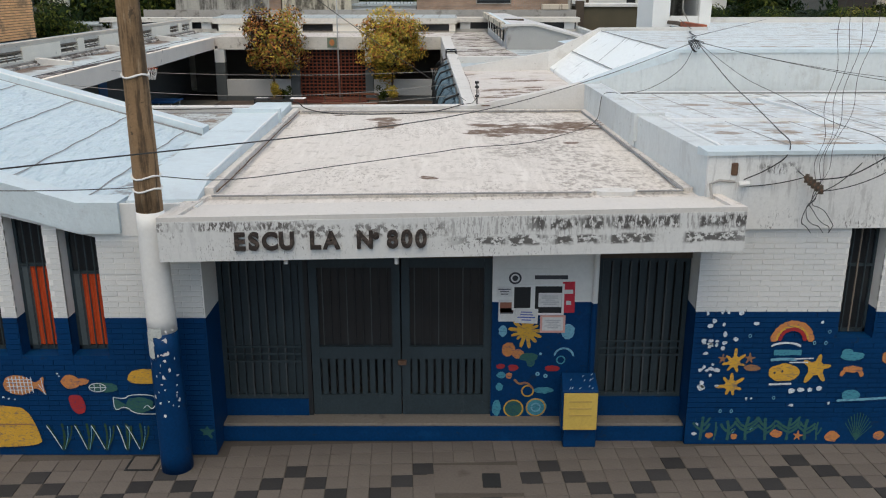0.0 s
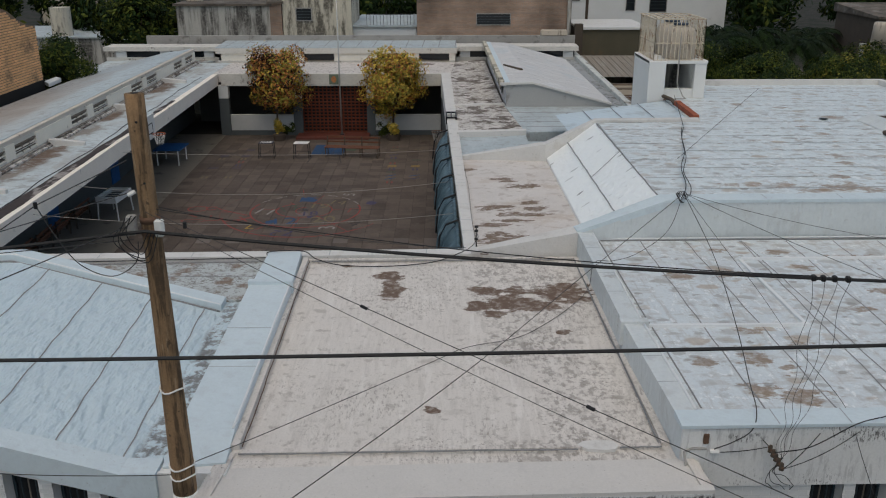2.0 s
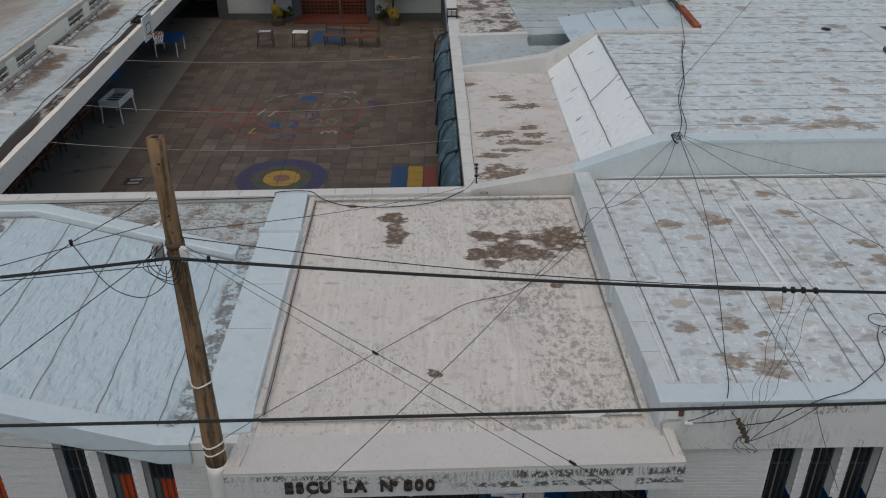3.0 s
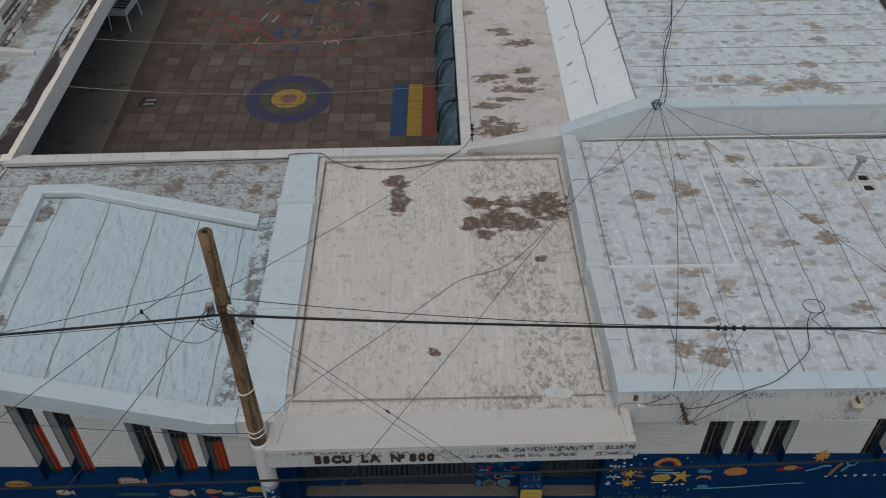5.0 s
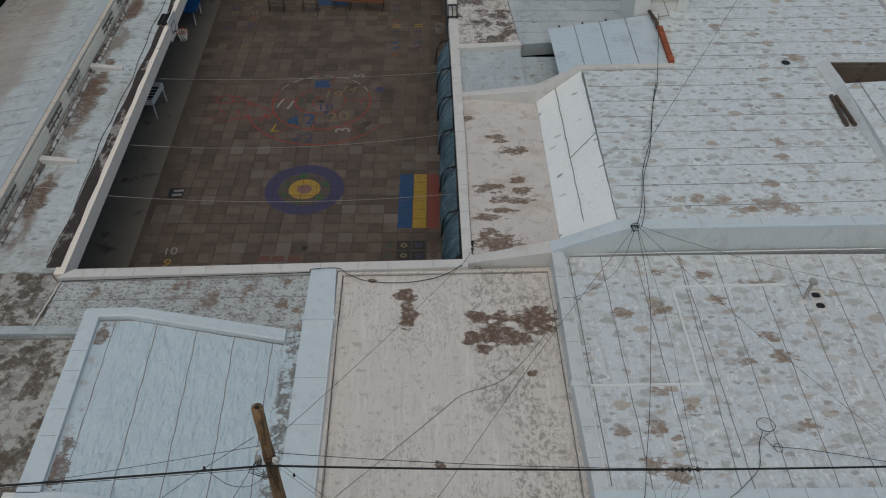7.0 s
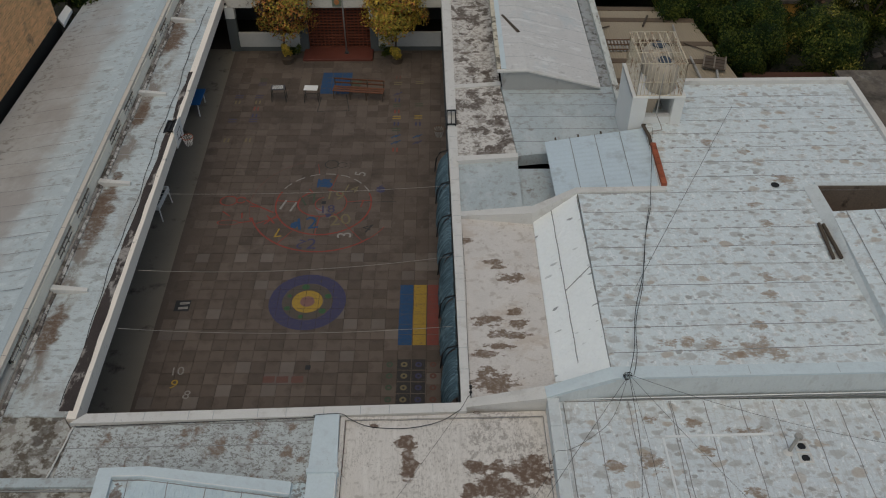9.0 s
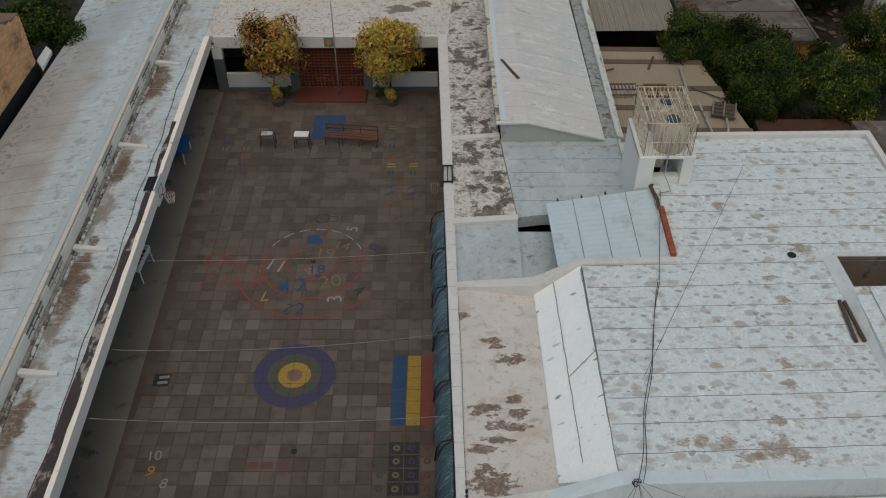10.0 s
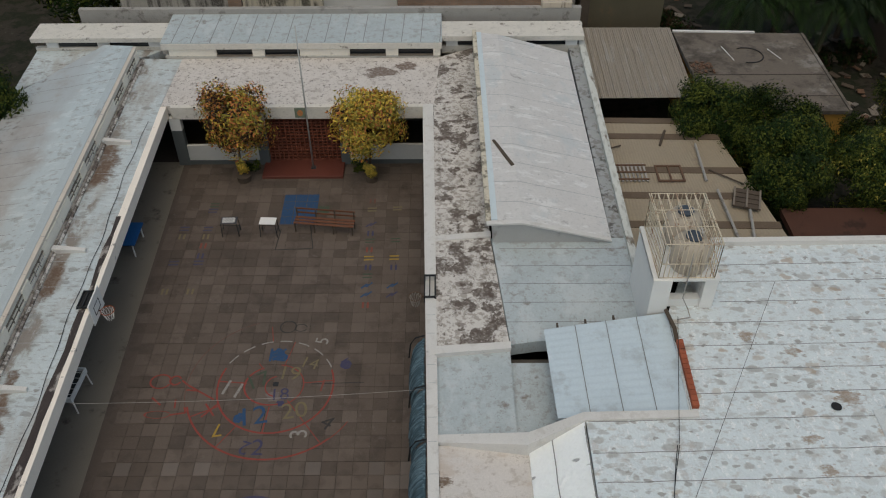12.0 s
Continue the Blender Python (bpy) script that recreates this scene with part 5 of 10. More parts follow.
# beads of flashing along the copings, and the dark joints beside them
def bead(parent, pts, r, mat, wob=0.012, label=""):
    n = 26
    line = []
    for (a, b_) in zip(pts, pts[1:]):
        a, b_ = Vector(a), Vector(b_)
        side = Vector((-(b_ - a).y, (b_ - a).x, 0)).normalized()
        line += [a.lerp(b_, i / n) + side * wob * noise.noise(Vector((a.x + i * 0.35, a.y, 0.3))) for i in range(n + 1)]
    bm = B(); tube(bm, line, r, 6); part("flashing", bm, mat, parent, label, smooth=True)
bead(parapet_2, [(3.57, 10.9, 4.035), (3.475, 13.8, 4.005)], 0.022, M["ridge_white"])
bead(parapet_2, [(3.475, 14.05, 4.005), (3.40, 18.8, 3.985)], 0.018, M["ridge_white"])
bead(roof_right, [(3.68, 11.0, 3.995), (3.56, 18.8, 3.77)], 0.014, M["tar"])
bead(roof_right, [(3.6, 18.83, 3.775), (18.0, 19.2, 3.77)], 0.016, M["tar"])
bead(roof_right, [(3.6, 18.9, 3.79), (18.0, 19.27, 3.79)], 0.022, M["ridge_white"])
bead(parapet_1, [(-3.1, 11.1, 3.61), (-3.15, 16.4, 3.705)], 0.02, M["ridge_white"])
bead(roof_mid, [(-2.93, 10.85, 3.455), (-3.06, 18.4, 3.44)], 0.009, M["rust"], 0.03)
bead(roof_mid, [(3.1, 10.9, 3.47), (2.95, 18.5, 3.44)], 0.014, M["tar"], 0.02)
bead(roof_mid, [(-3.0, 18.4, 3.435), (2.94, 18.53, 3.435)], 0.012, M["tar"], 0.03)
bead(roof_mid, [(-2.95, 10.69, 3.44), (1.9, 10.75, 3.475)], 0.012, M["tar"], 0.02)
bead(roof_mid, [(2.5, 10.78, 3.48), (3.1, 10.8, 3.487)], 0.012, M["tar"], 0.02)
bead(parapet_8, [(-9.1, 15.66, 4.475), (-8.3, 15.68, 4.475), (-4.45, 15.78, 3.375)], 0.02, M["tar"], 0.02)
bead(parapet_8, [(-9.1, 15.73, 4.595), (-8.3, 15.755, 4.595), (-4.45, 15.85, 3.495)], 0.018, M["ridge_white"])
bead(parapet_8, [(-8.86, 10.55, 4.475), (-9.1, 15.65, 4.475)], 0.014, M["ridge_white"])
bead(parapet_8, [(-8.85, 10.54, 4.475), (-8.2, 10.54, 4.475), (-4.45, 10.54, 3.375)], 0.016, M["tar"], 0.02)
bead(roof_strip, [(-11.2, 18.2, 3.41), (-4.0, 18.45, 3.41)], 0.02, M["tar"], 0.03)
bead(roof_strip, [(-11.28, 18.25, 3.42), (-11.5, 16.25, 3.42)], 0.03, M["parapet"], 0.02)
# low kerb across the far left roof
bm = B()
prism(bm, [(-22.0, 16.05, 3.5), (-9.55, 16.1, 3.5), (-9.55, 16.4, 3.5), (-22.0, 16.35, 3.5)], 3.3)
kerb_left = structure("parapet_9", bm, M["roof_grey"], "low grey kerb across the weathered roof", "parapet")
bead(kerb_left, [(-21.0, 15.98, 3.4), (-9.6, 16.03, 3.4)], 0.03, M["tar"], 0.02)

# ---- front walls ----
BLUE_Z = 1.96


def wall_run(bm, x0, x1, y0, y1, z0, z1a, z1b=None):
    """A stretch of wall in two paints, blue below and white above; its top runs from z1a to z1b."""
    z1b = z1a if z1b is None else z1b
    if z0 < BLUE_Z:
        zt = min(BLUE_Z, z1a, z1b)
        prism(bm, [(x0, y0, zt), (x1, y0, zt), (x1, y1, zt), (x0, y1, zt)], z0, 1)
    if max(z1a, z1b) > BLUE_Z:
        zb = max(z0, BLUE_Z)
        prism(bm, [(x0, y0, z1a), (x1, y0, z1b), (x1, y1, z1b), (x0, y1, z1a)], zb, 0)


def win_top_l(x):
    return 3.03 + (-4.3 - x) * 0.25


WIN_L = [(-8.15, -7.68), (-7.50, -7.03), (-6.08, -5.61), (-5.42, -4.95), (-4.77, -4.30)]
WIN_R = [(5.19, 5.66), (5.83, 6.30), (6.46, 6.93), (8.45, 8.92), (9.09, 9.56), (9.73, 10.2)]
SILL_L, SILL_R, TOP_R = 1.44, 1.56, 3.08
two = [M["white_paint"], M["blue_paint"]]
bm = B()
xs = [-9.7] + [v for w in WIN_L for v in w] + [-3.02]
for i in range(len(xs) - 1):
    a, b_ = xs[i], xs[i + 1]
    ta, tb = zl(a) + 0.06, zl(b_) + 0.06
    if i % 2 == 0:
        cuts = [a] + [c for c in (-8.2, -4.45) if a < c < b_] + [b_]
        for p, q in zip(cuts, cuts[1:]):
            wall_run(bm, p, q, 10.208, 10.55, 0.0, zl(p) + 0.06, zl(q) + 0.06)
    else:
        wall_run(bm, a, b_, 10.208, 10.55, 0.0, SILL_L)
        t0, t1 = win_top_l(a), win_top_l(b_)
        prism(bm, [(a, 10.208, ta), (b_, 10.208, tb), (b_, 10.55, tb), (a, 10.55, ta)], [t0, t1, t1, t0], 0)
# return beside the gates
wall_run(bm, -3.25, -3.02, 10.55, 10.95, 0.0, 2.95)
# stucco band above the bricks
for a, b_ in ((-9.7, -8.2), (-8.2, -4.45), (-4.45, -3.22)):
    ta, tb = zl(a) + 0.1, zl(b_) + 0.1
    prism(bm, [(a, 10.19, ta), (b_, 10.19, tb), (b_, 10.24, tb), (a, 10.24, ta)], [max(3.03, win_top_l(a)) if a < -4.3 else 3.03, max(3.03, win_top_l(b_)) if b_ < -4.3 else 3.03] * 1 + [max(3.03, win_top_l(b_)) if b_ < -4.3 else 3.03, max(3.03, win_top_l(a)) if a < -4.3 else 3.03], 0)
wall_left = structure("wall_front_left", bm, two, "painted brick wall, white above and deep blue below", "wall")
bm = B()
xs = [3.30] + [v for w in WIN_R for v in w] + [19.0]
for i in range(len(xs) - 1):
    a, b_ = xs[i], xs[i + 1]
    if i % 2 == 0:
        wall_run(bm, a, b_, 10.508, 10.85, 0.0, 3.3)
    else:
        wall_run(bm, a, b_, 10.508, 10.85, 0.0, SILL_R)
        prism(bm, [(a, 10.508, 3.3), (b_, 10.508, 3.3), (b_, 10.85, 3.3), (a, 10.85, 3.3)], TOP_R, 0)
wall_run(bm, 3.30, 3.5, 10.85, 10.98, 0.0, 2.95)
wall_run(bm, 3.30, 5.1, 10.492, 10.537, 0.0, 0.34)
wall_run(bm, 5.1, 19.0, 10.492, 10.537, 0.0, 0.34)
wall_right = structure("wall_front_right", bm, two, "painted brick wall, white above and deep blue below", "wall")


def window_unit(i, x0, x1, y, z0, t0, t1, curtain):
    """A tall barred window set back in its opening: iron frame, cross rail, pane, three bars."""
    w = thing("window_%d" % i, "tall barred window with an orange curtain" if curtain else "tall barred window with dark glass", "window", kind="structure")
    fr = 0.035
    bm = B()
    prism(bm, [(x0, y, t0), (x0 + fr, y, t0), (x0 + fr, y + 0.05, t0), (x0, y + 0.05, t0)], z0)
    prism(bm, [(x1 - fr, y, t1), (x1, y, t1), (x1, y + 0.05, t1), (x1 - fr, y + 0.05, t1)], z0)
    prism(bm, [(x0, y, t0), (x1, y, t1), (x1, y + 0.05, t1), (x0, y + 0.05, t0)], [t0 - fr, t1 - fr] + [t1 - fr, t0 - fr])
    box(bm, x0, x1, y, y + 0.05, z0, z0 + 0.05)
    zm = z0 + (t0 - z0) * 0.62
    box(bm, x0 + fr, x1 - fr, y, y + 0.045, zm - 0.02, zm + 0.02)
    part("frame", bm, M["iron"], w)
    bm = B(); prism(bm, [(x0 + fr, y + 0.03, t0 - 0.01), (x1 - fr, y + 0.03, t1 - 0.01), (x1 - fr, y + 0.036, t1 - 0.01), (x0 + fr, y + 0.036, t0 - 0.01)], z0 + 0.05)
    part("pane", bm, M["glass"], w)
    for k in range(3):
        bx = lerp(x0 + fr, x1 - fr, (k + 1) / 4)
        bm = B(); box(bm, bx - 0.008, bx + 0.008, y - 0.035, y - 0.02, z0 + 0.02, lerp(t0, t1, (k + 1) / 4) - 0.03)
        part("bar", bm, M["louvre"] if k == 1 and not curtain else M["iron"], w)
    if curtain:
        bm = B()
        n = 22
        bar("sash", x0 + fr, lerp(x0, x1, 0.3), y + 0.012, y + 0.03, z0 + 0.05, zm - 0.02, M["sash"], w)
        top = [(lerp(lerp(x0, x1, 0.3), x1 - fr, k / n), y + 0.018 + 0.010 * math.sin(k * 1.9)) for k in range(n + 1)]
        for (xa, ya_), (xb, yb_) in zip(top, top[1:]):
            bm.faces.new([bm.verts.new(p) for p in ((xa, ya_, z0 + 0.06), (xb, yb_, z0 + 0.06), (xb, yb_, zm - 0.02), (xa, ya_, zm - 0.02))])
        part("curtain", bm, M["curtain"], w, "orange red cloth curtain")
    return w


for i, (a, b_) in enumerate(WIN_L):
    window_unit(i + 1, a, b_, 10.43, SILL_L, win_top_l(a), win_top_l(b_), i != 2)
for i, (a, b_) in enumerate(WIN_R):
    window_unit(i + 6, a, b_, 10.73, SILL_R, TOP_R, TOP_R, False)

# ---- entrance: step, gates, notice wall ----
bm = B(); box(bm, -3.02, 3.30, 10.6, 11.4, 0.0, 0.25); bevelled(bm, 0.015)
structure("step", bm, material("step_worn_cement", (0.17, 0.15, 0.13), 0.85, 0.14, 1.0, 30, 0.3, (0.09, 0.08, 0.07), 0.2, 2.0), "grey concrete entrance step with a worn edge", "step")
bm = B(); box(bm, -3.02, 1.66, 10.575, 10.604, 0.0, 0.215); box(bm, 2.1, 3.30, 10.575, 10.604, 0.0, 0.215)
structure("step_riser", bm, M["blue_paint"], "blue painted riser of the entrance step", "step")
bm = B(); box(bm, -3.02, -1.87, 10.84, 11.0, 0.25, 0.5); box(bm, 2.06, 3.30, 10.84, 11.0, 0.25, 0.54)
structure("wall_low", bm, M["blue_paint"], "low blue painted wall below the side gates", "wall")
bm = B(); box(bm, -3.25, 3.5, 10.84, 11.1, 2.56, 3.05)
structure("lintel", bm, M["wood_dark"], "dark lintel under the canopy", "lintel")
# dark wall behind the gates, its colour stands in for the hall's shade
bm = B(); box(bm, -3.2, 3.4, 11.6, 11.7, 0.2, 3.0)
structure("wall_hall", bm, M["dark_interior"], "wall inside the entrance hall, coloured dark for shade", "wall")


def side_gate(x0, x1, z0, z1, rails, n, light):
    g = thing("gate", "dark grey iron side gate of upright bars over sheet metal", "gate", "side gates")
    bm = B()
    box(bm, x0, x0 + 0.06, 10.86, 10.92, z0, z1); box(bm, x1 - 0.06, x1, 10.86, 10.92, z0, z1)
    box(bm, x0, x1, 10.862, 10.918, z0, z0 + 0.06); box(bm, x0, x1, 10.862, 10.918, z1 - 0.06, z1)
    part("frame", bm, M["iron"], g)
    for k in range(n):
        xa, xb = lerp(x0 + 0.06, x1 - 0.06, k / n), lerp(x0 + 0.06, x1 - 0.06, (k + 1) / n)
        bar("slat", xa + 0.012, xb - 0.02, 10.9 + 0.014 * (k % 2), 10.912 + 0.014 * (k % 2), z0 + 0.06, z1 - 0.06, M["iron"], g)
        bar("bar", xa - 0.009, xa + 0.009, 10.845, 10.863, z0 + 0.04, z1 - 0.04, light if k % 2 else M["iron"], g)
    for z in rails:
        bar("rail", x0 + 0.06, x1 - 0.06, 10.838, 10.85, z - 0.015, z + 0.015, M["iron"], g)
    return g


light_iron = material("gate_grey_bar", (0.07, 0.082, 0.088), 0.5, 0.1, 2, 20, 0.1)
side_gate(-3.02, -1.87, 0.5, 2.56, (1.29, 1.18, 1.07), 9, light_iron)
side_gate(2.08, 3.29, 0.54, 2.56, (1.37, 1.27, 1.17), 9, light_iron)
dg = thing("double_gate", "closed dark grey double iron gate with lower slats and upper mesh", "gate")
for sx, (x0, x1) in enumerate(((-1.80, -0.58), (-0.56, 0.66))):
    bm = B()
    box(bm, x0, x0 + 0.11, 10.86, 10.92, 0.26, 2.56); box(bm, x1 - 0.11, x1, 10.86, 10.92, 0.26, 2.56)
    box(bm, x0, x1, 10.862, 10.918, 2.42, 2.56); box(bm, x0, x1, 10.862, 10.918, 1.10, 1.28); box(bm, x0, x1, 10.862, 10.918, 0.26, 0.56)
    leaf = part("leaf", bm, M["iron"], dg)
    for k in range(9):
        xa = lerp(x0 + 0.12, x1 - 0.12, (k + 0.5) / 9)
        bar("slat", xa - 0.038, xa + 0.034, 10.885, 10.897, 0.54, 1.12, M["iron"], leaf)
        bar("bar", xa - 0.007, xa + 0.007, 10.9, 10.914, 1.26, 2.44, M["iron_dark"] if k % 3 else light_iron, leaf)
    bar("panel", x0 + 0.1, x1 - 0.1, 10.925, 10.935, 1.26, 2.44, M["glass"], leaf, "dark mesh panel")
bar("post", -1.87, -1.81, 10.85, 10.93, 0.25, 2.56, M["iron_dark"], dg)
bm = B(); box(bm, -0.62, -0.5, 10.82, 10.87, 1.02, 1.09); lk = part("lock", bevelled(bm, 0.008), M["rust"], dg, "brass coloured padlock and hasp")
bm = B(); box(bm, 0.66, 2.0, 10.82, 11.05, 0.25, 1.95, mi=1); box(bm, 0.66, 2.0, 10.82, 11.05, 1.95, 3.0, mi=0)
structure("wall_notice", bm, two, "short wall beside the gate, white above a painted blue part", "wall")
pipe = thing("drainpipe", "drainpipe painted white above and blue below", "pipe")
bm = B(); tube(bm, [(2.03, 10.79, 1.95), (2.03, 10.79, 2.95)], 0.04, 10); box(bm, 1.97, 2.09, 10.73, 10.85, 2.86, 2.96); part("pipe_top", bm, M["white_paint"], pipe)
bm = B(); tube(bm, [(2.03, 10.79, 0.22), (2.03, 10.79, 1.95)], 0.04, 10); part("pipe_foot", bm, M["blue_paint"], pipe)
for k, x in enumerate((-1.86, -0.55)):
    sp = thing("spout", "short white drain spout under the canopy", "spout", "canopy spouts")
    bm = B(); tube(bm, [(x, 9.7, 2.85), (x, 9.7, 2.99)], 0.025, 8); part("pipe", bm, M["white_paint"], sp)

# electric meter niche, notices
for k, (x0, x1, z0, z1) in enumerate(((0.95, 1.17, 1.87, 2.17), (1.23, 1.59, 1.80, 2.18))):
    mb = thing("meter_box", "black fronted meter box in a white frame", "meter box", "meter boxes")
    bar("door", x0, x1, 10.80, 10.822, z0, z1, M["iron_dark"], mb)
    bm = B(); box(bm, x0 - 0.03, x0, 10.795, 10.822, z0 - 0.03, z1 + 0.03); box(bm, x1, x1 + 0.03, 10.795, 10.822, z0 - 0.03, z1 + 0.03); box(bm, x0, x1, 10.795, 10.822, z1, z1 + 0.03); box(bm, x0, x1, 10.795, 10.822, z0 - 0.03, z0)
    part("frame", bm, M["white_paint"], mb)
plain = {}
def paint(name, c, rough=0.7, under=None):
    """A coat of paint; under: the colour of the wall or floor that shows where it is worn."""
    if name not in plain:
        worn = () if under is None else ((under, 12.0, 0.56, 0.08, 0.5, (0.5, 1, 2.6), None), (under, 34.0, 0.56, 0.05, 0.5, (0.6, 1, 1.6), None))
        plain[name] = material("paint_" + name, c, rough, 0.12, 6.0, 40, 0.1, layers=worn)
    return plain[name]
PAPER = paint("paper", (0.66, 0.65, 0.64)); INK = paint("ink", (0.06, 0.06, 0.07)); RED = paint("poster_red", (0.55, 0.035, 0.06)); PINK = paint("pink", (0.68, 0.38, 0.33))
def notice(label, x, z, w, h, y, mat, lines, ink, tilt=0.0, photo=None):
    n = thing("notice", label, "notice", "notices", at=pose(x, y, z, 0, tilt, 0))
    bm = B(); box(bm, -w / 2, w / 2, -0.003, 0.003, -h / 2, h / 2); part("sheet", bm, mat, n)
    if photo:
        bm = B(); box(bm, *photo[:2], -0.006, -0.003, *photo[2:]); part("photo", bm, paint("photo", (0.3, 0.12, 0.08)), n)
    for k in range(lines):
        zz = lerp(h * 0.36, -h * 0.36, (k + 0.5) / lines)
        ww = w * 0.4 * (0.75 + 0.25 * math.sin(k * 2.3 + x * 9))
        bm = B(); box(bm, -ww, ww, -0.006, -0.003, zz - h * 0.13 / lines, zz + h * 0.13 / lines); part("line", bm, ink, n)
notice("small white paper notice on the wall", 0.82, 2.10, 0.21, 0.14, 10.812, PAPER, 3, INK)
notice("white paper with a small reddish photo", 0.855, 1.83, 0.22, 0.31, 10.806, PAPER, 1, INK, photo=(-0.09, 0.09, -0.02, 0.12))
notice("white paper with blue handwriting", 1.12, 1.76, 0.31, 0.21, 10.790, PAPER, 4, paint("blue_ink", (0.08, 0.12, 0.4)), 2)
notice("white typed paper on the meter box", 1.43, 1.99, 0.31, 0.2, 10.788, PAPER, 5, paint("grey_ink", (0.4, 0.4, 0.42)))
notice("tall red and white printed poster", 1.68, 2.02, 0.165, 0.44, 10.812, RED, 2, PAPER, -1)
notice("white paper notice with a pink border", 1.48, 1.635, 0.34, 0.25, 10.812, PINK, 0, INK)
notice("white paper with grey lines", 1.48, 1.64, 0.28, 0.19, 10.803, PAPER, 5, paint("grey_ink", (0.4, 0.4, 0.42)))
sg = thing("house_sign", "white sheet with a black ring emblem and one dark line", "sign")
bm = B(); box(bm, 0.75, 1.72, 10.812, 10.818, 2.2, 2.42); part("sheet", bm, M["white_paint"], sg)
bm = B(); disc(bm, (0.96, 2.29), 0.085, 10.808, 24, ring=0.06); disc(bm, (0.96, 2.29), 0.04, 10.808, 12); part("emblem", bm, INK, sg)
bm = B(); box(bm, 1.22, 1.66, 10.806, 10.81, 2.275, 2.33); part("line", bm, INK, sg)

# litter box on its plinth
lb = thing("litter_box", "blue painted metal box with a yellow front board", "litter box")
bm = B(); box(bm, 1.63, 2.07, 10.4, 10.58, 0.0, 0.3); part("plinth", bevelled(bm, 0.01), M["blue_paint"], lb)
bm = B(); prism(bm, [(1.585, 10.37, 0.86), (2.07, 10.37, 0.86), (2.06, 10.66, 1.0), (1.6, 10.66, 1.0)], 0.27); part("body", bevelled(bm, 0.012), M["blue_brick"], lb)
bm = B(); box(bm, 1.61, 2.06, 10.345, 10.368, 0.29, 0.83); part("board", bevelled(bm, 0.006), M["yellow_panel"], lb, "scuffed yellow board")
for k in range(3):
    bm = B(); box(bm, 1.68, 1.98, 10.339, 10.345, 0.50 + k * 0.1, 0.52 + k * 0.1); part("line", bm, paint("ochre_line", (0.48, 0.33, 0.1)), lb)
for k in range(14):
    x, z = rnd.uniform(1.62, 2.03), rnd.uniform(0.0, 1.0)
    bm = B(); v = [Vector((x, 10.37 + 0.29 * z, 0.862 + 0.14 * z)), Vector((x + rnd.uniform(0.01, 0.03), 10.37 + 0.29 * min(1, z + 0.08), 0.862 + 0.14 * min(1, z + 0.08)))]
    tube(bm, v, 0.006, 4); part("paint_scratch", bm, paint("scratch_pale", (0.30, 0.36, 0.42)), lb)

# school name: raised letters, one of them lost
name_sign = thing("sign", "weathered black raised letters ESCU LA N 800", "sign")
for ch, x, s in (("E", -2.356, 1), ("S", -2.19, 1), ("C", -2.005, 1), ("U", -1.81, 1), ("L", -1.485, 1), ("A", -1.295, 1), ("N", -0.905, 1), ("o", -0.775, 0.45), ("8", -0.585, 1), ("0", -0.42, 1), ("0", -0.255, 1)):
    cu = bpy.data.curves.new("letter", "FONT")
    cu.body, cu.size, cu.extrude, cu.offset, cu.align_x = ch, 0.285 * s, 0.018, 0.011, "CENTER"
    tmp = new("letter_source", cu)
    bpy.context.view_layer.update()
    me = bpy.data.meshes.new_from_object(tmp.evaluated_get(bpy.context.evaluated_depsgraph_get()))
    bpy.data.objects.remove(tmp)
    me.materials.clear(); me.materials.append(paint("letter_black", (0.035, 0.028, 0.025), 0.85, under=(0.16, 0.12, 0.10)))
    lo = new("letter", me)
    lo.parent = name_sign
    yy = 9.54 + (x + 3.3) * 0.0176
    lo.matrix_basis = pose(x, yy - 0.02, 3.075 + (x + 2.4) * 0.013 + (0.11 if s < 1 else 0), 90, 0, 1) @ Matrix.Diagonal((0.9, 1, 1, 1))

# ---- murals: painted figures, each a flat coat of paint ----
def poly_at(bm, pts, y):
    bm.faces.new([bm.verts.new((x, y, z)) for x, z in pts])
def rounded(pts, closed=True, times=2):
    """Corners cut twice, as a brush would round them."""
    for _ in range(times):
        out = [] if closed else [pts[0]]
        for (xa, za), (xb, zb) in zip(pts, pts[1:] + pts[:1] if closed else pts[1:]):
            out += [(lerp(xa, xb, 0.25), lerp(za, zb, 0.25)), (lerp(xa, xb, 0.75), lerp(za, zb, 0.75))]
        pts = out if closed else out + [pts[-1]]
    return pts
def daub(bm, pts, y):
    poly_at(bm, [(x + rnd.uniform(-0.005, 0.005), z + rnd.uniform(-0.004, 0.004)) for x, z in rounded(pts)], y)
def blob(bm, x, z, rx, rz, y, n=14, rough=0.15):
    daub(bm, [(x + rx * (1 + rnd.uniform(-rough, rough)) * math.cos(2 * math.pi * k / n), z + rz * (1 + rnd.uniform(-rough, rough)) * math.sin(2 * math.pi * k / n)) for k in range(n)], y)
def star(bm, x, z, r, y, n=6, inner=0.4):
    """A starfish with blunt uneven arms."""
    pts = []
    for k in range(n):
        a, L = 2 * math.pi * (k + rnd.uniform(-0.12, 0.12)) / n + 1.5, r * rnd.uniform(0.8, 1.2)
        pts += [(x + L * math.cos(a - 0.13), z + L * math.sin(a - 0.13)), (x + L * 1.04 * math.cos(a + 0.1), z + L * 1.04 * math.sin(a + 0.1))]
        v, m = a + math.pi / n, r * inner * rnd.uniform(0.75, 1.1)
        pts.append((x + m * math.cos(v), z + m * math.sin(v)))
    poly_at(bm, rounded(pts, times=1), y)
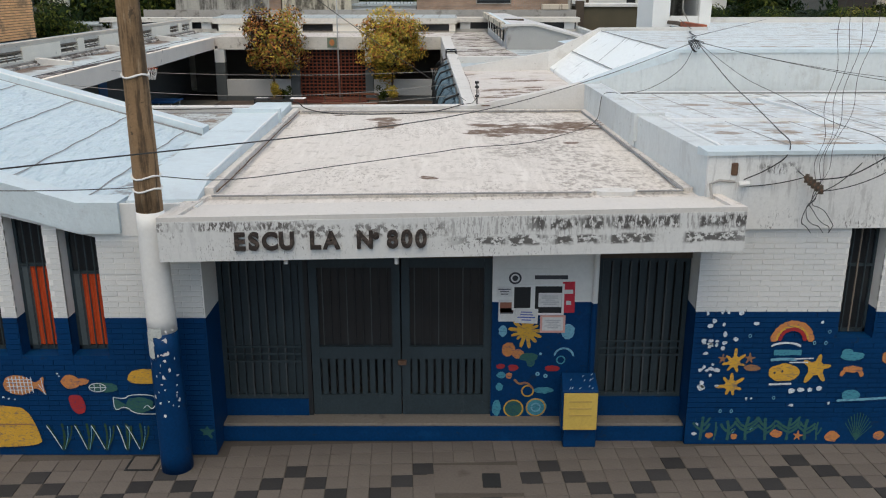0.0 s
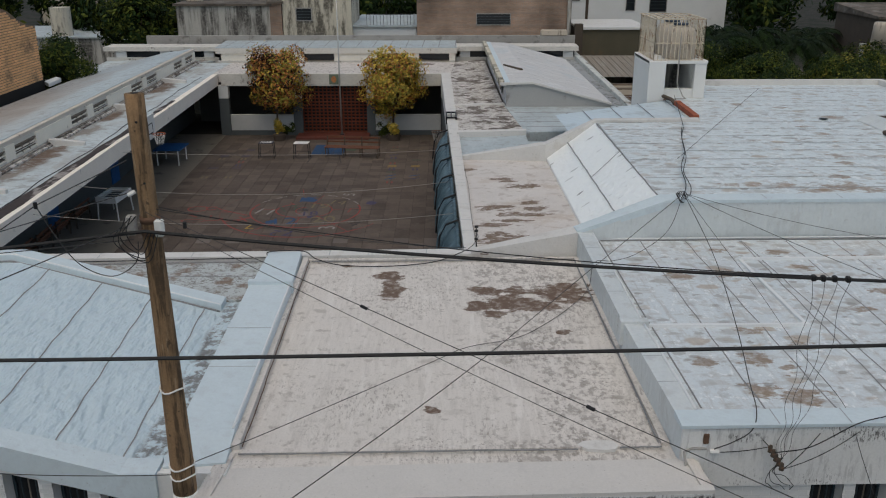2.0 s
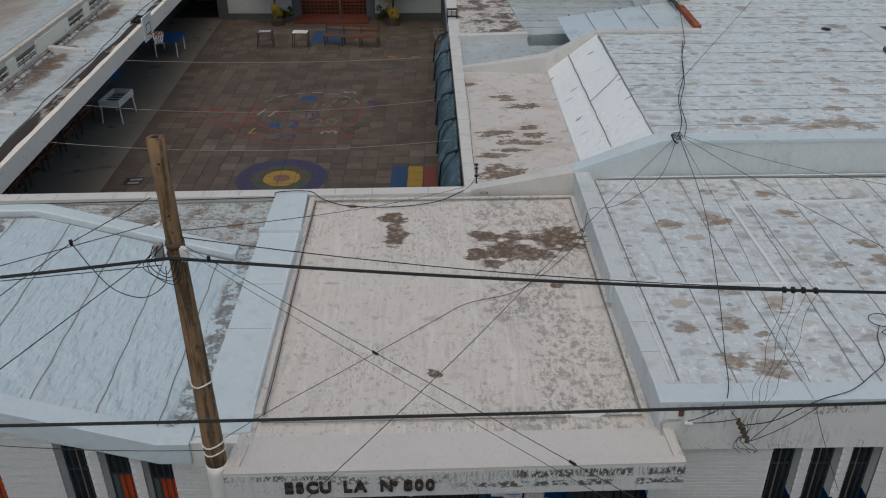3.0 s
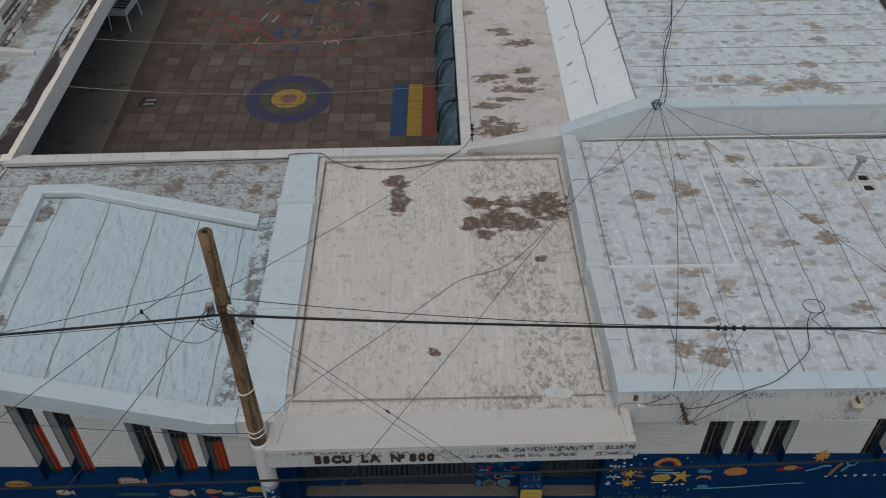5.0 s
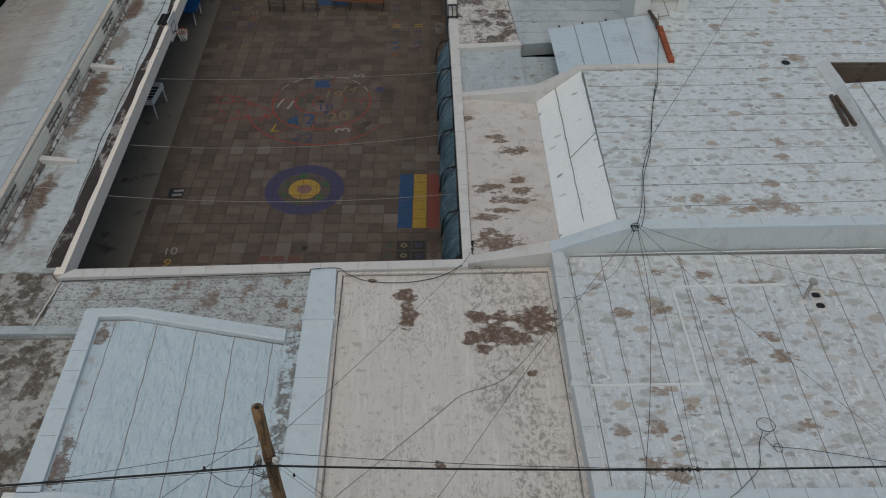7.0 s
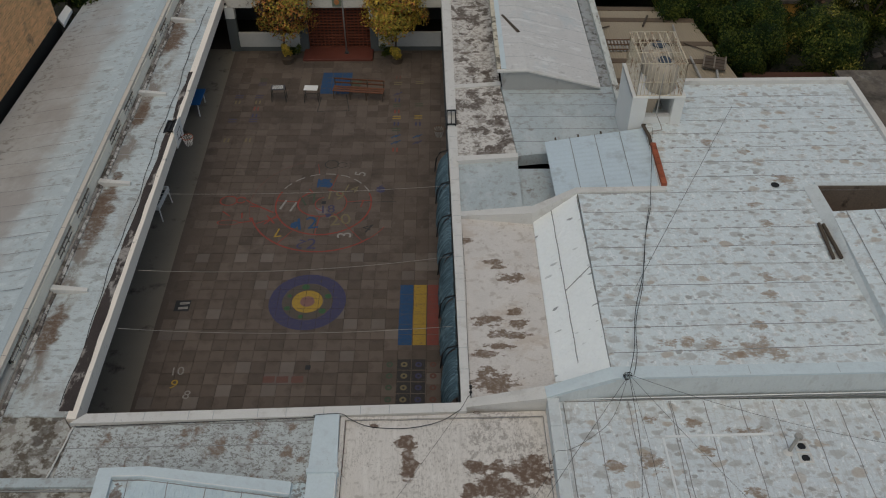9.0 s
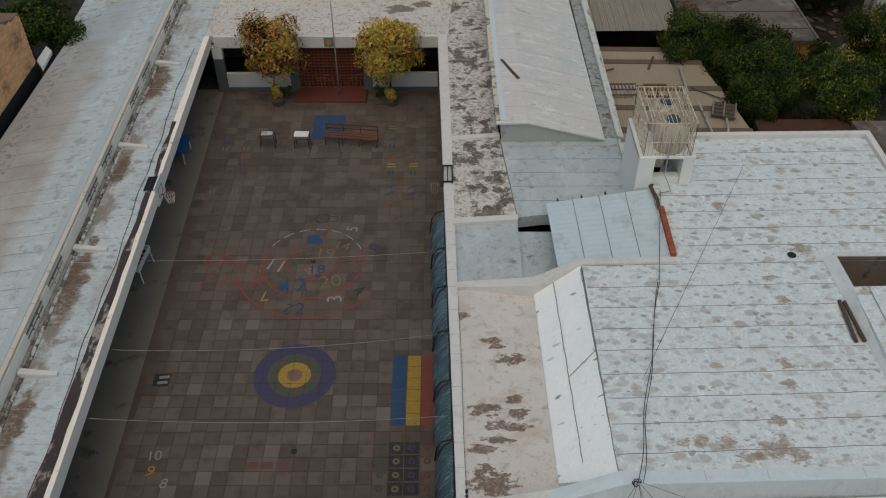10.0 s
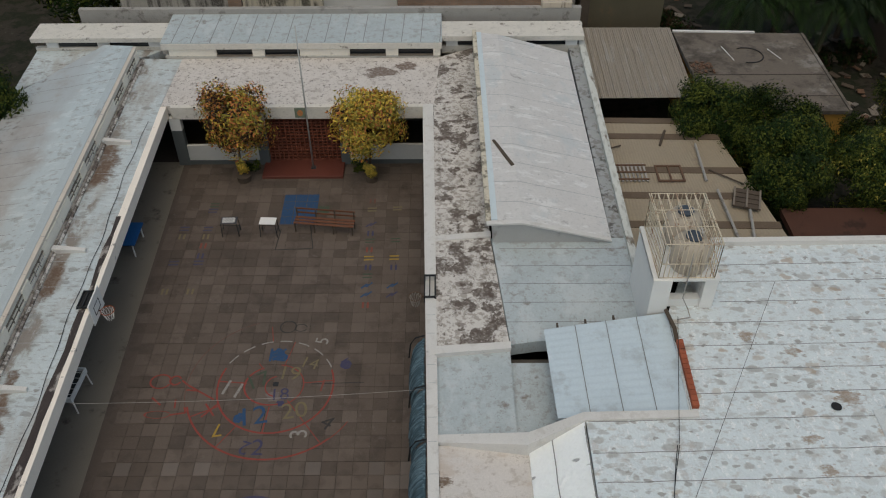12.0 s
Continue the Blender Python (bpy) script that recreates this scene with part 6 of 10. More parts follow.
def stroke(bm, pts, w, y):
    """One brush stroke: a strip of uneven width with tapering ends."""
    line = rounded([tuple(p) for p in pts], False) if len(pts) < 10 else [tuple(p) for p in pts]
    if len(line) < 9:
        line = [(lerp(line[i][0], line[i + 1][0], q / 3), lerp(line[i][1], line[i + 1][1], q / 3)) for i in range(len(line) - 1) for q in range(3)] + [line[-1]]
    rim = []
    for i, (x, z) in enumerate(line):
        (xa, za), (xb, zb) = line[max(0, i - 1)], line[min(len(line) - 1, i + 1)]
        d = Vector((xb - xa, zb - za)); d = d.normalized() if d.length else Vector((1, 0))
        hw = w / 2 * rnd.uniform(0.82, 1.15) * (0.6 if i in (0, len(line) - 1) else 1)
        rim.append((bm.verts.new((x + d.y * hw, y, z - d.x * hw)), bm.verts.new((x - d.y * hw, y, z + d.x * hw))))
    for (a, b_), (c, d) in zip(rim, rim[1:]):
        bm.faces.new((a, c, d, b_))
def arc(x, z, r, a0, a1, n=14, sz=1.0):
    return [(x + r * math.cos(lerp(a0, a1, k / n)), z + r * sz * math.sin(lerp(a0, a1, k / n))) for k in range(n + 1)]
def plant(bm, x, z, h, w, y, n=3):
    """Branching seaweed in broad soft strokes."""
    thick = 0.022 if n < 3 else 0.034
    stroke(bm, [(x, z), (x + rnd.uniform(-0.02, 0.02), z + h * 0.5), (x + rnd.uniform(-0.03, 0.03), z + h)], thick * 1.2, y)
    for k in range(n):
        s = -1 if k % 2 else 1
        zz = z + h * (0.3 + 0.4 * k / max(1, n))
        stroke(bm, [(x, zz), (x + s * w * 0.3, zz + h * 0.14), (x + s * w * 0.52, zz + h * rnd.uniform(0.3, 0.45))], thick, y - 0.0003 * (k + 1))
WALL_BLUE = (0.002, 0.042, 0.14)
OR, YE, WH, TE, GR, RE, BR, LB = (paint("orange", (0.52, 0.21, 0.07), under=WALL_BLUE), paint("ochre_yellow", (0.58, 0.33, 0.045), under=WALL_BLUE), paint("chalk_white", (0.60, 0.66, 0.70), under=WALL_BLUE), paint("teal", (0.055, 0.25, 0.33), under=WALL_BLUE),
    paint("weed_green", (0.028, 0.105, 0.092), under=WALL_BLUE), paint("red", (0.33, 0.025, 0.03), under=WALL_BLUE), paint("brown", (0.30, 0.15, 0.07), under=WALL_BLUE), paint("light_blue", (0.16, 0.38, 0.50), under=WALL_BLUE))
DG = paint("reed_green", (0.022, 0.06, 0.028), under=WALL_BLUE)
layer = [0]
def figure(parent, name, mat, draw, y):
    layer[0] = (layer[0] + 1) % 9
    bm = B(); draw(bm, y - 0.0005 * layer[0])
    return part(name, bm, mat, parent)
mr = thing("mural", "sea mural of stars, fish and plants on the blue wall", "mural")
Y = 10.488
def dots(pts, r):
    def draw(bm, y):
        for x, z in pts:
            blob(bm, x, z, r * rnd.uniform(0.6, 1.2), r * rnd.uniform(0.6, 1.1), y, 9, 0.3)
    return draw
for k in range(34):
    x, z = 3.42 + abs(rnd.gauss(0, 0.22)), rnd.choice((1.9, 1.75, 1.5, 1.45, 1.3, 1.15, 1.05, 0.9)) + rnd.uniform(-0.06, 0.06)
    figure(mr, "painted_bubble", WH, dots([(x, z)], 0.031), Y)
for x, z, r in ((3.90, 1.92, 0.05), (4.11, 1.77, 0.06), (4.97, 1.79, 0.04), (4.70, 0.59, 0.04), (4.68, 0.8, 0.05), (4.8, 0.82, 0.055), (4.92, 0.82, 0.055), (5.04, 0.84, 0.055), (3.45, 0.86, 0.075), (4.08, 0.69, 0.03), (4.15, 0.69, 0.03), (3.71, 1.62, 0.045), (5.2, 0.62, 0.03), (3.45, 0.3, 0.03), (3.42, 0.16, 0.05)):
    figure(mr, "painted_bubble", WH, dots([(x, z)], r * 0.8), Y)
for x, z in ((4.04, 1.60), (5.08, 1.66), (4.9, 1.5), (5.05, 1.5), (3.95, 0.2), (4.2, 0.22), (3.75, 0.5), (3.9, 0.5), (4.45, 0.7)):
    figure(mr, "painted_ring", LB, lambda bm, y: disc(bm, (x, z), 0.028, y, 12, 0.8, ring=0.016), Y)
figure(mr, "painted_rainbow", OR, lambda bm, y: stroke(bm, arc(4.60, 1.53, 0.245, -0.05, math.pi + 0.05, 24), 0.085, y), Y)
figure(mr, "painted_rainbow", YE, lambda bm, y: stroke(bm, arc(4.60, 1.53, 0.205, 0.1, math.pi, 24), 0.03, y), Y - 0.003)
figure(mr, "painted_rainbow", RE, lambda bm, y: stroke(bm, arc(4.60, 1.53, 0.165, 0, math.pi, 24), 0.05, y), Y - 0.003)
figure(mr, "painted_wave", WH, lambda bm, y: stroke(bm, arc(4.53, 1.43, 0.2, 0.2, 2.9, sz=0.35), 0.03, y), Y)
figure(mr, "painted_band", TE, lambda bm, y: stroke(bm, [(4.38, 1.36), (4.75, 1.36)], 0.08, y), Y)
figure(mr, "painted_wave", LB, lambda bm, y: stroke(bm, [(4.35, 1.25), (4.5, 1.27), (4.7, 1.26)], 0.04, y), Y)
for x, z, r, m in ((3.87, 1.22, 0.17, YE), (4.07, 1.28, 0.07, BR), (3.71, 1.27, 0.06, BR), (3.86, 0.88, 0.17, YE), (4.97, 1.14, 0.22, YE), (4.84, 0.13, 0.07, OR)):
    figure(mr, "painted_star", m, lambda bm, y: star(bm, x, z, r, y, 7 if r > 0.15 and x < 4 else 5, 0.36), Y)
figure(mr, "painted_fish", BR, lambda bm, y: blob(bm, 4.11, 1.14, 0.11, 0.05, y), Y)
figure(mr, "painted_whale", YE, lambda bm, y: blob(bm, 4.54, 1.07, 0.21, 0.13, y, 16, 0.08), Y)
figure(mr, "painted_eye", INK, lambda bm, y: (blob(bm, 4.42, 1.07, 0.018, 0.018, y, 8), blob(bm, 4.52, 1.09, 0.018, 0.018, y, 8)), Y - 0.004)
for p_, q_, w_ in (((4.66, 1.27), (4.92, 1.28), 0.02), ((4.6, 1.22), (4.85, 1.22), 0.02), ((4.36, 0.9), (4.66, 0.91), 0.03)):
    figure(mr, "painted_writing", WH, lambda bm, y: stroke(bm, [p_, q_], w_, y), Y - 0.004)
figure(mr, "painted_cloud", TE, lambda bm, y: (blob(bm, 5.43, 1.31, 0.16, 0.06, y), blob(bm, 5.36, 1.36, 0.08, 0.06, y - 0.0002)), Y)
figure(mr, "painted_crab", OR, lambda bm, y: (stroke(bm, arc(5.45, 1.0, 0.14, 0.1, 3.0), 0.06, y), blob(bm, 5.45, 1.12, 0.13, 0.05, y - 0.0003)), Y)
figure(mr, "painted_cloud", TE, lambda bm, y: blob(bm, 5.48, 0.74, 0.12, 0.09, y), Y)
figure(mr, "painted_wave", LB, lambda bm, y: stroke(bm, [(5.3, 0.66), (5.7, 0.68), (6.2, 0.72), (6.9, 0.82), (7.6, 0.88)], 0.035, y), Y)
figure(mr, "painted_whale", OR, lambda bm, y: blob(bm, 6.07, 1.30, 0.25, 0.15, y, 16, 0.08), Y)
figure(mr, "painted_crab", RE, lambda bm, y: (blob(bm, 7.0, 1.38, 0.1, 0.06, y), blob(bm, 7.35, 1.42, 0.12, 0.05, y)), Y)
figure(mr, "painted_fish", OR, lambda bm, y: blob(bm, 7.17, 1.44, 0.14, 0.09, y), Y - 0.003)
figure(mr, "painted_sun", YE, lambda bm, y: star(bm, 7.72, 1.86, 0.18, y, 9, 0.55), Y)
figure(mr, "painted_bird", LB, lambda bm, y: stroke(bm, [(7.5, 1.32), (7.7, 1.4), (7.85, 1.52), (8.0, 1.5)], 0.05, y), Y)
figure(mr, "painted_palm", BR, lambda bm, y: stroke(bm, [(8.05, 1.15), (8.1, 1.4), (8.2, 1.6)], 0.08, y), Y)
figure(mr, "painted_shape", LB, lambda bm, y: (stroke(bm, arc(8.40, 1.62, 0.1, 0, 6.2), 0.04, y), stroke(bm, [(8.35, 1.5), (8.25, 1.3)], 0.05, y)), Y)
for k in range(7):
    figure(mr, "painted_bubble", WH, dots([(8.0 + k * 0.2, 1.12 + 0.01 * k)], 0.04), Y)
for x, h, w, n in ((3.51, 0.36, 0.22, 3), (3.70, 0.28, 0.06, 1), (3.88, 0.3, 0.2, 3), (4.13, 0.36, 0.3, 5), (4.40, 0.34, 0.24, 4), (4.69, 0.34, 0.3, 5), (4.94, 0.32, 0.24, 4), (5.10, 0.28, 0.1, 2)):
    figure(mr, "painted_plant", GR, lambda bm, y: plant(bm, x, 0.06, h, w, y, n), Y)
figure(mr, "painted_plant", GR, lambda bm, y: [stroke(bm, [(5.64, 0.06), (5.64 + 0.22 * math.cos(a), 0.1 + 0.38 * math.sin(a))], 0.012, y - 0.0001 * i) for i, a in enumerate([0.5 + 0.2 * k for k in range(11)])], Y)
for x, z, r in ((3.63, 0.14, 0.055), (3.97, 0.12, 0.05), (4.54, 0.16, 0.075), (5.31, 0.12, 0.1), (5.95, 0.14, 0.08)):
    figure(mr, "painted_shell", OR, lambda bm, y: blob(bm, x, z, r, r * 0.85, y, 12, 0.2), Y)

ml = thing("mural", "sea mural of striped fish and reeds on the blue wall", "mural")
Y = 10.186
for fx, fz, w, mt in ((-5.51, 1.03, 0.22, OR), (-6.44, 1.45, 0.25, BR), (-7.92, 1.05, 0.16, YE)):
    def fish(bm, y):
        daub(bm, [(fx - w, fz), (fx - 0.8 * w, fz + 0.55 * w), (fx, fz + 0.7 * w), (fx + 0.6 * w, fz + 0.45 * w), (fx + w, fz + 0.1 * w), (fx + 1.5 * w, fz + 0.7 * w), (fx + 1.4 * w, fz), (fx + 1.55 * w, fz - 0.7 * w), (fx + w, fz - 0.1 * w), (fx + 0.5 * w, fz - 0.5 * w), (fx, fz - 0.65 * w), (fx - 0.8 * w, fz - 0.45 * w)], y)
    figure(ml, "painted_fish", mt, fish, Y)
    figure(ml, "painted_stripe", WH, lambda bm, y: [stroke(bm, [(fx + w * (-0.6 + 0.22 * k), fz + (0.62 - 0.03 * abs(k - 3)) * w), (fx + w * (-0.56 + 0.22 * k), fz - (0.58 - 0.03 * abs(k - 3)) * w)], 0.013, y) for k in range(7)] + [stroke(bm, [(fx - 0.75 * w, fz + q * w), (fx + 0.8 * w, fz + q * 0.9 * w)], 0.009, y - 0.0002) for q in (-0.3, -0.05, 0.2, 0.42)] + [stroke(bm, [(fx + 1.32 * w, fz + 0.5 * w), (fx + 1.4 * w, fz - 0.55 * w)], 0.012, y), stroke(bm, [(fx + 1.12 * w, fz + 0.1 * w), (fx + 1.5 * w, fz - 0.6 * w)], 0.009, y)], Y - 0.005)
figure(ml, "painted_cone", OR, lambda bm, y: (blob(bm, -4.84, 1.08, 0.13, 0.1, y, 12, 0.1), daub(bm, [(-4.76, 1.14), (-4.58, 1.12), (-4.62, 1.05), (-4.76, 1.02)], y - 0.0003)), Y)
figure(ml, "painted_cup", RE, lambda bm, y: daub(bm, [(-4.92, 0.9), (-4.7, 0.9), (-4.68, 0.62), (-4.86, 0.62)], y), Y)
figure(ml, "painted_fish", GR, lambda bm, y: blob(bm, -4.42, 1.0, 0.2, 0.07, y), Y)
figure(ml, "painted_stripe", WH, lambda bm, y: (stroke(bm, arc(-4.5, 1.0, 0.11, 0, 6.2, 14, 0.55), 0.012, y), stroke(bm, [(-4.62, 1.0), (-4.38, 1.0)], 0.01, y), stroke(bm, [(-4.54, 1.06), (-4.54, 0.94)], 0.01, y), stroke(bm, [(-4.46, 1.06), (-4.46, 0.94)], 0.01, y)), Y - 0.004)
figure(ml, "painted_boat", YE, lambda bm, y: daub(bm, [(-4.12, 1.05), (-3.55, 1.05), (-3.6, 1.25), (-3.95, 1.27), (-4.08, 1.2)], y), Y)
figure(ml, "painted_boat", YE, lambda bm, y: daub(bm, [(-6.4, 0.13), (-5.32, 0.13), (-5.34, 0.35), (-5.45, 0.66), (-5.62, 0.74), (-6.4, 0.74)], y), Y)
figure(ml, "painted_stripe", BR, lambda bm, y: stroke(bm, [(-6.4, 0.46), (-5.4, 0.47)], 0.02, y), Y - 0.004)
figure(ml, "painted_fish", GR, lambda bm, y: (blob(bm, -3.98, 0.75, 0.2, 0.12, y), poly_at(bm, [(-4.15, 0.75), (-4.3, 0.85), (-4.31, 0.67)], y - 0.0003)), Y)
figure(ml, "painted_stripe", WH, lambda bm, y: (stroke(bm, [(-4.31, 0.86), (-4.31, 0.66), (-4.16, 0.74), (-4.05, 0.62), (-3.75, 0.62)], 0.014, y), stroke(bm, [(-4.31, 0.86), (-4.15, 0.84), (-4.1, 0.9), (-3.78, 0.9), (-3.72, 0.8)], 0.014, y), stroke(bm, [(-3.93, 0.7), (-3.87, 0.76), (-3.82, 0.68), (-3.76, 0.76), (-3.74, 0.66)], 0.012, y)), Y - 0.004)
for x, w in ((-5.05, 0.18), (-4.72, 0.14), (-4.48, 0.16), (-4.2, 0.1), (-4.02, 0.16), (-6.7, 0.18), (-7.0, 0.14), (-7.4, 0.16)):
    figure(ml, "painted_reed", DG, lambda bm, y: (stroke(bm, [(x, 0.08), (x - w * 0.6, 0.3), (x - w, 0.47)], 0.03, y), stroke(bm, [(x, 0.08), (x + w * 0.2, 0.3), (x + w * 0.1, 0.48)], 0.03, y - 0.0002), stroke(bm, [(x, 0.08), (x + w * 0.7, 0.3), (x + w * 0.8, 0.45)], 0.025, y - 0.0004)), Y)
    figure(ml, "painted_reed", WH, lambda bm, y: stroke(bm, [(x - 0.02, 0.1), (x - w * 0.65, 0.32), (x - w * 1.05, 0.45)], 0.011, y), Y - 0.004)
    figure(ml, "painted_reed", LB, lambda bm, y: stroke(bm, [(x + 0.015, 0.1), (x + w * 0.45, 0.28), (x + w * 0.5, 0.44)], 0.008, y), Y - 0.004)
figure(ml, "painted_band", GR, lambda bm, y: blob(bm, -6.4, 0.98, 0.45, 0.07, y), Y)
figure(ml, "painted_shell", YE, lambda bm, y: [stroke(bm, arc(-8.75, 1.35, 0.08 + 0.06 * k, 0.0, 6.2, 16, 0.5), 0.025, y) for k in range(4)], Y)
figure(ml, "painted_bubble", WH, dots([(-5.75, 0.86), (-5.68, 0.84), (-5.6, 0.83), (-4.98, 1.16), (-5.0, 1.2)], 0.015), Y)
figure(ml, "painted_star", GR, lambda bm, y: star(bm, -3.12, 0.36, 0.1, y, 5), Y)

mp_ = thing("mural", "children's mural with a sun and coloured discs by the gate", "mural")
Y = 10.816
figure(mp_, "painted_sun", YE, lambda bm, y: star(bm, 1.13, 1.53, 0.21, y, 13, 0.45), Y)
for x, z, rx, rz, m in ((0.81, 1.53, 0.06, 0.08, LB), (1.69, 1.52, 0.1, 0.11, LB), (0.89, 1.27, 0.09, 0.11, OR), (1.02, 1.20, 0.08, 0.07, OR), (1.17, 1.15, 0.13, 0.07, GR), (1.2, 1.08, 0.06, 0.08, GR), (0.96, 0.99, 0.07, 0.05, RE), (1.5, 0.98, 0.11, 0.05, RE), (0.79, 1.01, 0.06, 0.04, RE), (0.91, 0.87, 0.045, 0.05, OR), (1.39, 0.65, 0.14, 0.05, TE), (0.98, 0.37, 0.15, 0.13, GR), (1.29, 0.39, 0.15, 0.14, TE), (0.74, 0.38, 0.06, 0.13, TE), (0.78, 0.7, 0.05, 0.06, TE), (0.8, 0.88, 0.06, 0.05, TE)):
    figure(mp_, "painted_blob", m, lambda bm, y: blob(bm, x, z, rx, rz, y), Y)
figure(mp_, "painted_rainbow", LB, lambda bm, y: stroke(bm, arc(1.65, 1.15, 0.13, 0.1, 3.0), 0.03, y), Y)
for x, z, r, m in ((1.61, 1.11, 0.065, TE), (1.17, 0.64, 0.09, YE), (0.98, 0.37, 0.14, YE), (1.29, 0.39, 0.14, YE), (1.29, 0.39, 0.07, LB), (1.41, 0.87, 0.03, LB), (1.3, 0.9, 0.03, LB), (1.33, 1.2, 0.02, LB)):
    figure(mp_, "painted_ring", m, lambda bm, y: disc(bm, (x, z), r, y, 18, ring=r - 0.02), Y - 0.005)
figure(mp_, "painted_curve", BR, lambda bm, y: stroke(bm, [(0.98, 0.82), (1.05, 0.74), (1.15, 0.78), (1.24, 0.68)], 0.03, y), Y - 0.005)

# ---- utility pole ----
pole = thing("utility_pole", "wooden utility pole, foot painted blue and white", "pole")
def on_pole(z):
    return Vector((lerp(-3.46, -3.405, z / 8.75), lerp(9.9, 9.6, z / 8.75), z))
def pole_r(z):
    return lerp(0.195, 0.105, min(1, z / 7.5))
def pole_piece(name, z0, z1, mat, extra=0.0, n=18, steps=8, label=""):
    bm = B()
    zs = [lerp(z0, z1, i / steps) for i in range(steps + 1)]
    rings = []
    for z in zs:
        c = on_pole(z)
        rings.append([bm.verts.new(c + Vector(((pole_r(z) + extra) * (1 + 0.02 * math.sin(3 * k + z)) * math.cos(2 * math.pi * k / n), (pole_r(z) + extra) * math.sin(2 * math.pi * k / n), 0))) for k in range(n)])
    for a, b_ in zip(rings, rings[1:]):
        for k in range(n):
            bm.faces.new((a[k], a[(k + 1) % n], b_[(k + 1) % n], b_[k]))
    bm.faces.new(rings[0][::-1]); bm.faces.new(rings[-1])
    return part(name, bm, mat, pole, label, smooth=True)
pole_piece("shaft", 3.48, 8.75, M["pole_wood"], steps=14)
pole_piece("white_foot", 1.95, 3.48, M["white_paint"], 0.006, label="white painted band")
pole_piece("blue_foot", 0.0, 1.95, M["blue_paint"], 0.008, label="blue painted foot with paper scraps")
bm = B(); disc(bm, (on_pole(8.75).x, on_pole(8.75).y), 0.045, n=12, z=8.756); part("core_hole", bm, paint("hole", (0.02, 0.015, 0.01)), pole)
for z in (3.75, 3.9, 5.05):
    bm = B()
    c = on_pole(z)
    tube(bm, [c + Vector(((pole_r(z) + 0.012) * math.cos(2 * math.pi * k / 16), (pole_r(z) + 0.012) * math.sin(2 * math.pi * k / 16), 0.02 * math.sin(k))) for k in range(17)], 0.012, 5)
    part("tie", bm, M["white_paint"], pole)
for z in (7.15, 7.3):
    pole_piece("band", z - 0.04, z + 0.04, M["rust"], 0.012, steps=1)
for z in (8.45, 7.75):
    c = on_pole(z); bm = B(); tube(bm, [c + Vector((0.02, -pole_r(z) - 0.004, 0)), c + Vector((0.02, -pole_r(z) + 0.03, 0))], 0.014, 8); part("bolt_hole", bm, M["rubber"], pole)
for k in range(44):
    z, a = 2.0 - 1.15 * rnd.random() ** 1.5, rnd.uniform(-2.5, -0.5)
    c = on_pole(z); r = pole_r(z) + 0.011
    w, h = rnd.uniform(0.012, 0.055), rnd.uniform(0.015, 0.06)
    bm = B()
    bm.faces.new([bm.verts.new((c.x + r * math.cos(a + da / r), c.y + r * math.sin(a + da / r), z + dz)) for da, dz in [(w / 2 * rnd.uniform(0.5, 1.2) * math.cos(6.28 * q / 9), h / 2 * rnd.uniform(0.5, 1.25) * math.sin(6.28 * q / 9)) for q in range(9)]])
    part("paper_scrap", bm, PAPER, pole)
for z, a, w, h in ((1.80, -2.35, 0.14, 0.34), (1.98, -1.9, 0.2, 0.12)):
    bm = B(); c = on_pole(z); r = pole_r(z) + 0.0125
    cols = [[bm.verts.new((c.x + r * math.cos(a + (q / 6 - 0.5) * w / r), c.y + r * math.sin(a + (q / 6 - 0.5) * w / r), z + dz + rnd.uniform(-0.012, 0.012))) for dz in (-h / 2, h / 2)] for q in range(7)]
    for p_, q_ in zip(cols, cols[1:]):
        bm.faces.new((p_[0], q_[0], q_[1], p_[1]))
    part("paper_sheet", bm, paint("old_paper", (0.50, 0.52, 0.50), under=(0.25, 0.27, 0.28)), pole, "weathered paper notice")


# ---- the yard ----
def cyl(bm, c, r, h, n=14, r1=None):
    tube(bm, [(c[0], c[1], c[2]), (c[0], c[1], c[2] + h)], r, n, r1)


# back gallery front: pillars, low planter walls, brick lattice, red steps
for k, (x0, x1) in enumerate(((-12.15, -11.62), (-8.15, -7.68), (-4.15, -3.72), (-0.12, 0.12))):
    pl = thing("pillar", "square pillar, white above a bluish grey foot", "pillar", "yard pillars")
    bm = B(); box(bm, x0, x1, 46.75, 47.1, 2.1, 2.8); part("upper_part", bevelled(bm, 0.01), M["stucco"], pl)
    bm = B(); box(bm, x0 - 0.004, x1 + 0.004, 46.746, 47.104, 0.06, 2.1); part("lower_part", bevelled(bm, 0.01), M["teal_paint"], pl)
PLANTER = material("planter_greyish_white", (0.50, 0.50, 0.49), 0.8, 0.08, 1.0, 30, 0.2, (0.25, 0.24, 0.225), 0.14, 1.4)
for x0, x1 in ((-11.6, -8.16), (-3.7, -0.14)):
    pw = thing("planter_wall", "low white planter wall under the gallery", "wall", "planter walls")
    bm = B(); box(bm, x0, x1, 46.78, 46.95, 0.35, 1.22); part("panel", bevelled(bm, 0.012), PLANTER, pw)
    bm = B(); box(bm, x0, x1, 46.79, 47.0, 0.06, 0.35); part("foot", bm, M["teal_paint"], pw)
bm = B(); box(bm, -7.92, -4.0, 45.6, 47.2, 0.06, 0.22); bevelled(bm, 0.02)
structure("step_yard", bm, M["step_red"], "dull red tiled step before the lattice", "step")
lat = thing("brick_lattice", "red brick lattice screen, square holes backed by a dark sheet for shade", "screen")
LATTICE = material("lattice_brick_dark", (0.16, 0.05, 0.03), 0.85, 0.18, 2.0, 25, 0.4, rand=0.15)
nx, nz = 16, 14
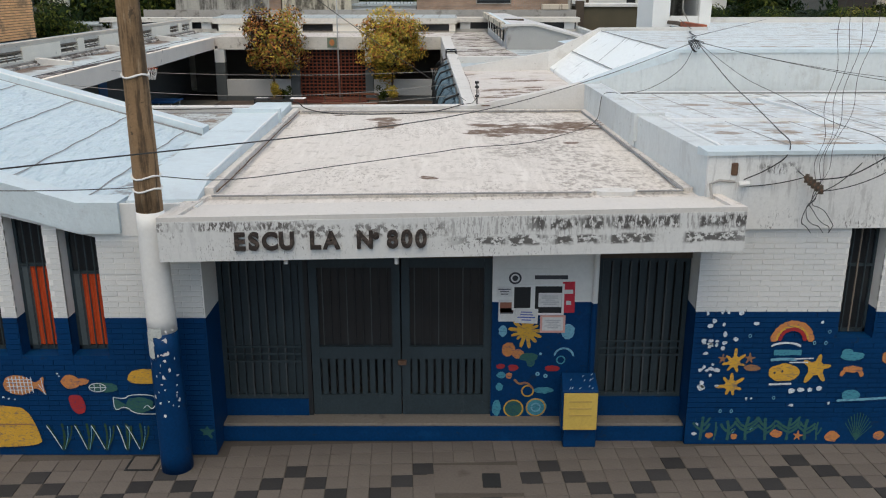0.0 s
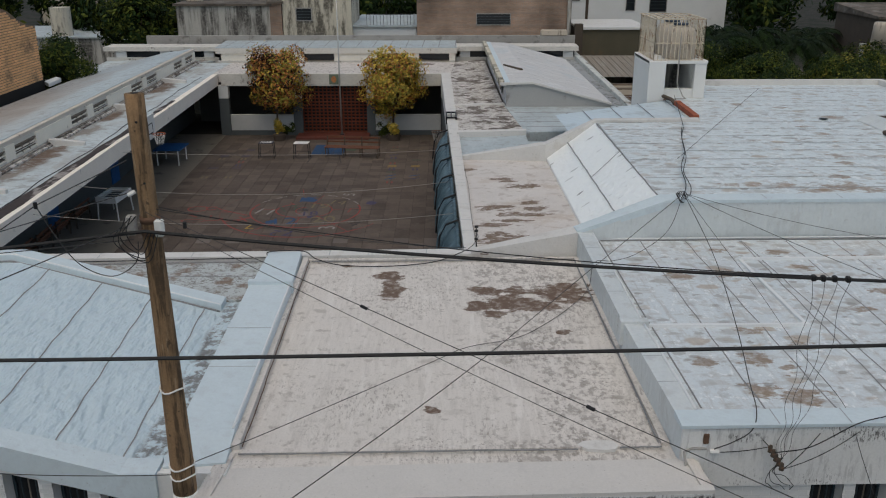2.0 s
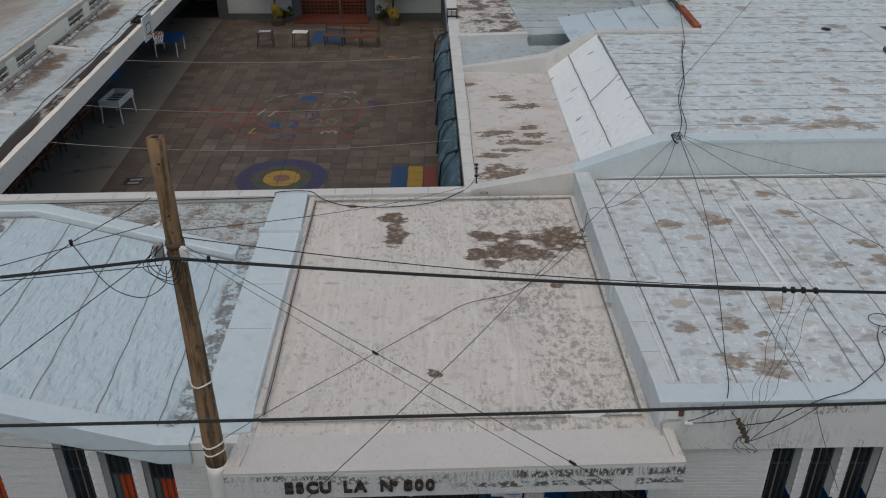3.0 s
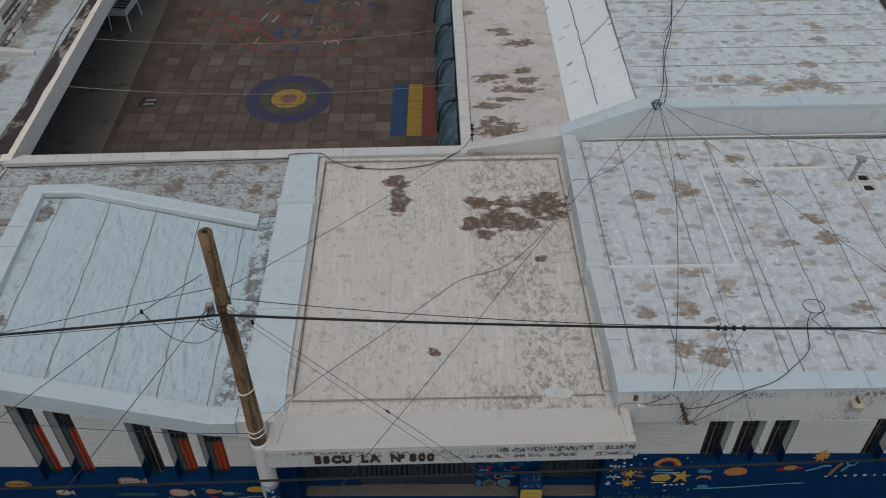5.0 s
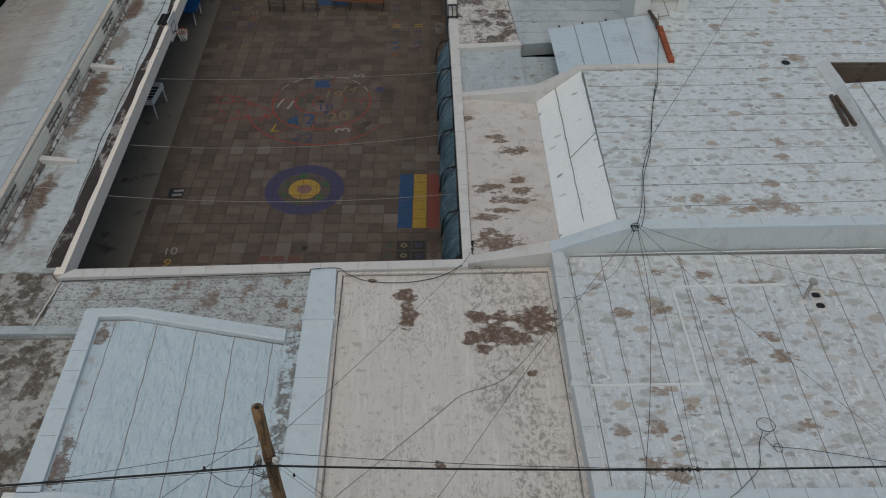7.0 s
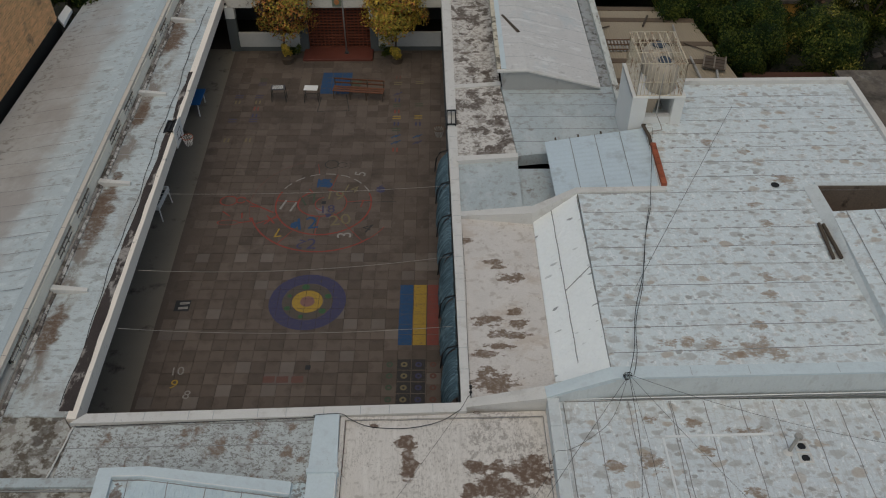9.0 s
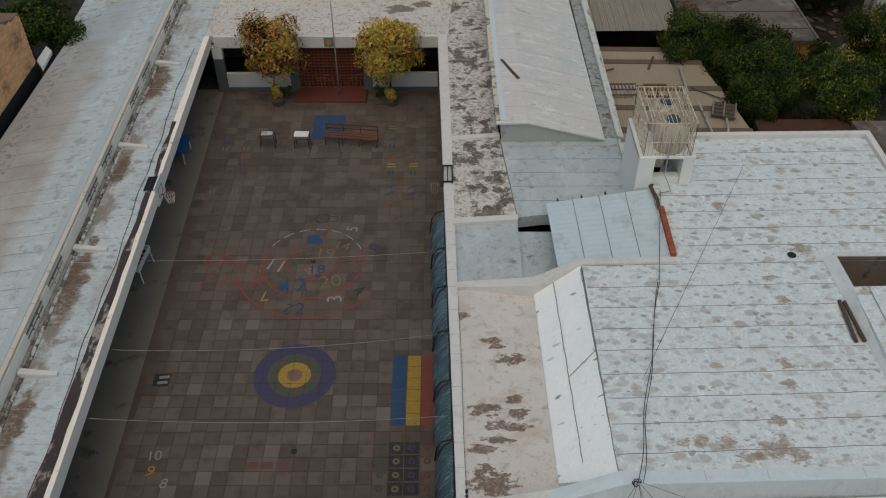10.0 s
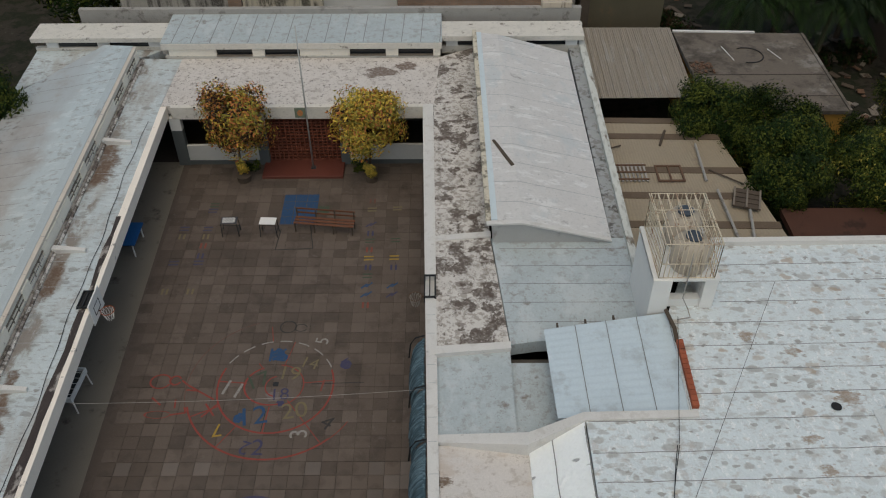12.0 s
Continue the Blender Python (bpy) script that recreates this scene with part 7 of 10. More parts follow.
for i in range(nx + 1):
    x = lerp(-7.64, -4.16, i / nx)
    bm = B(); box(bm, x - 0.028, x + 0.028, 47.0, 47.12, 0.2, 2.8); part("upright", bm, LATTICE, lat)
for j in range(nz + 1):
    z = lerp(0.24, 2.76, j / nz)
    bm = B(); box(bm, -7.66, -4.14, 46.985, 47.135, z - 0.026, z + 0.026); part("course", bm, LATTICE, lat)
# near-black sheet behind the holes stands in for the shade of the gallery
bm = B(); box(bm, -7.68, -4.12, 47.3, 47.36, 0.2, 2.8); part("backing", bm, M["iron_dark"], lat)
pq = thing("plaque", "square greenish plaque with a round orange shield", "plaque")
bm = B(); box(bm, -6.12, -5.62, 46.66, 46.71, 2.88, 3.40); part("board", bm, paint("plaque_green", (0.16, 0.19, 0.14)), pq)
bm = B(); disc(bm, (-5.87, 3.14), 0.17, 46.655, 18, sx=0.8); part("shield", bm, OR, pq)
fp = thing("flagpole", "tall thin grey metal flagpole on the red step", "flagpole")
bm = B(); tube(bm, [(-5.5, 46.3, 0.2), (-5.52, 46.32, 3.0), (-5.52, 46.32, 7.8)], 0.045, 10, 0.03); part("shaft", bm, material("galvanised_steel", (0.42, 0.42, 0.41), 0.45, 0.1, 2, 20, 0.1, metal=0.6), fp, smooth=True)
bm = B(); box(bm, -5.62, -5.38, 46.2, 46.42, 0.2, 0.26); part("base_plate", bm, M["iron"], fp)


def leaf_mass(name, parent, mats, centre, radii, n, size, seed, lumps=9, hollow=0.55, shares=None, gap=0.0, flat=0.0):
    """A crown of n separate folded leaves gathered on uneven lumps; one mesh."""
    r = random.Random(seed)
    c = Vector(centre)
    lump = []
    for k in range(lumps):
        d = Vector((r.gauss(0, 1), r.gauss(0, 1), r.gauss(0, 1))).normalized()
        lump.append((Vector((d.x * radii[0], d.y * radii[1], d.z * radii[2])) * r.uniform(0.4, 0.86), r.uniform(0.26, 0.5) if lumps < 24 else r.uniform(0.2, 0.4)))
    vs, fs, mi = [], [], []
    shares = shares or [1.0] * len(mats)
    tot = sum(shares)
    for i in range(n):
        o, s = lump[i % lumps]
        d = Vector((r.gauss(0, 1), r.gauss(0, 1), r.gauss(0, 1))).normalized()
        rad = s * (r.uniform(hollow, 1.0) ** 0.5) * r.uniform(0.75, 1.12)
        p = c + o + Vector((d.x * radii[0], d.y * radii[1], d.z * radii[2])) * rad
        out = (p - c).normalized()
        u = (out.cross(Vector((r.gauss(0, 1), r.gauss(0, 1), r.gauss(0, 1))))).normalized()
        w = (u.cross(out) + out * r.uniform(-0.7, 0.7)).normalized()
        L = size * r.uniform(0.6, 1.3)
        W = L * 0.42
        b0 = len(vs)
        mid = p + w * L * 0.5 + out * W * 0.25
        vs += [p, p + w * L * 0.45 + u * W * 0.5, p + w * L, p + w * L * 0.45 - u * W * 0.5, mid]
        fs += [(b0, b0 + 1, b0 + 4), (b0 + 1, b0 + 2, b0 + 4), (b0 + 2, b0 + 3, b0 + 4), (b0 + 3, b0, b0 + 4)]
        # colour gathers lump by lump
        q = (noise.noise(p * 1.1 + Vector((seed, 0, 0))) * 0.55 + 0.5 + r.uniform(-0.4, 0.4)) * tot
        k, acc = 0, shares[0]
        while q > acc and k < len(mats) - 1:
            k += 1
            acc += shares[k]
        mi += [k] * 4
    me = bpy.data.meshes.new(name)
    me.from_pydata([tuple(v) for v in vs], [], fs)
    for m in mats:
        me.materials.append(m)
    me.polygons.foreach_set("material_index", mi)
    ob = new(name, me)
    if parent:
        ob.parent = parent
    return ob


def limbs(parent, foot, top, spread, r0, n, seed):
    r = random.Random(seed)
    f, t = Vector(foot), Vector(top)
    bm = B()
    tube(bm, [f, f.lerp(t, 0.5) + Vector((r.uniform(-0.08, 0.08), r.uniform(-0.08, 0.08), 0)), t], r0, 9, r0 * 0.6)
    part("trunk", bm, M["bark"], parent, smooth=True)
    for k in range(n):
        a = 2 * math.pi * k / n + r.uniform(-0.4, 0.4)
        e = t + Vector((math.cos(a) * spread * r.uniform(0.5, 0.9), math.sin(a) * spread * r.uniform(0.5, 0.9), spread * r.uniform(0.4, 1.1)))
        bm = B(); tube(bm, [t - Vector((0, 0, 0.1)), t.lerp(e, 0.5) + Vector((0, 0, 0.1)), e], r0 * 0.5, 6, r0 * 0.15)
        part("limb", bm, M["bark"], parent)


YARD_LEAF = [M["leaf_olive"], M["leaf_yellow"], M["leaf_orange"], M["leaf_brown"]]
for (x, y, lab, sh, sd, top, wid) in ((-8.85, 45.9, "small round tree with olive, orange and brown leaves", (1.7, 0.6, 1.4, 1.9), 11, 3.2, 1.75), (-2.62, 45.9, "small round tree with golden yellow leaves", (1.9, 1.7, 0.9, 0.5), 12, 3.2, 1.6)):
    tr = thing("tree", lab, "tree", "yard trees")
    limbs(tr, (x - 0.1, y + 0.1, 0.08), (x, y, 2.0), 1.1, 0.075, 6, sd)
    crown = leaf_mass("crown", tr, YARD_LEAF, (x, y, 3.2), (wid * 1.22, wid * 1.1, 1.9), 11000, 0.185, sd, 46, 0.45, sh)
    bs = thing("shrub", "small yellow green shrub in a low dark tub", "shrub", "yard shrubs")
    bm = B(); cyl(bm, (x + (0.1 if x < -5 else 0.0), 45.5, 0.07), 0.3, 0.34, 14, 0.36); part("tub", bm, M["wood_dark"], bs)
    leaf_mass("foliage", bs, [M["leaf_yellow"], M["leaf_olive"]], (x + (0.1 if x < -5 else 0.0), 45.5, 0.78), (0.36, 0.36, 0.42), 700, 0.13, sd + 5, 6, 0.3)
    bs2 = thing("shrub", "low dark green shrub beside the steps", "shrub", "yard shrubs")
    leaf_mass("foliage", bs2, [M["leaf_green"], M["leaf_mid"]], (x + (0.55 if x < -5 else -0.6), 45.9, 0.55), (0.42, 0.3, 0.42), 600, 0.13, sd + 9, 6, 0.3)

# loose furniture
def desk(x, y, rz, label, topmat, chequer=False):
    d = thing("school_desk", label, "desk", "yard desks", at=pose(x, y, 0.08, 0, 0, rz))
    bm = B(); box(bm, -0.36, 0.36, -0.24, 0.24, 0.76, 0.79); part("top", bevelled(bm, 0.008), topmat, d)
    if chequer:
        for i in range(8):
            for j in range(5):
                if (i + j) % 2 == 0:
                    bm = B(); box(bm, -0.28 + i * 0.07, -0.21 + i * 0.07, -0.175 + j * 0.07, -0.105 + j * 0.07, 0.791, 0.794); part("square", bm, M["white_paint"], d)
    for sx in (-1, 1):
        for sy in (-1, 1):
            bm = B(); tube(bm, [(sx * 0.38, sy * 0.22, 0.0), (sx * 0.34, sy * 0.21, 0.76)], 0.018, 6); part("leg", bm, M["iron_dark"], d)
        bm = B(); tube(bm, [(sx * 0.36, -0.22, 0.3), (sx * 0.36, 0.22, 0.3)], 0.013, 6); part("stretcher", bm, M["iron_dark"], d)
    bm = B(); tube(bm, [(-0.36, 0.215, 0.3), (0.36, 0.215, 0.3)], 0.013, 6); part("stretcher", bm, M["iron_dark"], d)
desk(-8.68, 41.6, 2, "small iron framed table with a dark chequered board top", INK, True)
desk(-6.95, 41.55, -3, "small iron framed desk with a white top", M["white_paint"])


def bench(x, y, rz, L, n, label, mat=None, group="benches", deep=1.0, high=1.0):
    b = thing("bench", label, "bench", group, at=pose(x, y, 0.08, 0, 0, rz) @ Matrix.Diagonal((1, deep, high, 1)))
    mt = mat or M["wood"]
    for k, yy in enumerate((-0.16, 0.0, 0.16)):
        bm = B(); box(bm, -L / 2, L / 2, yy - 0.05, yy + 0.05, 0.42, 0.455); part("seat_slat", bevelled(bm, 0.006), mt, b)
    for k, zz in enumerate((0.6, 0.8)):
        bm = B(); box(bm, -L / 2, L / 2, 0.24, 0.265, zz - 0.04, zz + 0.04); part("back_slat", bevelled(bm, 0.006), mt, b)
    for k in range(n):
        xx = lerp(-L / 2 + 0.06, L / 2 - 0.06, k / (n - 1))
        bm = B(); box(bm, xx - 0.025, xx + 0.025, -0.2, -0.15, 0, 0.42); box(bm, xx - 0.024, xx + 0.024, 0.2, 0.245, 0, 0.84); box(bm, xx - 0.022, xx + 0.022, -0.2, 0.22, 0.36, 0.42)
        part("leg_frame", bm, M["wood_dark"], b)
    return b
bench(-4.5, 41.8, -7, 2.72, 4, "long brown wooden bench with slatted back", deep=1.25, high=1.15)
for k in range(4):
    bench(-14.0 + 0.03 * k, 25.2 + 1.45 * k, 92 - 180, 1.3, 2, "short brown wooden bench along the gallery wall", group="gallery benches")
bench(-13.9, 31.3, -90, 1.4, 2, "short brown wooden bench along the gallery wall", group="gallery benches")


def game_table(x, y, rz, label, body, felt):
    g = thing("game_table", label, "game table", at=pose(x, y, 0.08, 0, 0, rz))
    bm = B()
    for q in ((-0.4, 0.4, -0.72, -0.66), (-0.4, 0.4, 0.66, 0.72), (-0.4, -0.35, -0.66, 0.66), (0.35, 0.4, -0.66, 0.66)):
        box(bm, *q, 0.68, 0.92)
    part("box", bm, body, g)
    bm = B(); box(bm, -0.35, 0.35, -0.66, 0.66, 0.72, 0.75); part("pitch", bm, felt, g)
    for k in range(5):
        yy = -0.5 + k * 0.25
        bm = B(); tube(bm, [(-0.52, yy, 0.87), (0.52, yy, 0.87)], 0.012, 6); part("rod", bm, M["white_metal"], g)
    for sx in (-1, 1):
        for sy in (-1, 1):
            bm = B(); tube(bm, [(sx * 0.4, sy * 0.68, 0), (sx * 0.36, sy * 0.64, 0.7)], 0.03, 6); part("leg", bm, M["white_metal"], g)
    return g
game_table(-12.85, 32.4, -4, "white table football game with dark pitch on four legs", M["white_metal"], paint("pitch_dark", (0.05, 0.055, 0.055)))
pt = thing("table", "blue topped table on white legs under the gallery", "table")
bm = B(); box(bm, -13.75, -12.45, 40.0, 41.5, 0.80, 0.86); part("top", bevelled(bm, 0.01), M["blue_metal"], pt)
for sx, sy in ((-13.6, 40.1), (-12.6, 40.1), (-13.6, 41.4), (-12.6, 41.4)):
    bm = B(); tube(bm, [(sx, sy, 0.08), (sx, sy, 0.8)], 0.035, 8); part("leg", bm, M["white_metal"], pt)
for k, y in enumerate((30.6, 37.2)):
    dr = thing("door_%d" % (k + 1), "closed blue painted door in the gallery wall", "door", kind="structure")
    xg = -14.35 - (y - 18.7) * 0.0124
    bm = B(); box(bm, xg, xg + 0.05, y - 0.45, y + 0.45, 0.08, 2.1); part("leaf", bevelled(bm, 0.01), M["blue_metal"], dr)
    bm = B(); box(bm, xg + 0.05, xg + 0.09, y + 0.33, y + 0.37, 1.0, 1.14); part("handle", bm, M["white_metal"], dr)

def smooth_ring(c, rx, ry, n=14):
    return [(c[0] + rx * math.cos(6.28 * k / n), c[1] + ry * math.sin(6.28 * k / n), c[2]) for k in range(n + 1)]


# basketball hoops
def hoop(x, y, z, side, label):
    h = thing("basketball_hoop", label, "basketball hoop", "hoops", at=pose(x, y, z))
    if side > 0:
        bm = B(); box(bm, -0.03, 0.02, -0.56, 0.56, -0.22, 0.74); part("backboard", bevelled(bm, 0.006), M["white_paint"], h, "white board with dark target lines")
        for q in ((-0.28, -0.24, 0.0, 0.42), (0.24, 0.28, 0.0, 0.42), (-0.28, 0.28, 0.0, 0.04), (-0.28, 0.28, 0.38, 0.42)):
            bm = B(); box(bm, 0.021, 0.026, q[0], q[1], q[2], q[3]); part("target_line", bm, INK, h)
    bm = B(); tube(bm, [(side * 0.1, 0, 0), (side * 0.02, 0, 0)], 0.03, 6); part("bracket", bm, M["rust"], h)
    c = side * 0.34
    bm = B(); tube(bm, [(c + 0.24 * math.cos(a), 0.24 * math.sin(a), 0) for a in [2 * math.pi * k / 20 for k in range(21)]], 0.014, 6); part("rim", bm, paint("rim_orange", (0.42, 0.09, 0.03)) if side > 0 else M["rust"], h)
    bm = B()
    for k in range(12):
        for s in (-1, 1):
            a = 2 * math.pi * k / 12
            tube(bm, [(c + lerp(0.23, 0.13, i / 4) * math.cos(a + s * i * 0.14), lerp(0.23, 0.13, i / 4) * math.sin(a + s * i * 0.14), -0.42 * i / 4) for i in range(5)], 0.008, 4, cap=False)
    part("net", bm, M["white_paint"] if side > 0 else M["concrete"], h)
    return h
hoop(edge_l(34.15) + 0.03, 34.15, 2.92, 1, "basketball hoop with white board and white net")
bk = thing("hoop_stay", "dark iron frame holding the backboard over the roof", "bracket")
for q in ((-0.46, -0.42, 33.72, 34.58), (-0.1, -0.06, 33.72, 34.58), (-0.46, -0.06, 33.72, 33.77), (-0.46, -0.06, 34.53, 34.58), (-0.28, -0.24, 33.72, 34.58)):
    bm = B(); box(bm, edge_l(34.15) + q[0], edge_l(34.15) + q[1], q[2], q[3], 3.47, 3.53); part("bar", bm, M["iron_dark"], bk)
bm = B(); box(bm, edge_l(34.15) - 0.44, edge_l(34.15) - 0.08, 33.74, 34.56, 3.455, 3.475); part("plate", bm, M["rubber"], bk)
for dy in (-0.4, 0.4):
    bm = B(); tube(bm, [(edge_l(34.15), 34.15 + dy, 3.6), (edge_l(34.15) - 0.5, 34.15 + dy, 3.42)], 0.02, 6); part("rod", bm, M["iron_dark"], bk)
hoop(0.1, 34.85, 2.85, -1, "basketball hoop with a worn net on the yard wall")
hf = thing("iron_stand", "dark iron frame set in the gap of the kerb", "frame")
for q in ((0.10, 34.1), (0.10, 35.2), (0.48, 34.1), (0.48, 35.2)):
    bm = B(); box(bm, q[0], q[0] + 0.05, q[1], q[1] + 0.05, 3.3, 3.56); part("post", bm, M["iron_dark"], hf)
for q in ((0.10, 0.15, 34.1, 35.25), (0.29, 0.33, 34.1, 35.25), (0.48, 0.53, 34.1, 35.25), (0.10, 0.53, 34.1, 34.15), (0.10, 0.53, 35.2, 35.25)):
    bm = B(); box(bm, *q, 3.54, 3.6); part("rail", bm, M["iron_dark"], hf)

# small iron post and a loose bracket at the corner of the kerb
kp = thing("wire_post", "short black iron post with insulators on the kerb corner", "post")
bm = B(); tube(bm, [(0.76, 19.32, 3.46), (0.75, 19.32, 3.98)], 0.016, 6); part("post", bm, M["iron_dark"], kp)
for z in (3.66, 3.86, 3.96):
    bm = B(); tube(bm, [(0.71, 19.3, z), (0.80, 19.3, z)], 0.028, 7); part("insulator", bm, M["rubber"], kp)
bm = B(); tube(bm, [(0.75, 19.32, 3.95), (0.80, 19.25, 3.7), (0.66, 19.2, 3.52), (0.5, 18.85, 3.54)], 0.007, 5); part("wire", bm, M["rubber"], kp)
lb_ = thing("bracket", "small rusty wire bracket lying on the kerb", "bracket")
bm = B(); tube(bm, smooth_ring((0.92, 18.62, 3.535), 0.09, 0.05), 0.008, 5); part("loop", bm, M["rust"], lb_)

# rolled tarps along the right side
ys = [19.37, 21.41, 23.73, 25.95, 28.12, 30.2, 32.38]
for k in range(6):
    tp = thing("tarp", "dull blue pleated tarp hung beside the yard wall", "tarp", "tarps")
    bm = B()
    ncol, nrow = 150, 9
    L = ys[k + 1] - ys[k]
    grid = []
    for j in range(nrow + 1):
        v = j / nrow
        row = []
        for i in range(ncol + 1):
            u = i / ncol
            y = lerp(ys[k] + 0.05, ys[k + 1] - 0.05, u)
            fold = 0.022 * math.sin(u * 148 + 2 * k + 2.2 * v) + 0.018 * math.sin(u * 61 + 1.3 * math.sin(5 * v + k))
            x = 0.40 - 0.0215 * (y - 19.45) - 0.45 * math.sin(math.pi * 0.5 * v) * (0.82 + 0.18 * math.sin(math.pi * u)) - 0.06 * v + fold * (0.4 + v)
            z = 3.3 - 0.16 * v - 0.95 * v * v - 0.08 * math.sin(math.pi * u) * v + fold * 0.6
            row.append(bm.verts.new((x, y, z)))
        grid.append(row)
    for j in range(nrow):
        for i in range(ncol):
            bm.faces.new((grid[j][i], grid[j][i + 1], grid[j + 1][i + 1], grid[j + 1][i]))
    ob = part("sheet", bm, M["tarp"], tp, smooth=True)
    sm = ob.modifiers.new("thick", "SOLIDIFY"); sm.thickness = 0.02
    bm = B()
    tube(bm, [(0.36 - 0.0215 * (ys[k] - 18.4) + 0.015 * math.sin(i * 1.7), lerp(ys[k] + 0.06, ys[k + 1] - 0.06, i / 12), 3.33 + 0.012 * math.sin(i * 2.3 + k)) for i in range(13)], 0.05, 7)
    part("fold", bm, M["tarp"], tp, smooth=True)
    bm = B(); xk = 0.4 - 0.0215 * (ys[k + 1] - 19.45); tube(bm, [(xk + 0.04, ys[k + 1], 3.45), (xk - 0.3, ys[k + 1], 3.32), (xk - 0.47, ys[k + 1], 3.0), (xk - 0.54, ys[k + 1], 2.3)], 0.03, 6); part("strap", bm, M["rubber"], tp)

# painted games on the yard floor
Z = 0.0895
gm = thing("floor_game", "round target painted in blue, green and yellow on the yard", "floor painting", "floor games")
PB, PY, PG, PR, PW = (paint("floor_blue", (0.050, 0.048, 0.100), under=(0.10, 0.08, 0.07)), paint("floor_yellow", (0.34, 0.22, 0.04), under=(0.10, 0.08, 0.07)), paint("floor_green", (0.055, 0.075, 0.05), under=(0.10, 0.08, 0.07)), paint("floor_red", (0.21, 0.058, 0.045), under=(0.10, 0.08, 0.07)), paint("floor_white", (0.27, 0.255, 0.24), under=(0.10, 0.08, 0.07)))
PDK = paint("floor_dark", (0.035, 0.033, 0.032), under=(0.10, 0.08, 0.07))
PRL = paint("floor_red_line", (0.25, 0.048, 0.038), under=(0.16, 0.065, 0.055))
PFR = paint("floor_faint_red", (0.13, 0.062, 0.05), under=(0.10, 0.08, 0.07))
PYD = paint("floor_dull_yellow", (0.165, 0.135, 0.075), under=(0.10, 0.08, 0.07))
PBB = paint("floor_bright_blue", (0.02, 0.065, 0.15), under=(0.10, 0.08, 0.07))
for name, mat, r0, r1, dz in (("blue_ring", PB, 1.55, 1.02, 0), ("worn_ring", paint("floor_worn", (0.085, 0.072, 0.06), under=(0.10, 0.08, 0.07)), 1.0, 0.66, 0), ("yellow_ring", PY, 0.62, 0.16, 0.0004), ("worn_disc", paint("floor_pinkish", (0.20, 0.105, 0.095), under=(0.13, 0.09, 0.08)), 0.29, None, 0.001)):
    bm = B(); disc(bm, (-5.53, 26.72), r0, n=40, z=Z + dz, ring=r1); part(name, bm, mat, gm)
PLG = paint("floor_leaf_green", (0.04, 0.10, 0.045), under=(0.10, 0.08, 0.07))
for k, (a, rr, sz) in enumerate(((1.75, 0.84, 0.26), (0.35, 0.86, 0.22), (2.75, 0.82, 0.16), (3.6, 0.85, 0.2), (4.5, 0.85, 0.17), (5.6, 0.83, 0.24))):
    bm = B(); disc(bm, (-5.53 + rr * math.cos(a), 26.72 + rr * math.sin(a)), sz * 0.62, n=9, z=Z + 0.0003); part("green_patch", bm, PLG, gm)
for i in range(-3, 4):
    # tile joints show through the paint
    xj, yj = -5.624 + 0.546 * i, 26.864 + 0.546 * i
    hx, hy = math.sqrt(max(0.0, 1.5 ** 2 - (xj + 5.53) ** 2)), math.sqrt(max(0.0, 1.5 ** 2 - (yj - 26.72) ** 2))
    if hx > 0.2:
        bm = B(); box(bm, xj - 0.007, xj + 0.007, 26.72 - hx, 26.72 + hx, Z + 0.0006, Z + 0.0012); part("joint", bm, M["yard_joint"], gm)
    if hy > 0.2:
        bm = B(); box(bm, -5.53 - hy, -5.53 + hy, yj - 0.007, yj + 0.007, Z + 0.0014, Z + 0.002); part("joint", bm, M["yard_joint"], gm)
gm2 = thing("floor_game", "blue, yellow and red striped field painted on the yard", "floor painting", "floor games")
for k, (x0, x1, mat) in enumerate(((-1.83, -1.28, PBB), (-1.265, -0.735, PY), (-0.72, -0.25, PR))):
    n = 6
    for j in range(n):
        y0 = 24.37 + j * 0.548
        bm = B(); bm.faces.new([bm.verts.new(p) for p in ((x0 + 0.01, y0 + 0.01, Z), (x1 - 0.01, y0 + 0.01, Z), (x1 - 0.01, y0 + 0.538, Z), (x0 + 0.01, y0 + 0.538, Z))]); part("cell", bm, mat, gm2)
gm3 = thing("floor_game", "large red and white chalk snail ring on the yard", "floor painting", "floor games")
def ring_line(x, y, r, a0, a1, w, mat, name, n=40, sy=1.0):
    bm = B()
    for k in range(n):
        a, b_ = lerp(a0, a1, k / n), lerp(a0, a1, (k + 1) / n)
        bm.faces.new([bm.verts.new((x + rr * math.cos(q), y + rr * sy * math.sin(q), Z)) for rr, q in ((r, a), (r, b_), (r - w, b_), (r - w, a))][::-1])
    part(name, bm, mat, gm3)
def seg(parent, x0, y0, x1, y1, w, mat, name="line", z=Z):
    d = Vector((x1 - x0, y1 - y0)).normalized() * w / 2
    bm = B(); bm.faces.new([bm.verts.new((x0 + d.y, y0 - d.x, z)), bm.verts.new((x1 + d.y, y1 - d.x, z)), bm.verts.new((x1 - d.y, y1 + d.x, z)), bm.verts.new((x0 - d.y, y0 + d.x, z))]); part(name, bm, mat, parent)
CX, CY = -5.5, 32.95
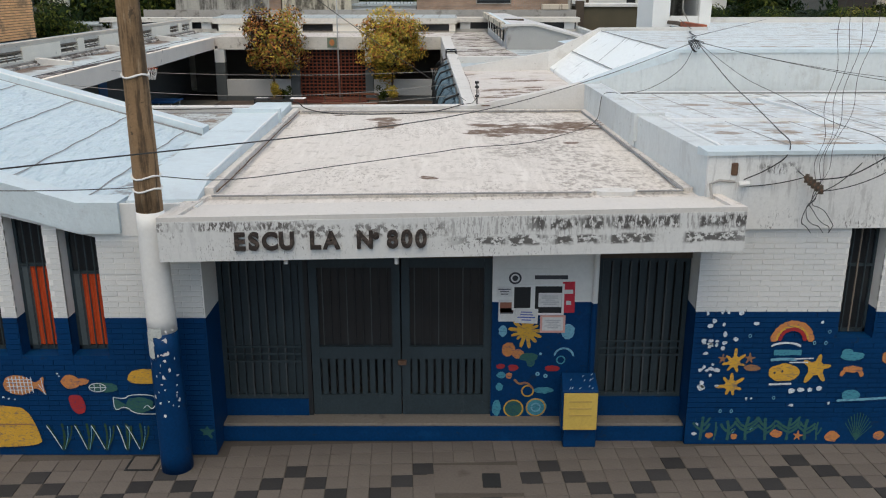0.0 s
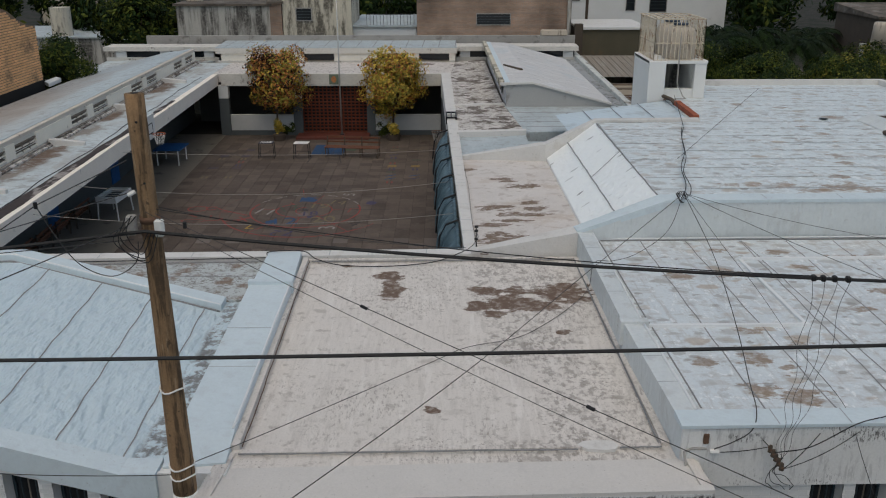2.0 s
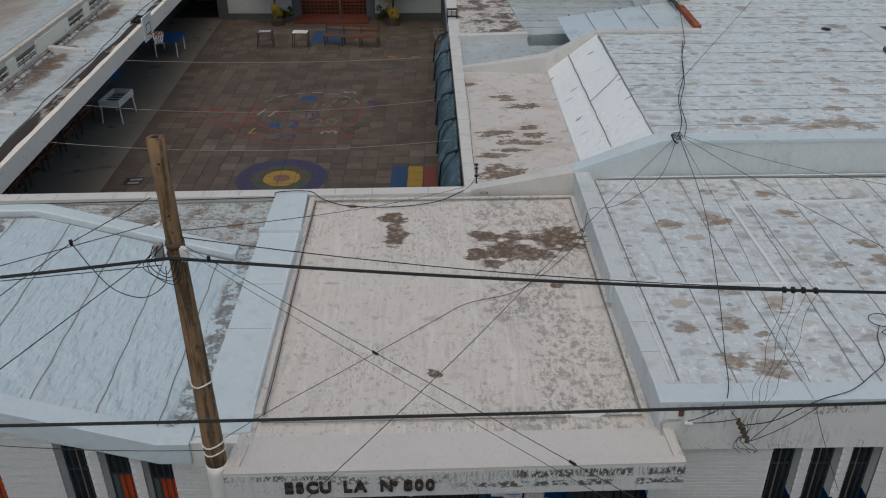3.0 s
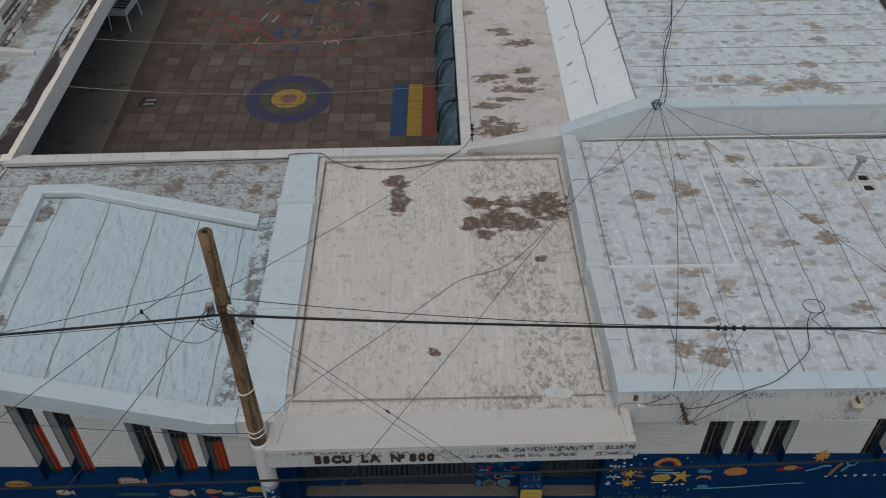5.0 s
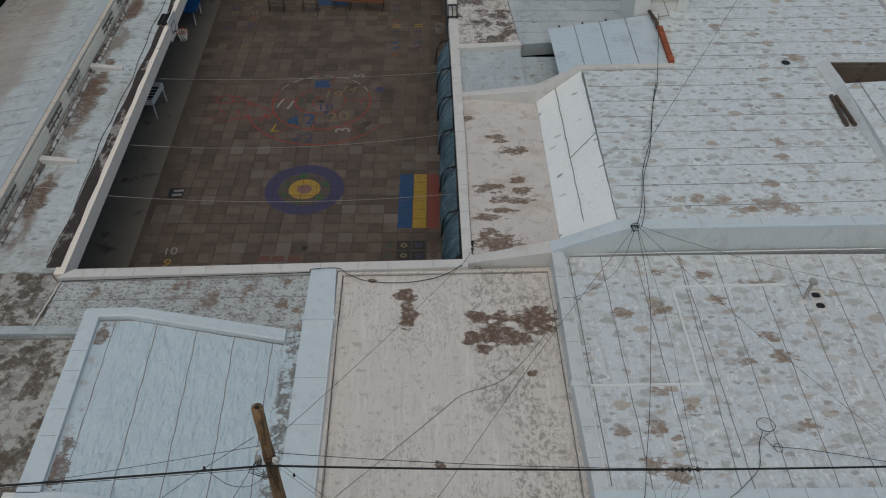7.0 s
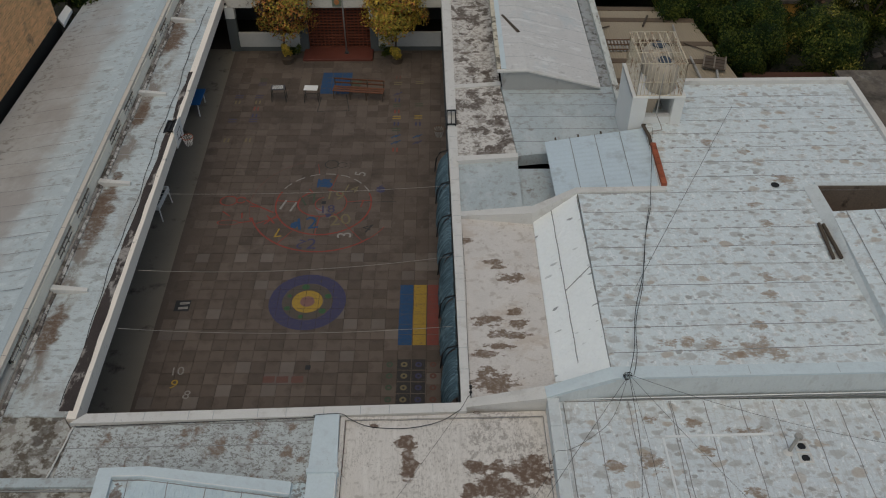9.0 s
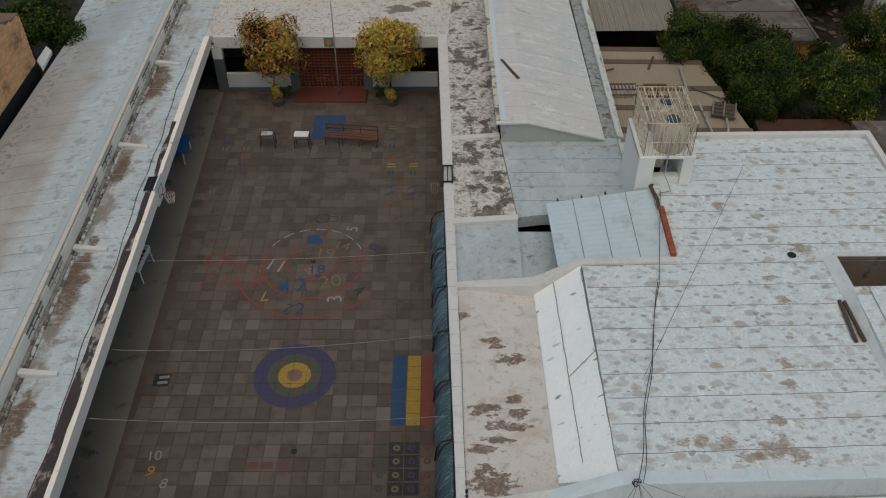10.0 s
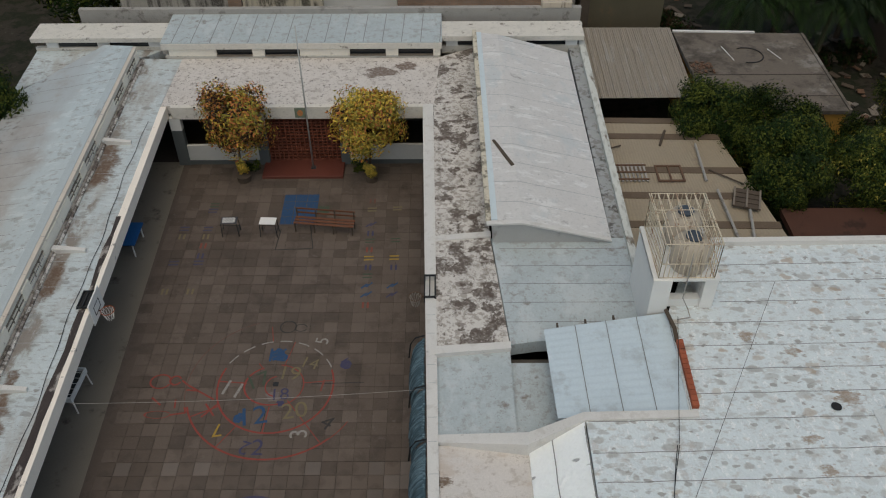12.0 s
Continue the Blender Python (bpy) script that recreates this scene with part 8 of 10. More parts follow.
for x, y, r, mat, name in ((-5.62, 34.45, 0.40, PBB, "blue_patch"), (-6.62, 31.45, 0.27, PBB, "blue_patch"), (-5.52, 32.42, 0.36, paint("floor_pale", (0.17, 0.14, 0.135), under=(0.10, 0.08, 0.07)), "pale_patch"), (-5.2, 32.1, 0.2, PB, "blue_patch"), (-2.95, 33.95, 0.3, PB, "blue_patch")):
    bm = B(); bm.faces.new([bm.verts.new((x + r * (0.75 + 0.4 * noise.noise(Vector((k * 0.9, x, y)))) * math.cos(6.283 * k / 18), y + r * (0.75 + 0.4 * noise.noise(Vector((k * 0.9, y, x)))) * math.sin(6.283 * k / 18), Z - 0.0004)) for k in range(18)]); part(name, bm, mat, gm3)
seg(gm3, CX + 1.35, CY + 0.05, CX + 3.3, CY + 0.12, 0.035, PDK, z=Z + 0.0008)
seg(gm3, CX - 0.25, CY - 2.1, CX - 0.2, CY - 1.2, 0.03, PDK, z=Z + 0.0008)
ring_line(CX, CY, 2.2, 2.74, 6.63, 0.07, PRL, "red_circle")
for k in range(7):
    ring_line(CX, CY, 2.22, 0.4 + 0.335 * k, 0.62 + 0.335 * k, 0.055, PW, "white_dash", 6)
ring_line(CX, CY, 3.3, 3.45, 5.45, 0.07, PRL, "red_spiral")
ring_line(CX, CY, 3.3, 5.45, 5.75, 0.035, PRL, "red_spiral", 8)
ring_line(CX, CY, 3.35, 1.9, 3.45, 0.03, PFR, "faint_circle")
ring_line(CX - 0.1, CY, 1.1, 2.0, 5.0, 0.07, PRL, "red_circle", sy=0.86)
ring_line(CX + 0.02, CY, 1.05, -1.2, 1.5, 0.045, PRL, "red_circle", sy=0.95)
ring_line(CX + 0.05, CY - 0.05, 0.45, 1.7, 4.6, 0.045, PRL, "red_circle", 16, 1.1)
ring_line(CX + 0.1, CY + 2.95, 0.34, 0.0, 6.28, 0.05, PDK, "dark_loop", 18)
ring_line(CX + 0.62, CY + 2.9, 0.26, 0.3, 5.9, 0.05, PDK, "dark_loop", 18, 0.8)
for a, r0, r1, w in ((3.05, 1.1, 2.2, 0.05), (2.2, 0.95, 1.3, 0.05), (4.62, 1.0, 2.2, 0.045), (5.35, 0.9, 2.2, 0.035), (0.1, 1.05, 2.2, 0.04), (1.35, 0.9, 2.2, 0.03), (4.15, 2.2, 3.3, 0.035), (3.6, 2.2, 3.25, 0.05), (5.35, 2.2, 3.2, 0.035), (1.75, 2.2, 3.0, 0.03)):
    seg(gm3, CX + r0 * math.cos(a), CY + r0 * math.sin(a), CX + r1 * math.cos(a), CY + r1 * math.sin(a), w, PRL, z=Z + 0.0004)
for (x, y, r, sy) in ((-9.85, 33.15, 0.42, 0.85), (-9.3, 33.2, 0.24, 1.0), (-9.62, 31.62, 0.5, 0.35)):
    ring_line(x, y, r, 0.4, 5.9, 0.07, PRL, "red_loop", 20, sy)
for q in ((-9.05, 33.2, -8.75, 32.95), (-8.75, 32.95, -7.7, 32.3), (-8.8, 32.75, -8.35, 32.7), (-9.2, 31.6, -8.6, 31.7), (-8.7, 31.95, -8.6, 31.7), (-10.0, 32.4, -9.6, 32.05), (-9.1, 32.3, -9.05, 31.9), (-8.0, 31.5, -7.5, 32.1), (-7.55, 31.55, -7.95, 32.1)):
    seg(gm3, *q, 0.07, PRL)
def numeral(text, x, y, size, mat, rz=0):
    cu = bpy.data.curves.new("numeral", "FONT"); cu.body, cu.size, cu.align_x, cu.align_y, cu.offset = text, size, "CENTER", "CENTER", 0.0
    tmp = new("numeral_source", cu); bpy.context.view_layer.update()
    me = bpy.data.meshes.new_from_object(tmp.evaluated_get(bpy.context.evaluated_depsgraph_get())); bpy.data.objects.remove(tmp)
    me.materials.clear(); me.materials.append(mat)
    o = new("painted_numeral", me); o.parent = gm3; o.matrix_basis = pose(x, y, Z + 0.0012, 0, 0, rz)
for tx, x, y, mat, rz, s in (("12", -6.15, 31.5, PBB, 10, 1.15), ("11", -7.1, 32.75, PW, -18, 1.0), ("2", -5.75, 30.15, PB, 0, 0.95), ("2", -6.2, 30.2, PB, 160, 0.8), ("7", -7.32, 30.95, PY, 190, 0.8), ("16", -5.65, 34.4, PBB, 0, 0.95), ("4", -3.42, 31.2, PDK, -30, 0.85), ("3", -4.35, 30.75, PW, 95, 0.9), ("17", -6.2, 33.15, PG, 25, 0.95), ("18", -5.3, 32.5, PB, 5, 0.75), ("19", -5.05, 33.5, PYD, -5, 0.9), ("20", -4.65, 31.75, PYD, 10, 1.0), ("14", -4.35, 34.0, PYD, -15, 0.75), ("1", -3.75, 32.9, PR, -10, 0.8), ("5", -3.95, 35.15, PW, 80, 0.75), ("6", -2.95, 34.0, PB, 0, 0.7), ("10", -9.95, 23.12, PW, 5, 0.55), ("9", -9.95, 22.5, PY, -15, 0.6), ("8", -9.37, 22.02, PW, -10, 0.55)):
    numeral(tx, x, y, s, mat, rz)
for x in (-6.5, -6.0, -5.45):
    seg(gm3, x - 0.22, 22.72, x + 0.22, 22.74, 0.3, PFR, "red_smear")
seg(gm3, -10.62, 26.62, -10.24, 26.66, 0.13, PW); seg(gm3, -10.64, 26.36, -10.26, 26.40, 0.13, PW)
dk = thing("floor_hatch", "dark square drain cover with white dashes", "drain cover")
bm = B(); box(bm, -10.8, -10.2, 26.2, 26.8, 0.07, 0.088); part("plate", bm, M["iron_dark"], dk)
for x, y in ((-5.12, 23.3), (-5.5, 33.0)):
    dc = thing("floor_drain", "small dark iron floor drain in the yard", "drain", "floor drains")
    bm = B(); box(bm, x - 0.1, x + 0.1, y - 0.1, y + 0.1, 0.07, 0.092); part("grate", bm, M["iron_dark"], dc)
gm4 = thing("floor_game", "rows of small coloured rings painted on the yard", "floor painting", "floor games")
for x, mat, back in ((-2.08, PG, False), (-1.54, PYD, True), (-1.0, PB, True), (-0.46, PFR, False)):
    for j in range(4):
        y = 21.79 + j * 0.545
        if back:
            bm = B(); bm.faces.new([bm.verts.new(p) for p in ((x - 0.25, y - 0.25, Z), (x + 0.25, y - 0.25, Z), (x + 0.25, y + 0.25, Z), (x - 0.25, y + 0.25, Z))]); part("dark_square", bm, PDK, gm4)
        bm = B(); disc(bm, (x, y), 0.13, n=14, z=Z + 0.0006, ring=0.05); part("ring", bm, mat, gm4)
gm5 = thing("floor_game", "rows of coloured dashes painted on the yard", "floor painting", "floor games")
def mark(x, y, kind, mat):
    """A small painted pair of bars: level, upright or slanting."""
    for d in (-0.1, 0.1):
        if kind == "level": seg(gm5, x - 0.21, y + d, x + 0.21, y + d + 0.01, 0.085, mat, "dash")
        elif kind == "upright": seg(gm5, x + d, y - 0.17, x + d, y + 0.17, 0.09, mat, "dash")
        else: seg(gm5, x + d - 0.13, y - 0.13 + d * 0.4, x + d + 0.13, y + 0.13 + d * 0.4, 0.075, mat, "dash")
for x0, x1, rows_ in ((-2.40, -2.48, ((37.09, "upright", PR), (37.71, "slant", PBB), (38.24, "slant", PBB), (38.82, "level", PG), (39.35, "upright", PB), (39.92, "level", PY), (40.47, "upright", PR), (41.06, "level", PG), (41.56, "upright", PB), (42.18, "slant", PB), (43.23, "level", PYD), (43.85, "upright", PFR))),
                      (-1.34, -1.30, ((37.7, "slant", PB), (38.24, "slant", PBB), (39.34, "upright", PB), (39.95, "level", PY), (41.09, "level", PG), (43.3, "level", PYD))),
                      (-10.82, -10.90, ((37.93, "upright", PYD), (39.66, "level", PB), (41.39, "upright", PYD), (41.93, "level", PB))),
                      (-9.75, -9.84, ((37.93, "upright", PYD), (39.68, "level", PB), (40.12, "upright", PB), (40.78, "upright", PR), (41.38, "upright", PYD), (41.92, "level", PB), (43.2, "level", PB), (43.61, "level", PG)))):
    for y, kind, mat in rows_:
        mark(lerp(x0, x1, (y - 37) / 7), y, kind, mat)
gm6 = thing("floor_game", "bright blue square with an outlined box painted on the yard", "floor painting", "floor games")
for i in range(3):
    for j in range(4):
        bm = B(); x0, y0 = -6.64 + i * 0.545, 42.2 + j * 0.545
        bm.faces.new([bm.verts.new(p) for p in ((x0 + 0.01, y0 + 0.01, Z), (x0 + 0.535, y0 + 0.01, Z), (x0 + 0.535, y0 + 0.535, Z), (x0 + 0.01, y0 + 0.535, Z))]); part("cell", bm, PBB, gm6)
for q in ((-6.58, 40.5, -4.93, 40.57), (-6.58, 40.5, -6.5, 41.9), (-4.93, 40.57, -5.2, 42.1)):
    seg(gm6, *q, 0.05, PDK)
bm = B(); bm.faces.new([bm.verts.new(p) for p in ((-5.0, 43.0, Z), (-4.47, 43.0, Z), (-4.47, 43.5, Z), (-5.0, 43.5, Z))]); part("green_cell", bm, PG, gm6)

# ---- on the roofs ----
# clerestory panels and louvred windows of the left gallery
y = 20.52
for k in range(18):
    L = (1.64, 3.12, 1.64, 0.66)[k % 4]
    y1 = min(y + L, 50.9)
    if y1 - y < 0.2:
        break
    xa, xb = xc(y), xc(y1)
    if k % 2 == 0:
        w = thing("louvre_window", "low louvred clerestory window with dusty blades", "window", "clerestory windows")
        # dark sheet behind the blades, painted shade of the opening
        bm = B(); prism(bm, [(xa - 0.14, y, 3.96), (xa - 0.1, y, 3.96), (xb - 0.1, y1, 3.96), (xb - 0.14, y1, 3.96)], 3.62); part("backing", bm, M["iron_dark"], w)
        for j in range(3):
            z = 3.68 + j * 0.1
            bm = B(); prism(bm, [(xa - 0.1, y, z + 0.05), (xa + 0.0, y, z), (xb + 0.0, y1, z), (xb - 0.1, y1, z + 0.05)], [z + 0.035, z - 0.015, z - 0.015, z + 0.035]); part("blade", bm, M["louvre"], w)
        for zf in (3.64, 3.81, 3.93):
            bm = B(); prism(bm, [(xa - 0.02, y, zf + 0.02), (xa + 0.035, y, zf + 0.02), (xb + 0.035, y1, zf + 0.02), (xb - 0.02, y1, zf + 0.02)], zf - 0.02); part("frame_rail", bm, M["cream_panel"] if zf < 3.9 else M["louvre"], w)
        for q in range(1, 3):
            ym = lerp(y, y1, q / 3)
            bm = B(); box(bm, xc(ym) - 0.02, xc(ym) + 0.045, ym - 0.02, ym + 0.02, 3.62, 3.95); part("mullion", bm, M["louvre"], w)
        if k % 4 == 0:
            bm = B(); tube(bm, [(xa + 0.04, y, 3.74), (xb + 0.04, y1, 3.74)], 0.012, 5); part("guard_rod", bm, M["white_metal"], w)
    else:
        bm = B(); prism(bm, [(xa - 0.15, y, 4.06), (xa + 0.055, y, 4.06), (xb + 0.055, y1, 4.06), (xb - 0.15, y1, 4.06)], 3.58)
        tagged(part("clerestory_panel", bm, M["cream_panel"]), "cream white clerestory panel between louvred windows", "wall panel", "clerestory panels", "structure")
    y = y1
for yy in (24.0, 30.1, 36.8, 43.9):
    sp = thing("roof_beam", "short white upstand beam across the gallery roof", "beam", "gallery roof beams")
    x0 = xc(yy) + 0.1
    bm = B(); prism(bm, [(x0, yy - 0.13, 3.66), (x0 + 1.25, yy - 0.08, 3.53), (x0 + 1.25, yy + 0.08, 3.53), (x0, yy + 0.13, 3.66)], 3.3); part("beam", bevelled(bm, 0.015), M["parapet"], sp)
# back clerestory
for x0, x1 in ((-13.0, -10.6), (-8.78, -8.15), (-6.38, -3.87), (-2.04, -1.41), (0.36, 0.72)):
    bm = B(); box(bm, x0, x1, 51.38, 51.56, 3.5, 3.92)
    tagged(part("clerestory_panel", bm, M["cream_panel"]), "cream white clerestory panel between slit windows", "wall panel", "clerestory panels", "structure")
for x0, x1 in ((-10.6, -8.78), (-8.15, -6.38), (-3.87, -2.04), (-1.41, 0.36)):
    w = thing("slit_window", "low dark slit window below the roof edge", "window", "slit windows")
    bar("pane", x0, x1, 51.52, 51.55, 3.5, 3.92, M["glass"], w)
    bar("frame", x0, x1, 51.49, 51.52, 3.86, 3.92, M["louvre"], w)
    bar("sill", x0, x1, 51.33, 51.5, 3.47, 3.52, M["louvre"], w)
for x0, x1 in ((-19.4, -13.6), (1.0, 7.8)):
    w = thing("slit_window", "low dark slit window below the roof edge", "window", "slit windows")
    bar("pane", x0, x1, 52.2, 52.24, 3.6, 3.98, M["glass"], w)
    for q in (0.0, 0.45, 0.9):
        bar("pier", lerp(x0, x1, q), lerp(x0, x1, q) + 0.6, 52.1, 52.25, 3.6, 3.98, M["stucco"], w)
# gable clerestory openings
for k in range(6):
    w = thing("vent_window", "small dark opening under the gable eave", "window", "gable openings")
    yy = 39.0 + k * 2.1
    bar("pane", 2.62, 2.66, yy, yy + 1.1, 3.72, 4.12, M["glass"], w)
    bar("sill", 2.6, 2.66, yy - 0.05, yy + 1.15, 3.66, 3.72, M["stucco"], w)
# gable front, loose timber
lg = thing("timber", "short dark timber lying on the gable roof", "timber")
bm = B(); tube(bm, [(2.95, 42.5, 4.44), (3.65, 40.7, 4.49)], 0.08, 7); part("beam", bm, M["wood_dark"], lg)

# corrugated sheet cover and its red brick edge
cv = thing("sheet_cover", "pale blue corrugated sheet cover over a small yard", "sheet roof")
A_, B_, C_, D_ = Vector((4.24, 28.35, 4.15)), Vector((8.15, 28.25, 4.62)), Vector((8.25, 32.35, 4.55)), Vector((4.15, 32.05, 4.08))
ncols = 4
for c in range(ncols):
    bm = B()
    n = 27
    u0, u1 = c / ncols + 0.003, (c + 1) / ncols + 0.006
    rows = []
    for j in range(n * 2 + 1):
        v = j / (n * 2)
        wv = 0.009 * math.sin(v * n * math.pi)
        p0 = A_.lerp(B_, u0).lerp(D_.lerp(C_, u0), v); p1 = A_.lerp(B_, u1).lerp(D_.lerp(C_, u1), v)
        rows.append((bm.verts.new(p0 + Vector((0, 0, wv + 0.006 * (c % 2)))), bm.verts.new(p1 + Vector((0, 0, wv + 0.006 * (c % 2))))))
    for a, b_ in zip(rows, rows[1:]):
        bm.faces.new((a[0], a[1], b_[1], b_[0]))
    ob = part("sheet", bm, M["poly"], cv, smooth=True)
    bm = B(); p0, p1 = A_.lerp(B_, u1), D_.lerp(C_, u1)
    tube(bm, [p0.lerp(p1, i / 30) + Vector((0, 0, 0.03 + 0.004 * (i % 2))) for i in range(31)], 0.012, 5); part("fixing_line", bm, M["tar"], cv)
for q in (0.12, 0.35, 0.58):
    p = D_.lerp(C_, q)
    bm = B(); box(bm, p.x - 0.03, p.x + 0.03, p.y - 0.2, p.y + 0.25, p.z - 0.12, p.z - 0.03); part("rafter", bm, M["wood_dark"], cv)
be = thing("brick_edge", "row of bare red hollow bricks along the sheet cover", "brick edge")
for k in range(13):
    bm = B(); yy = 28.3 + k * 0.205
    box(bm, 8.22 + 0.004 * k, 8.42 + 0.004 * k, yy, yy + 0.19, 4.66, 4.82); part("brick", bevelled(bm, 0.008), M["brick_red"], be)
bm = B(); tube(bm, [(8.3, 30.95, 4.7), (8.32, 31.5, 4.75), (8.2, 32.3, 4.74)], 0.07, 7); part("mortar_lump", bm, M["wood_dark"], be)

# water tank house
wh = thing("tank_house", "white rendered tank stand with an open front", "tank stand")
bm = B(); box(bm, 7.62, 8.25, 32.4, 35.0, 3.3, 6.0); part("wall", bevelled(bm, 0.012), M["stucco"], wh)
bm = B(); box(bm, 9.35, 9.78, 32.5, 35.0, 4.5, 6.0); part("wall", bevelled(bm, 0.012), M["stucco"], wh)
bm = B(); box(bm, 8.25, 9.35, 34.7, 34.9, 4.5, 6.0); part("wall", bm, M["grey_stucco"], wh)
bm = B(); box(bm, 7.62, 9.8, 32.45, 35.1, 5.9, 6.02); part("slab", bevelled(bm, 0.015), M["stucco"], wh)
bm = B(); box(bm, 8.25, 9.35, 32.6, 32.9, 4.6, 4.95); part("sill", bm, M["stucco"], wh)
for k, yy in enumerate((33.14, 34.4)):
    tk = thing("water_tank", "cream plastic water tank with a dark lid", "water tank", "water tanks")
    bm = B()
    prof = [(0.0, 0.0), (0.56, 0.0), (0.61, 0.1), (0.60, 0.45), (0.62, 0.5), (0.60, 0.55), (0.61, 0.92), (0.47, 1.14), (0.24, 1.2), (0.24, 1.24), (0.0, 1.24)]
    rings = [[bm.verts.new((8.85 + r * math.cos(2 * math.pi * i / 20), yy + r * math.sin(2 * math.pi * i / 20), 6.02 + z)) for i in range(20)] for r, z in prof[1:-1]]
    for a, b_ in zip(rings, rings[1:]):
        for i in range(20):
            bm.faces.new((a[i], a[(i + 1) % 20], b_[(i + 1) % 20], b_[i]))
    bm.faces.new(rings[-1]); bm.faces.new(rings[0][::-1])
    part("body", bm, M["tank"], tk, smooth=True)
    bm = B(); cyl(bm, (8.85, yy, 7.25), 0.27, 0.06, 18); part("lid", bm, paint("lid_blue_grey", (0.07, 0.09, 0.12)), tk)
cg = thing("cage", "rusty cream iron bar cage round the tanks", "cage")
X0, X1, Y0, Y1, Z0, Z1 = 7.78, 9.6, 32.5, 35.05, 6.02, 7.5
for k in range(13):
    x = lerp(X0, X1, k / 12)
    for yy in (Y0, Y1):
        bm = B(); tube(bm, [(x, yy, Z0), (x, yy, Z1)], 0.016, 5); part("bar", bm, M["cage"], cg)
    bm = B(); tube(bm, [(x, Y0, Z1), (x + (0.07 if k % 2 else -0.07), Y1, Z1)], 0.016, 5); part("bar", bm, M["cage"], cg)
for k in range(17):
    yy = lerp(Y0, Y1, k / 16)
    for x in (X0, X1):
        bm = B(); tube(bm, [(x, yy, Z0), (x, yy, Z1)], 0.016, 5); part("bar", bm, M["cage"], cg)
for z in (Z0 + 0.02, 6.65, Z1):
    for a, b_ in (((X0, Y0), (X1, Y0)), ((X0, Y1), (X1, Y1)), ((X0, Y0), (X0, Y1)), ((X1, Y0), (X1, Y1))):
        bm = B(); tube(bm, [(*a, z), (*b_, z)], 0.018, 5); part("rail", bm, M["cage"], cg)
for q in (0.33, 0.66):
    bm = B(); tube(bm, [(X0, lerp(Y0, Y1, q), Z1), (X1, lerp(Y0, Y1, q), Z1)], 0.016, 5); part("rail", bm, M["cage"], cg)
pp = thing("tank_pipe", "thin grey water pipe down the tank stand", "pipe")
bm = B(); tube(bm, [(8.8, 32.8, 7.2), (8.72, 32.46, 6.9), (8.7, 32.4, 5.2), (8.95, 32.35, 4.72), (8.95, 32.0, 4.7), (8.5, 31.9, 4.7)], 0.022, 6); part("pipe", bm, M["concrete"], pp)

# vent pipe, well heads, light fitting on the right wing
vp = thing("vent_pipe", "grey capped vent pipe on a mortar base", "vent pipe")
bm = B(); tube(bm, [(9.86, 16.95, 3.8), (9.98, 17.0, 4.5)], 0.055, 10); part("pipe", bm, M["concrete"], vp)
bm = B(); tube(bm, [(9.98, 17.0, 4.5), (9.99, 17.0, 4.56)], 0.12, 12); part("cap", bm, M["concrete"], vp)
bm = B(); tube(bm, [(9.86, 16.95, 3.8), (9.86, 16.95, 3.92)], 0.16, 10, 0.09); part("base", bm, M["parapet"], vp)
for x, yy in ((10.3, 17.15), (10.3, 16.75)):
    hb = thing("roof_opening", "small square roof opening with a white rim", "opening", "roof openings")
    bm = B()
    for q in ((-0.2, 0.2, -0.16, -0.11), (-0.2, 0.2, 0.11, 0.16), (-0.2, -0.14, -0.11, 0.11), (0.14, 0.2, -0.11, 0.11)):
        box(bm, x + q[0], x + q[1], yy + q[2], yy + q[3], 3.78, 3.86)
    part("rim", bm, M["parapet"], hb)
    bm = B(); disc(bm, (x, yy), 0.12, n=14, z=3.835); part("hole", bm, M["rubber"], hb)
lf = thing("wall_lamp", "small weathered wall lamp under the roof edge", "lamp")
bm = B(); box(bm, 7.68, 7.9, 10.28, 10.5, 3.58, 3.75); part("body", bevelled(bm, 0.03), M["tank"], lf)
bm = B(); tube(bm, [(7.79, 10.5, 3.8), (7.79, 10.36, 3.78)], 0.03, 6); part("arm", bm, M["rust"], lf)
hl = thing("roof_drain", "small dark drain hole on the high roof", "drain")
bm = B(); disc(bm, (12.55, 28.35), 0.16, n=14, z=4.682); part("hole", bm, M["rubber"], hl)
for a, b_ in (((13.43, 26.02, 4.73), (13.35, 24.19, 4.73)), ((13.57, 25.96, 4.74), (13.62, 24.2, 4.74))):
    tb = thing("timber", "long dark timber lying on the high roof", "timber", "roof timbers")
    bm = B(); tube(bm, [a, b_], 0.07, 6); part("beam", bm, M["wood_dark"], tb)


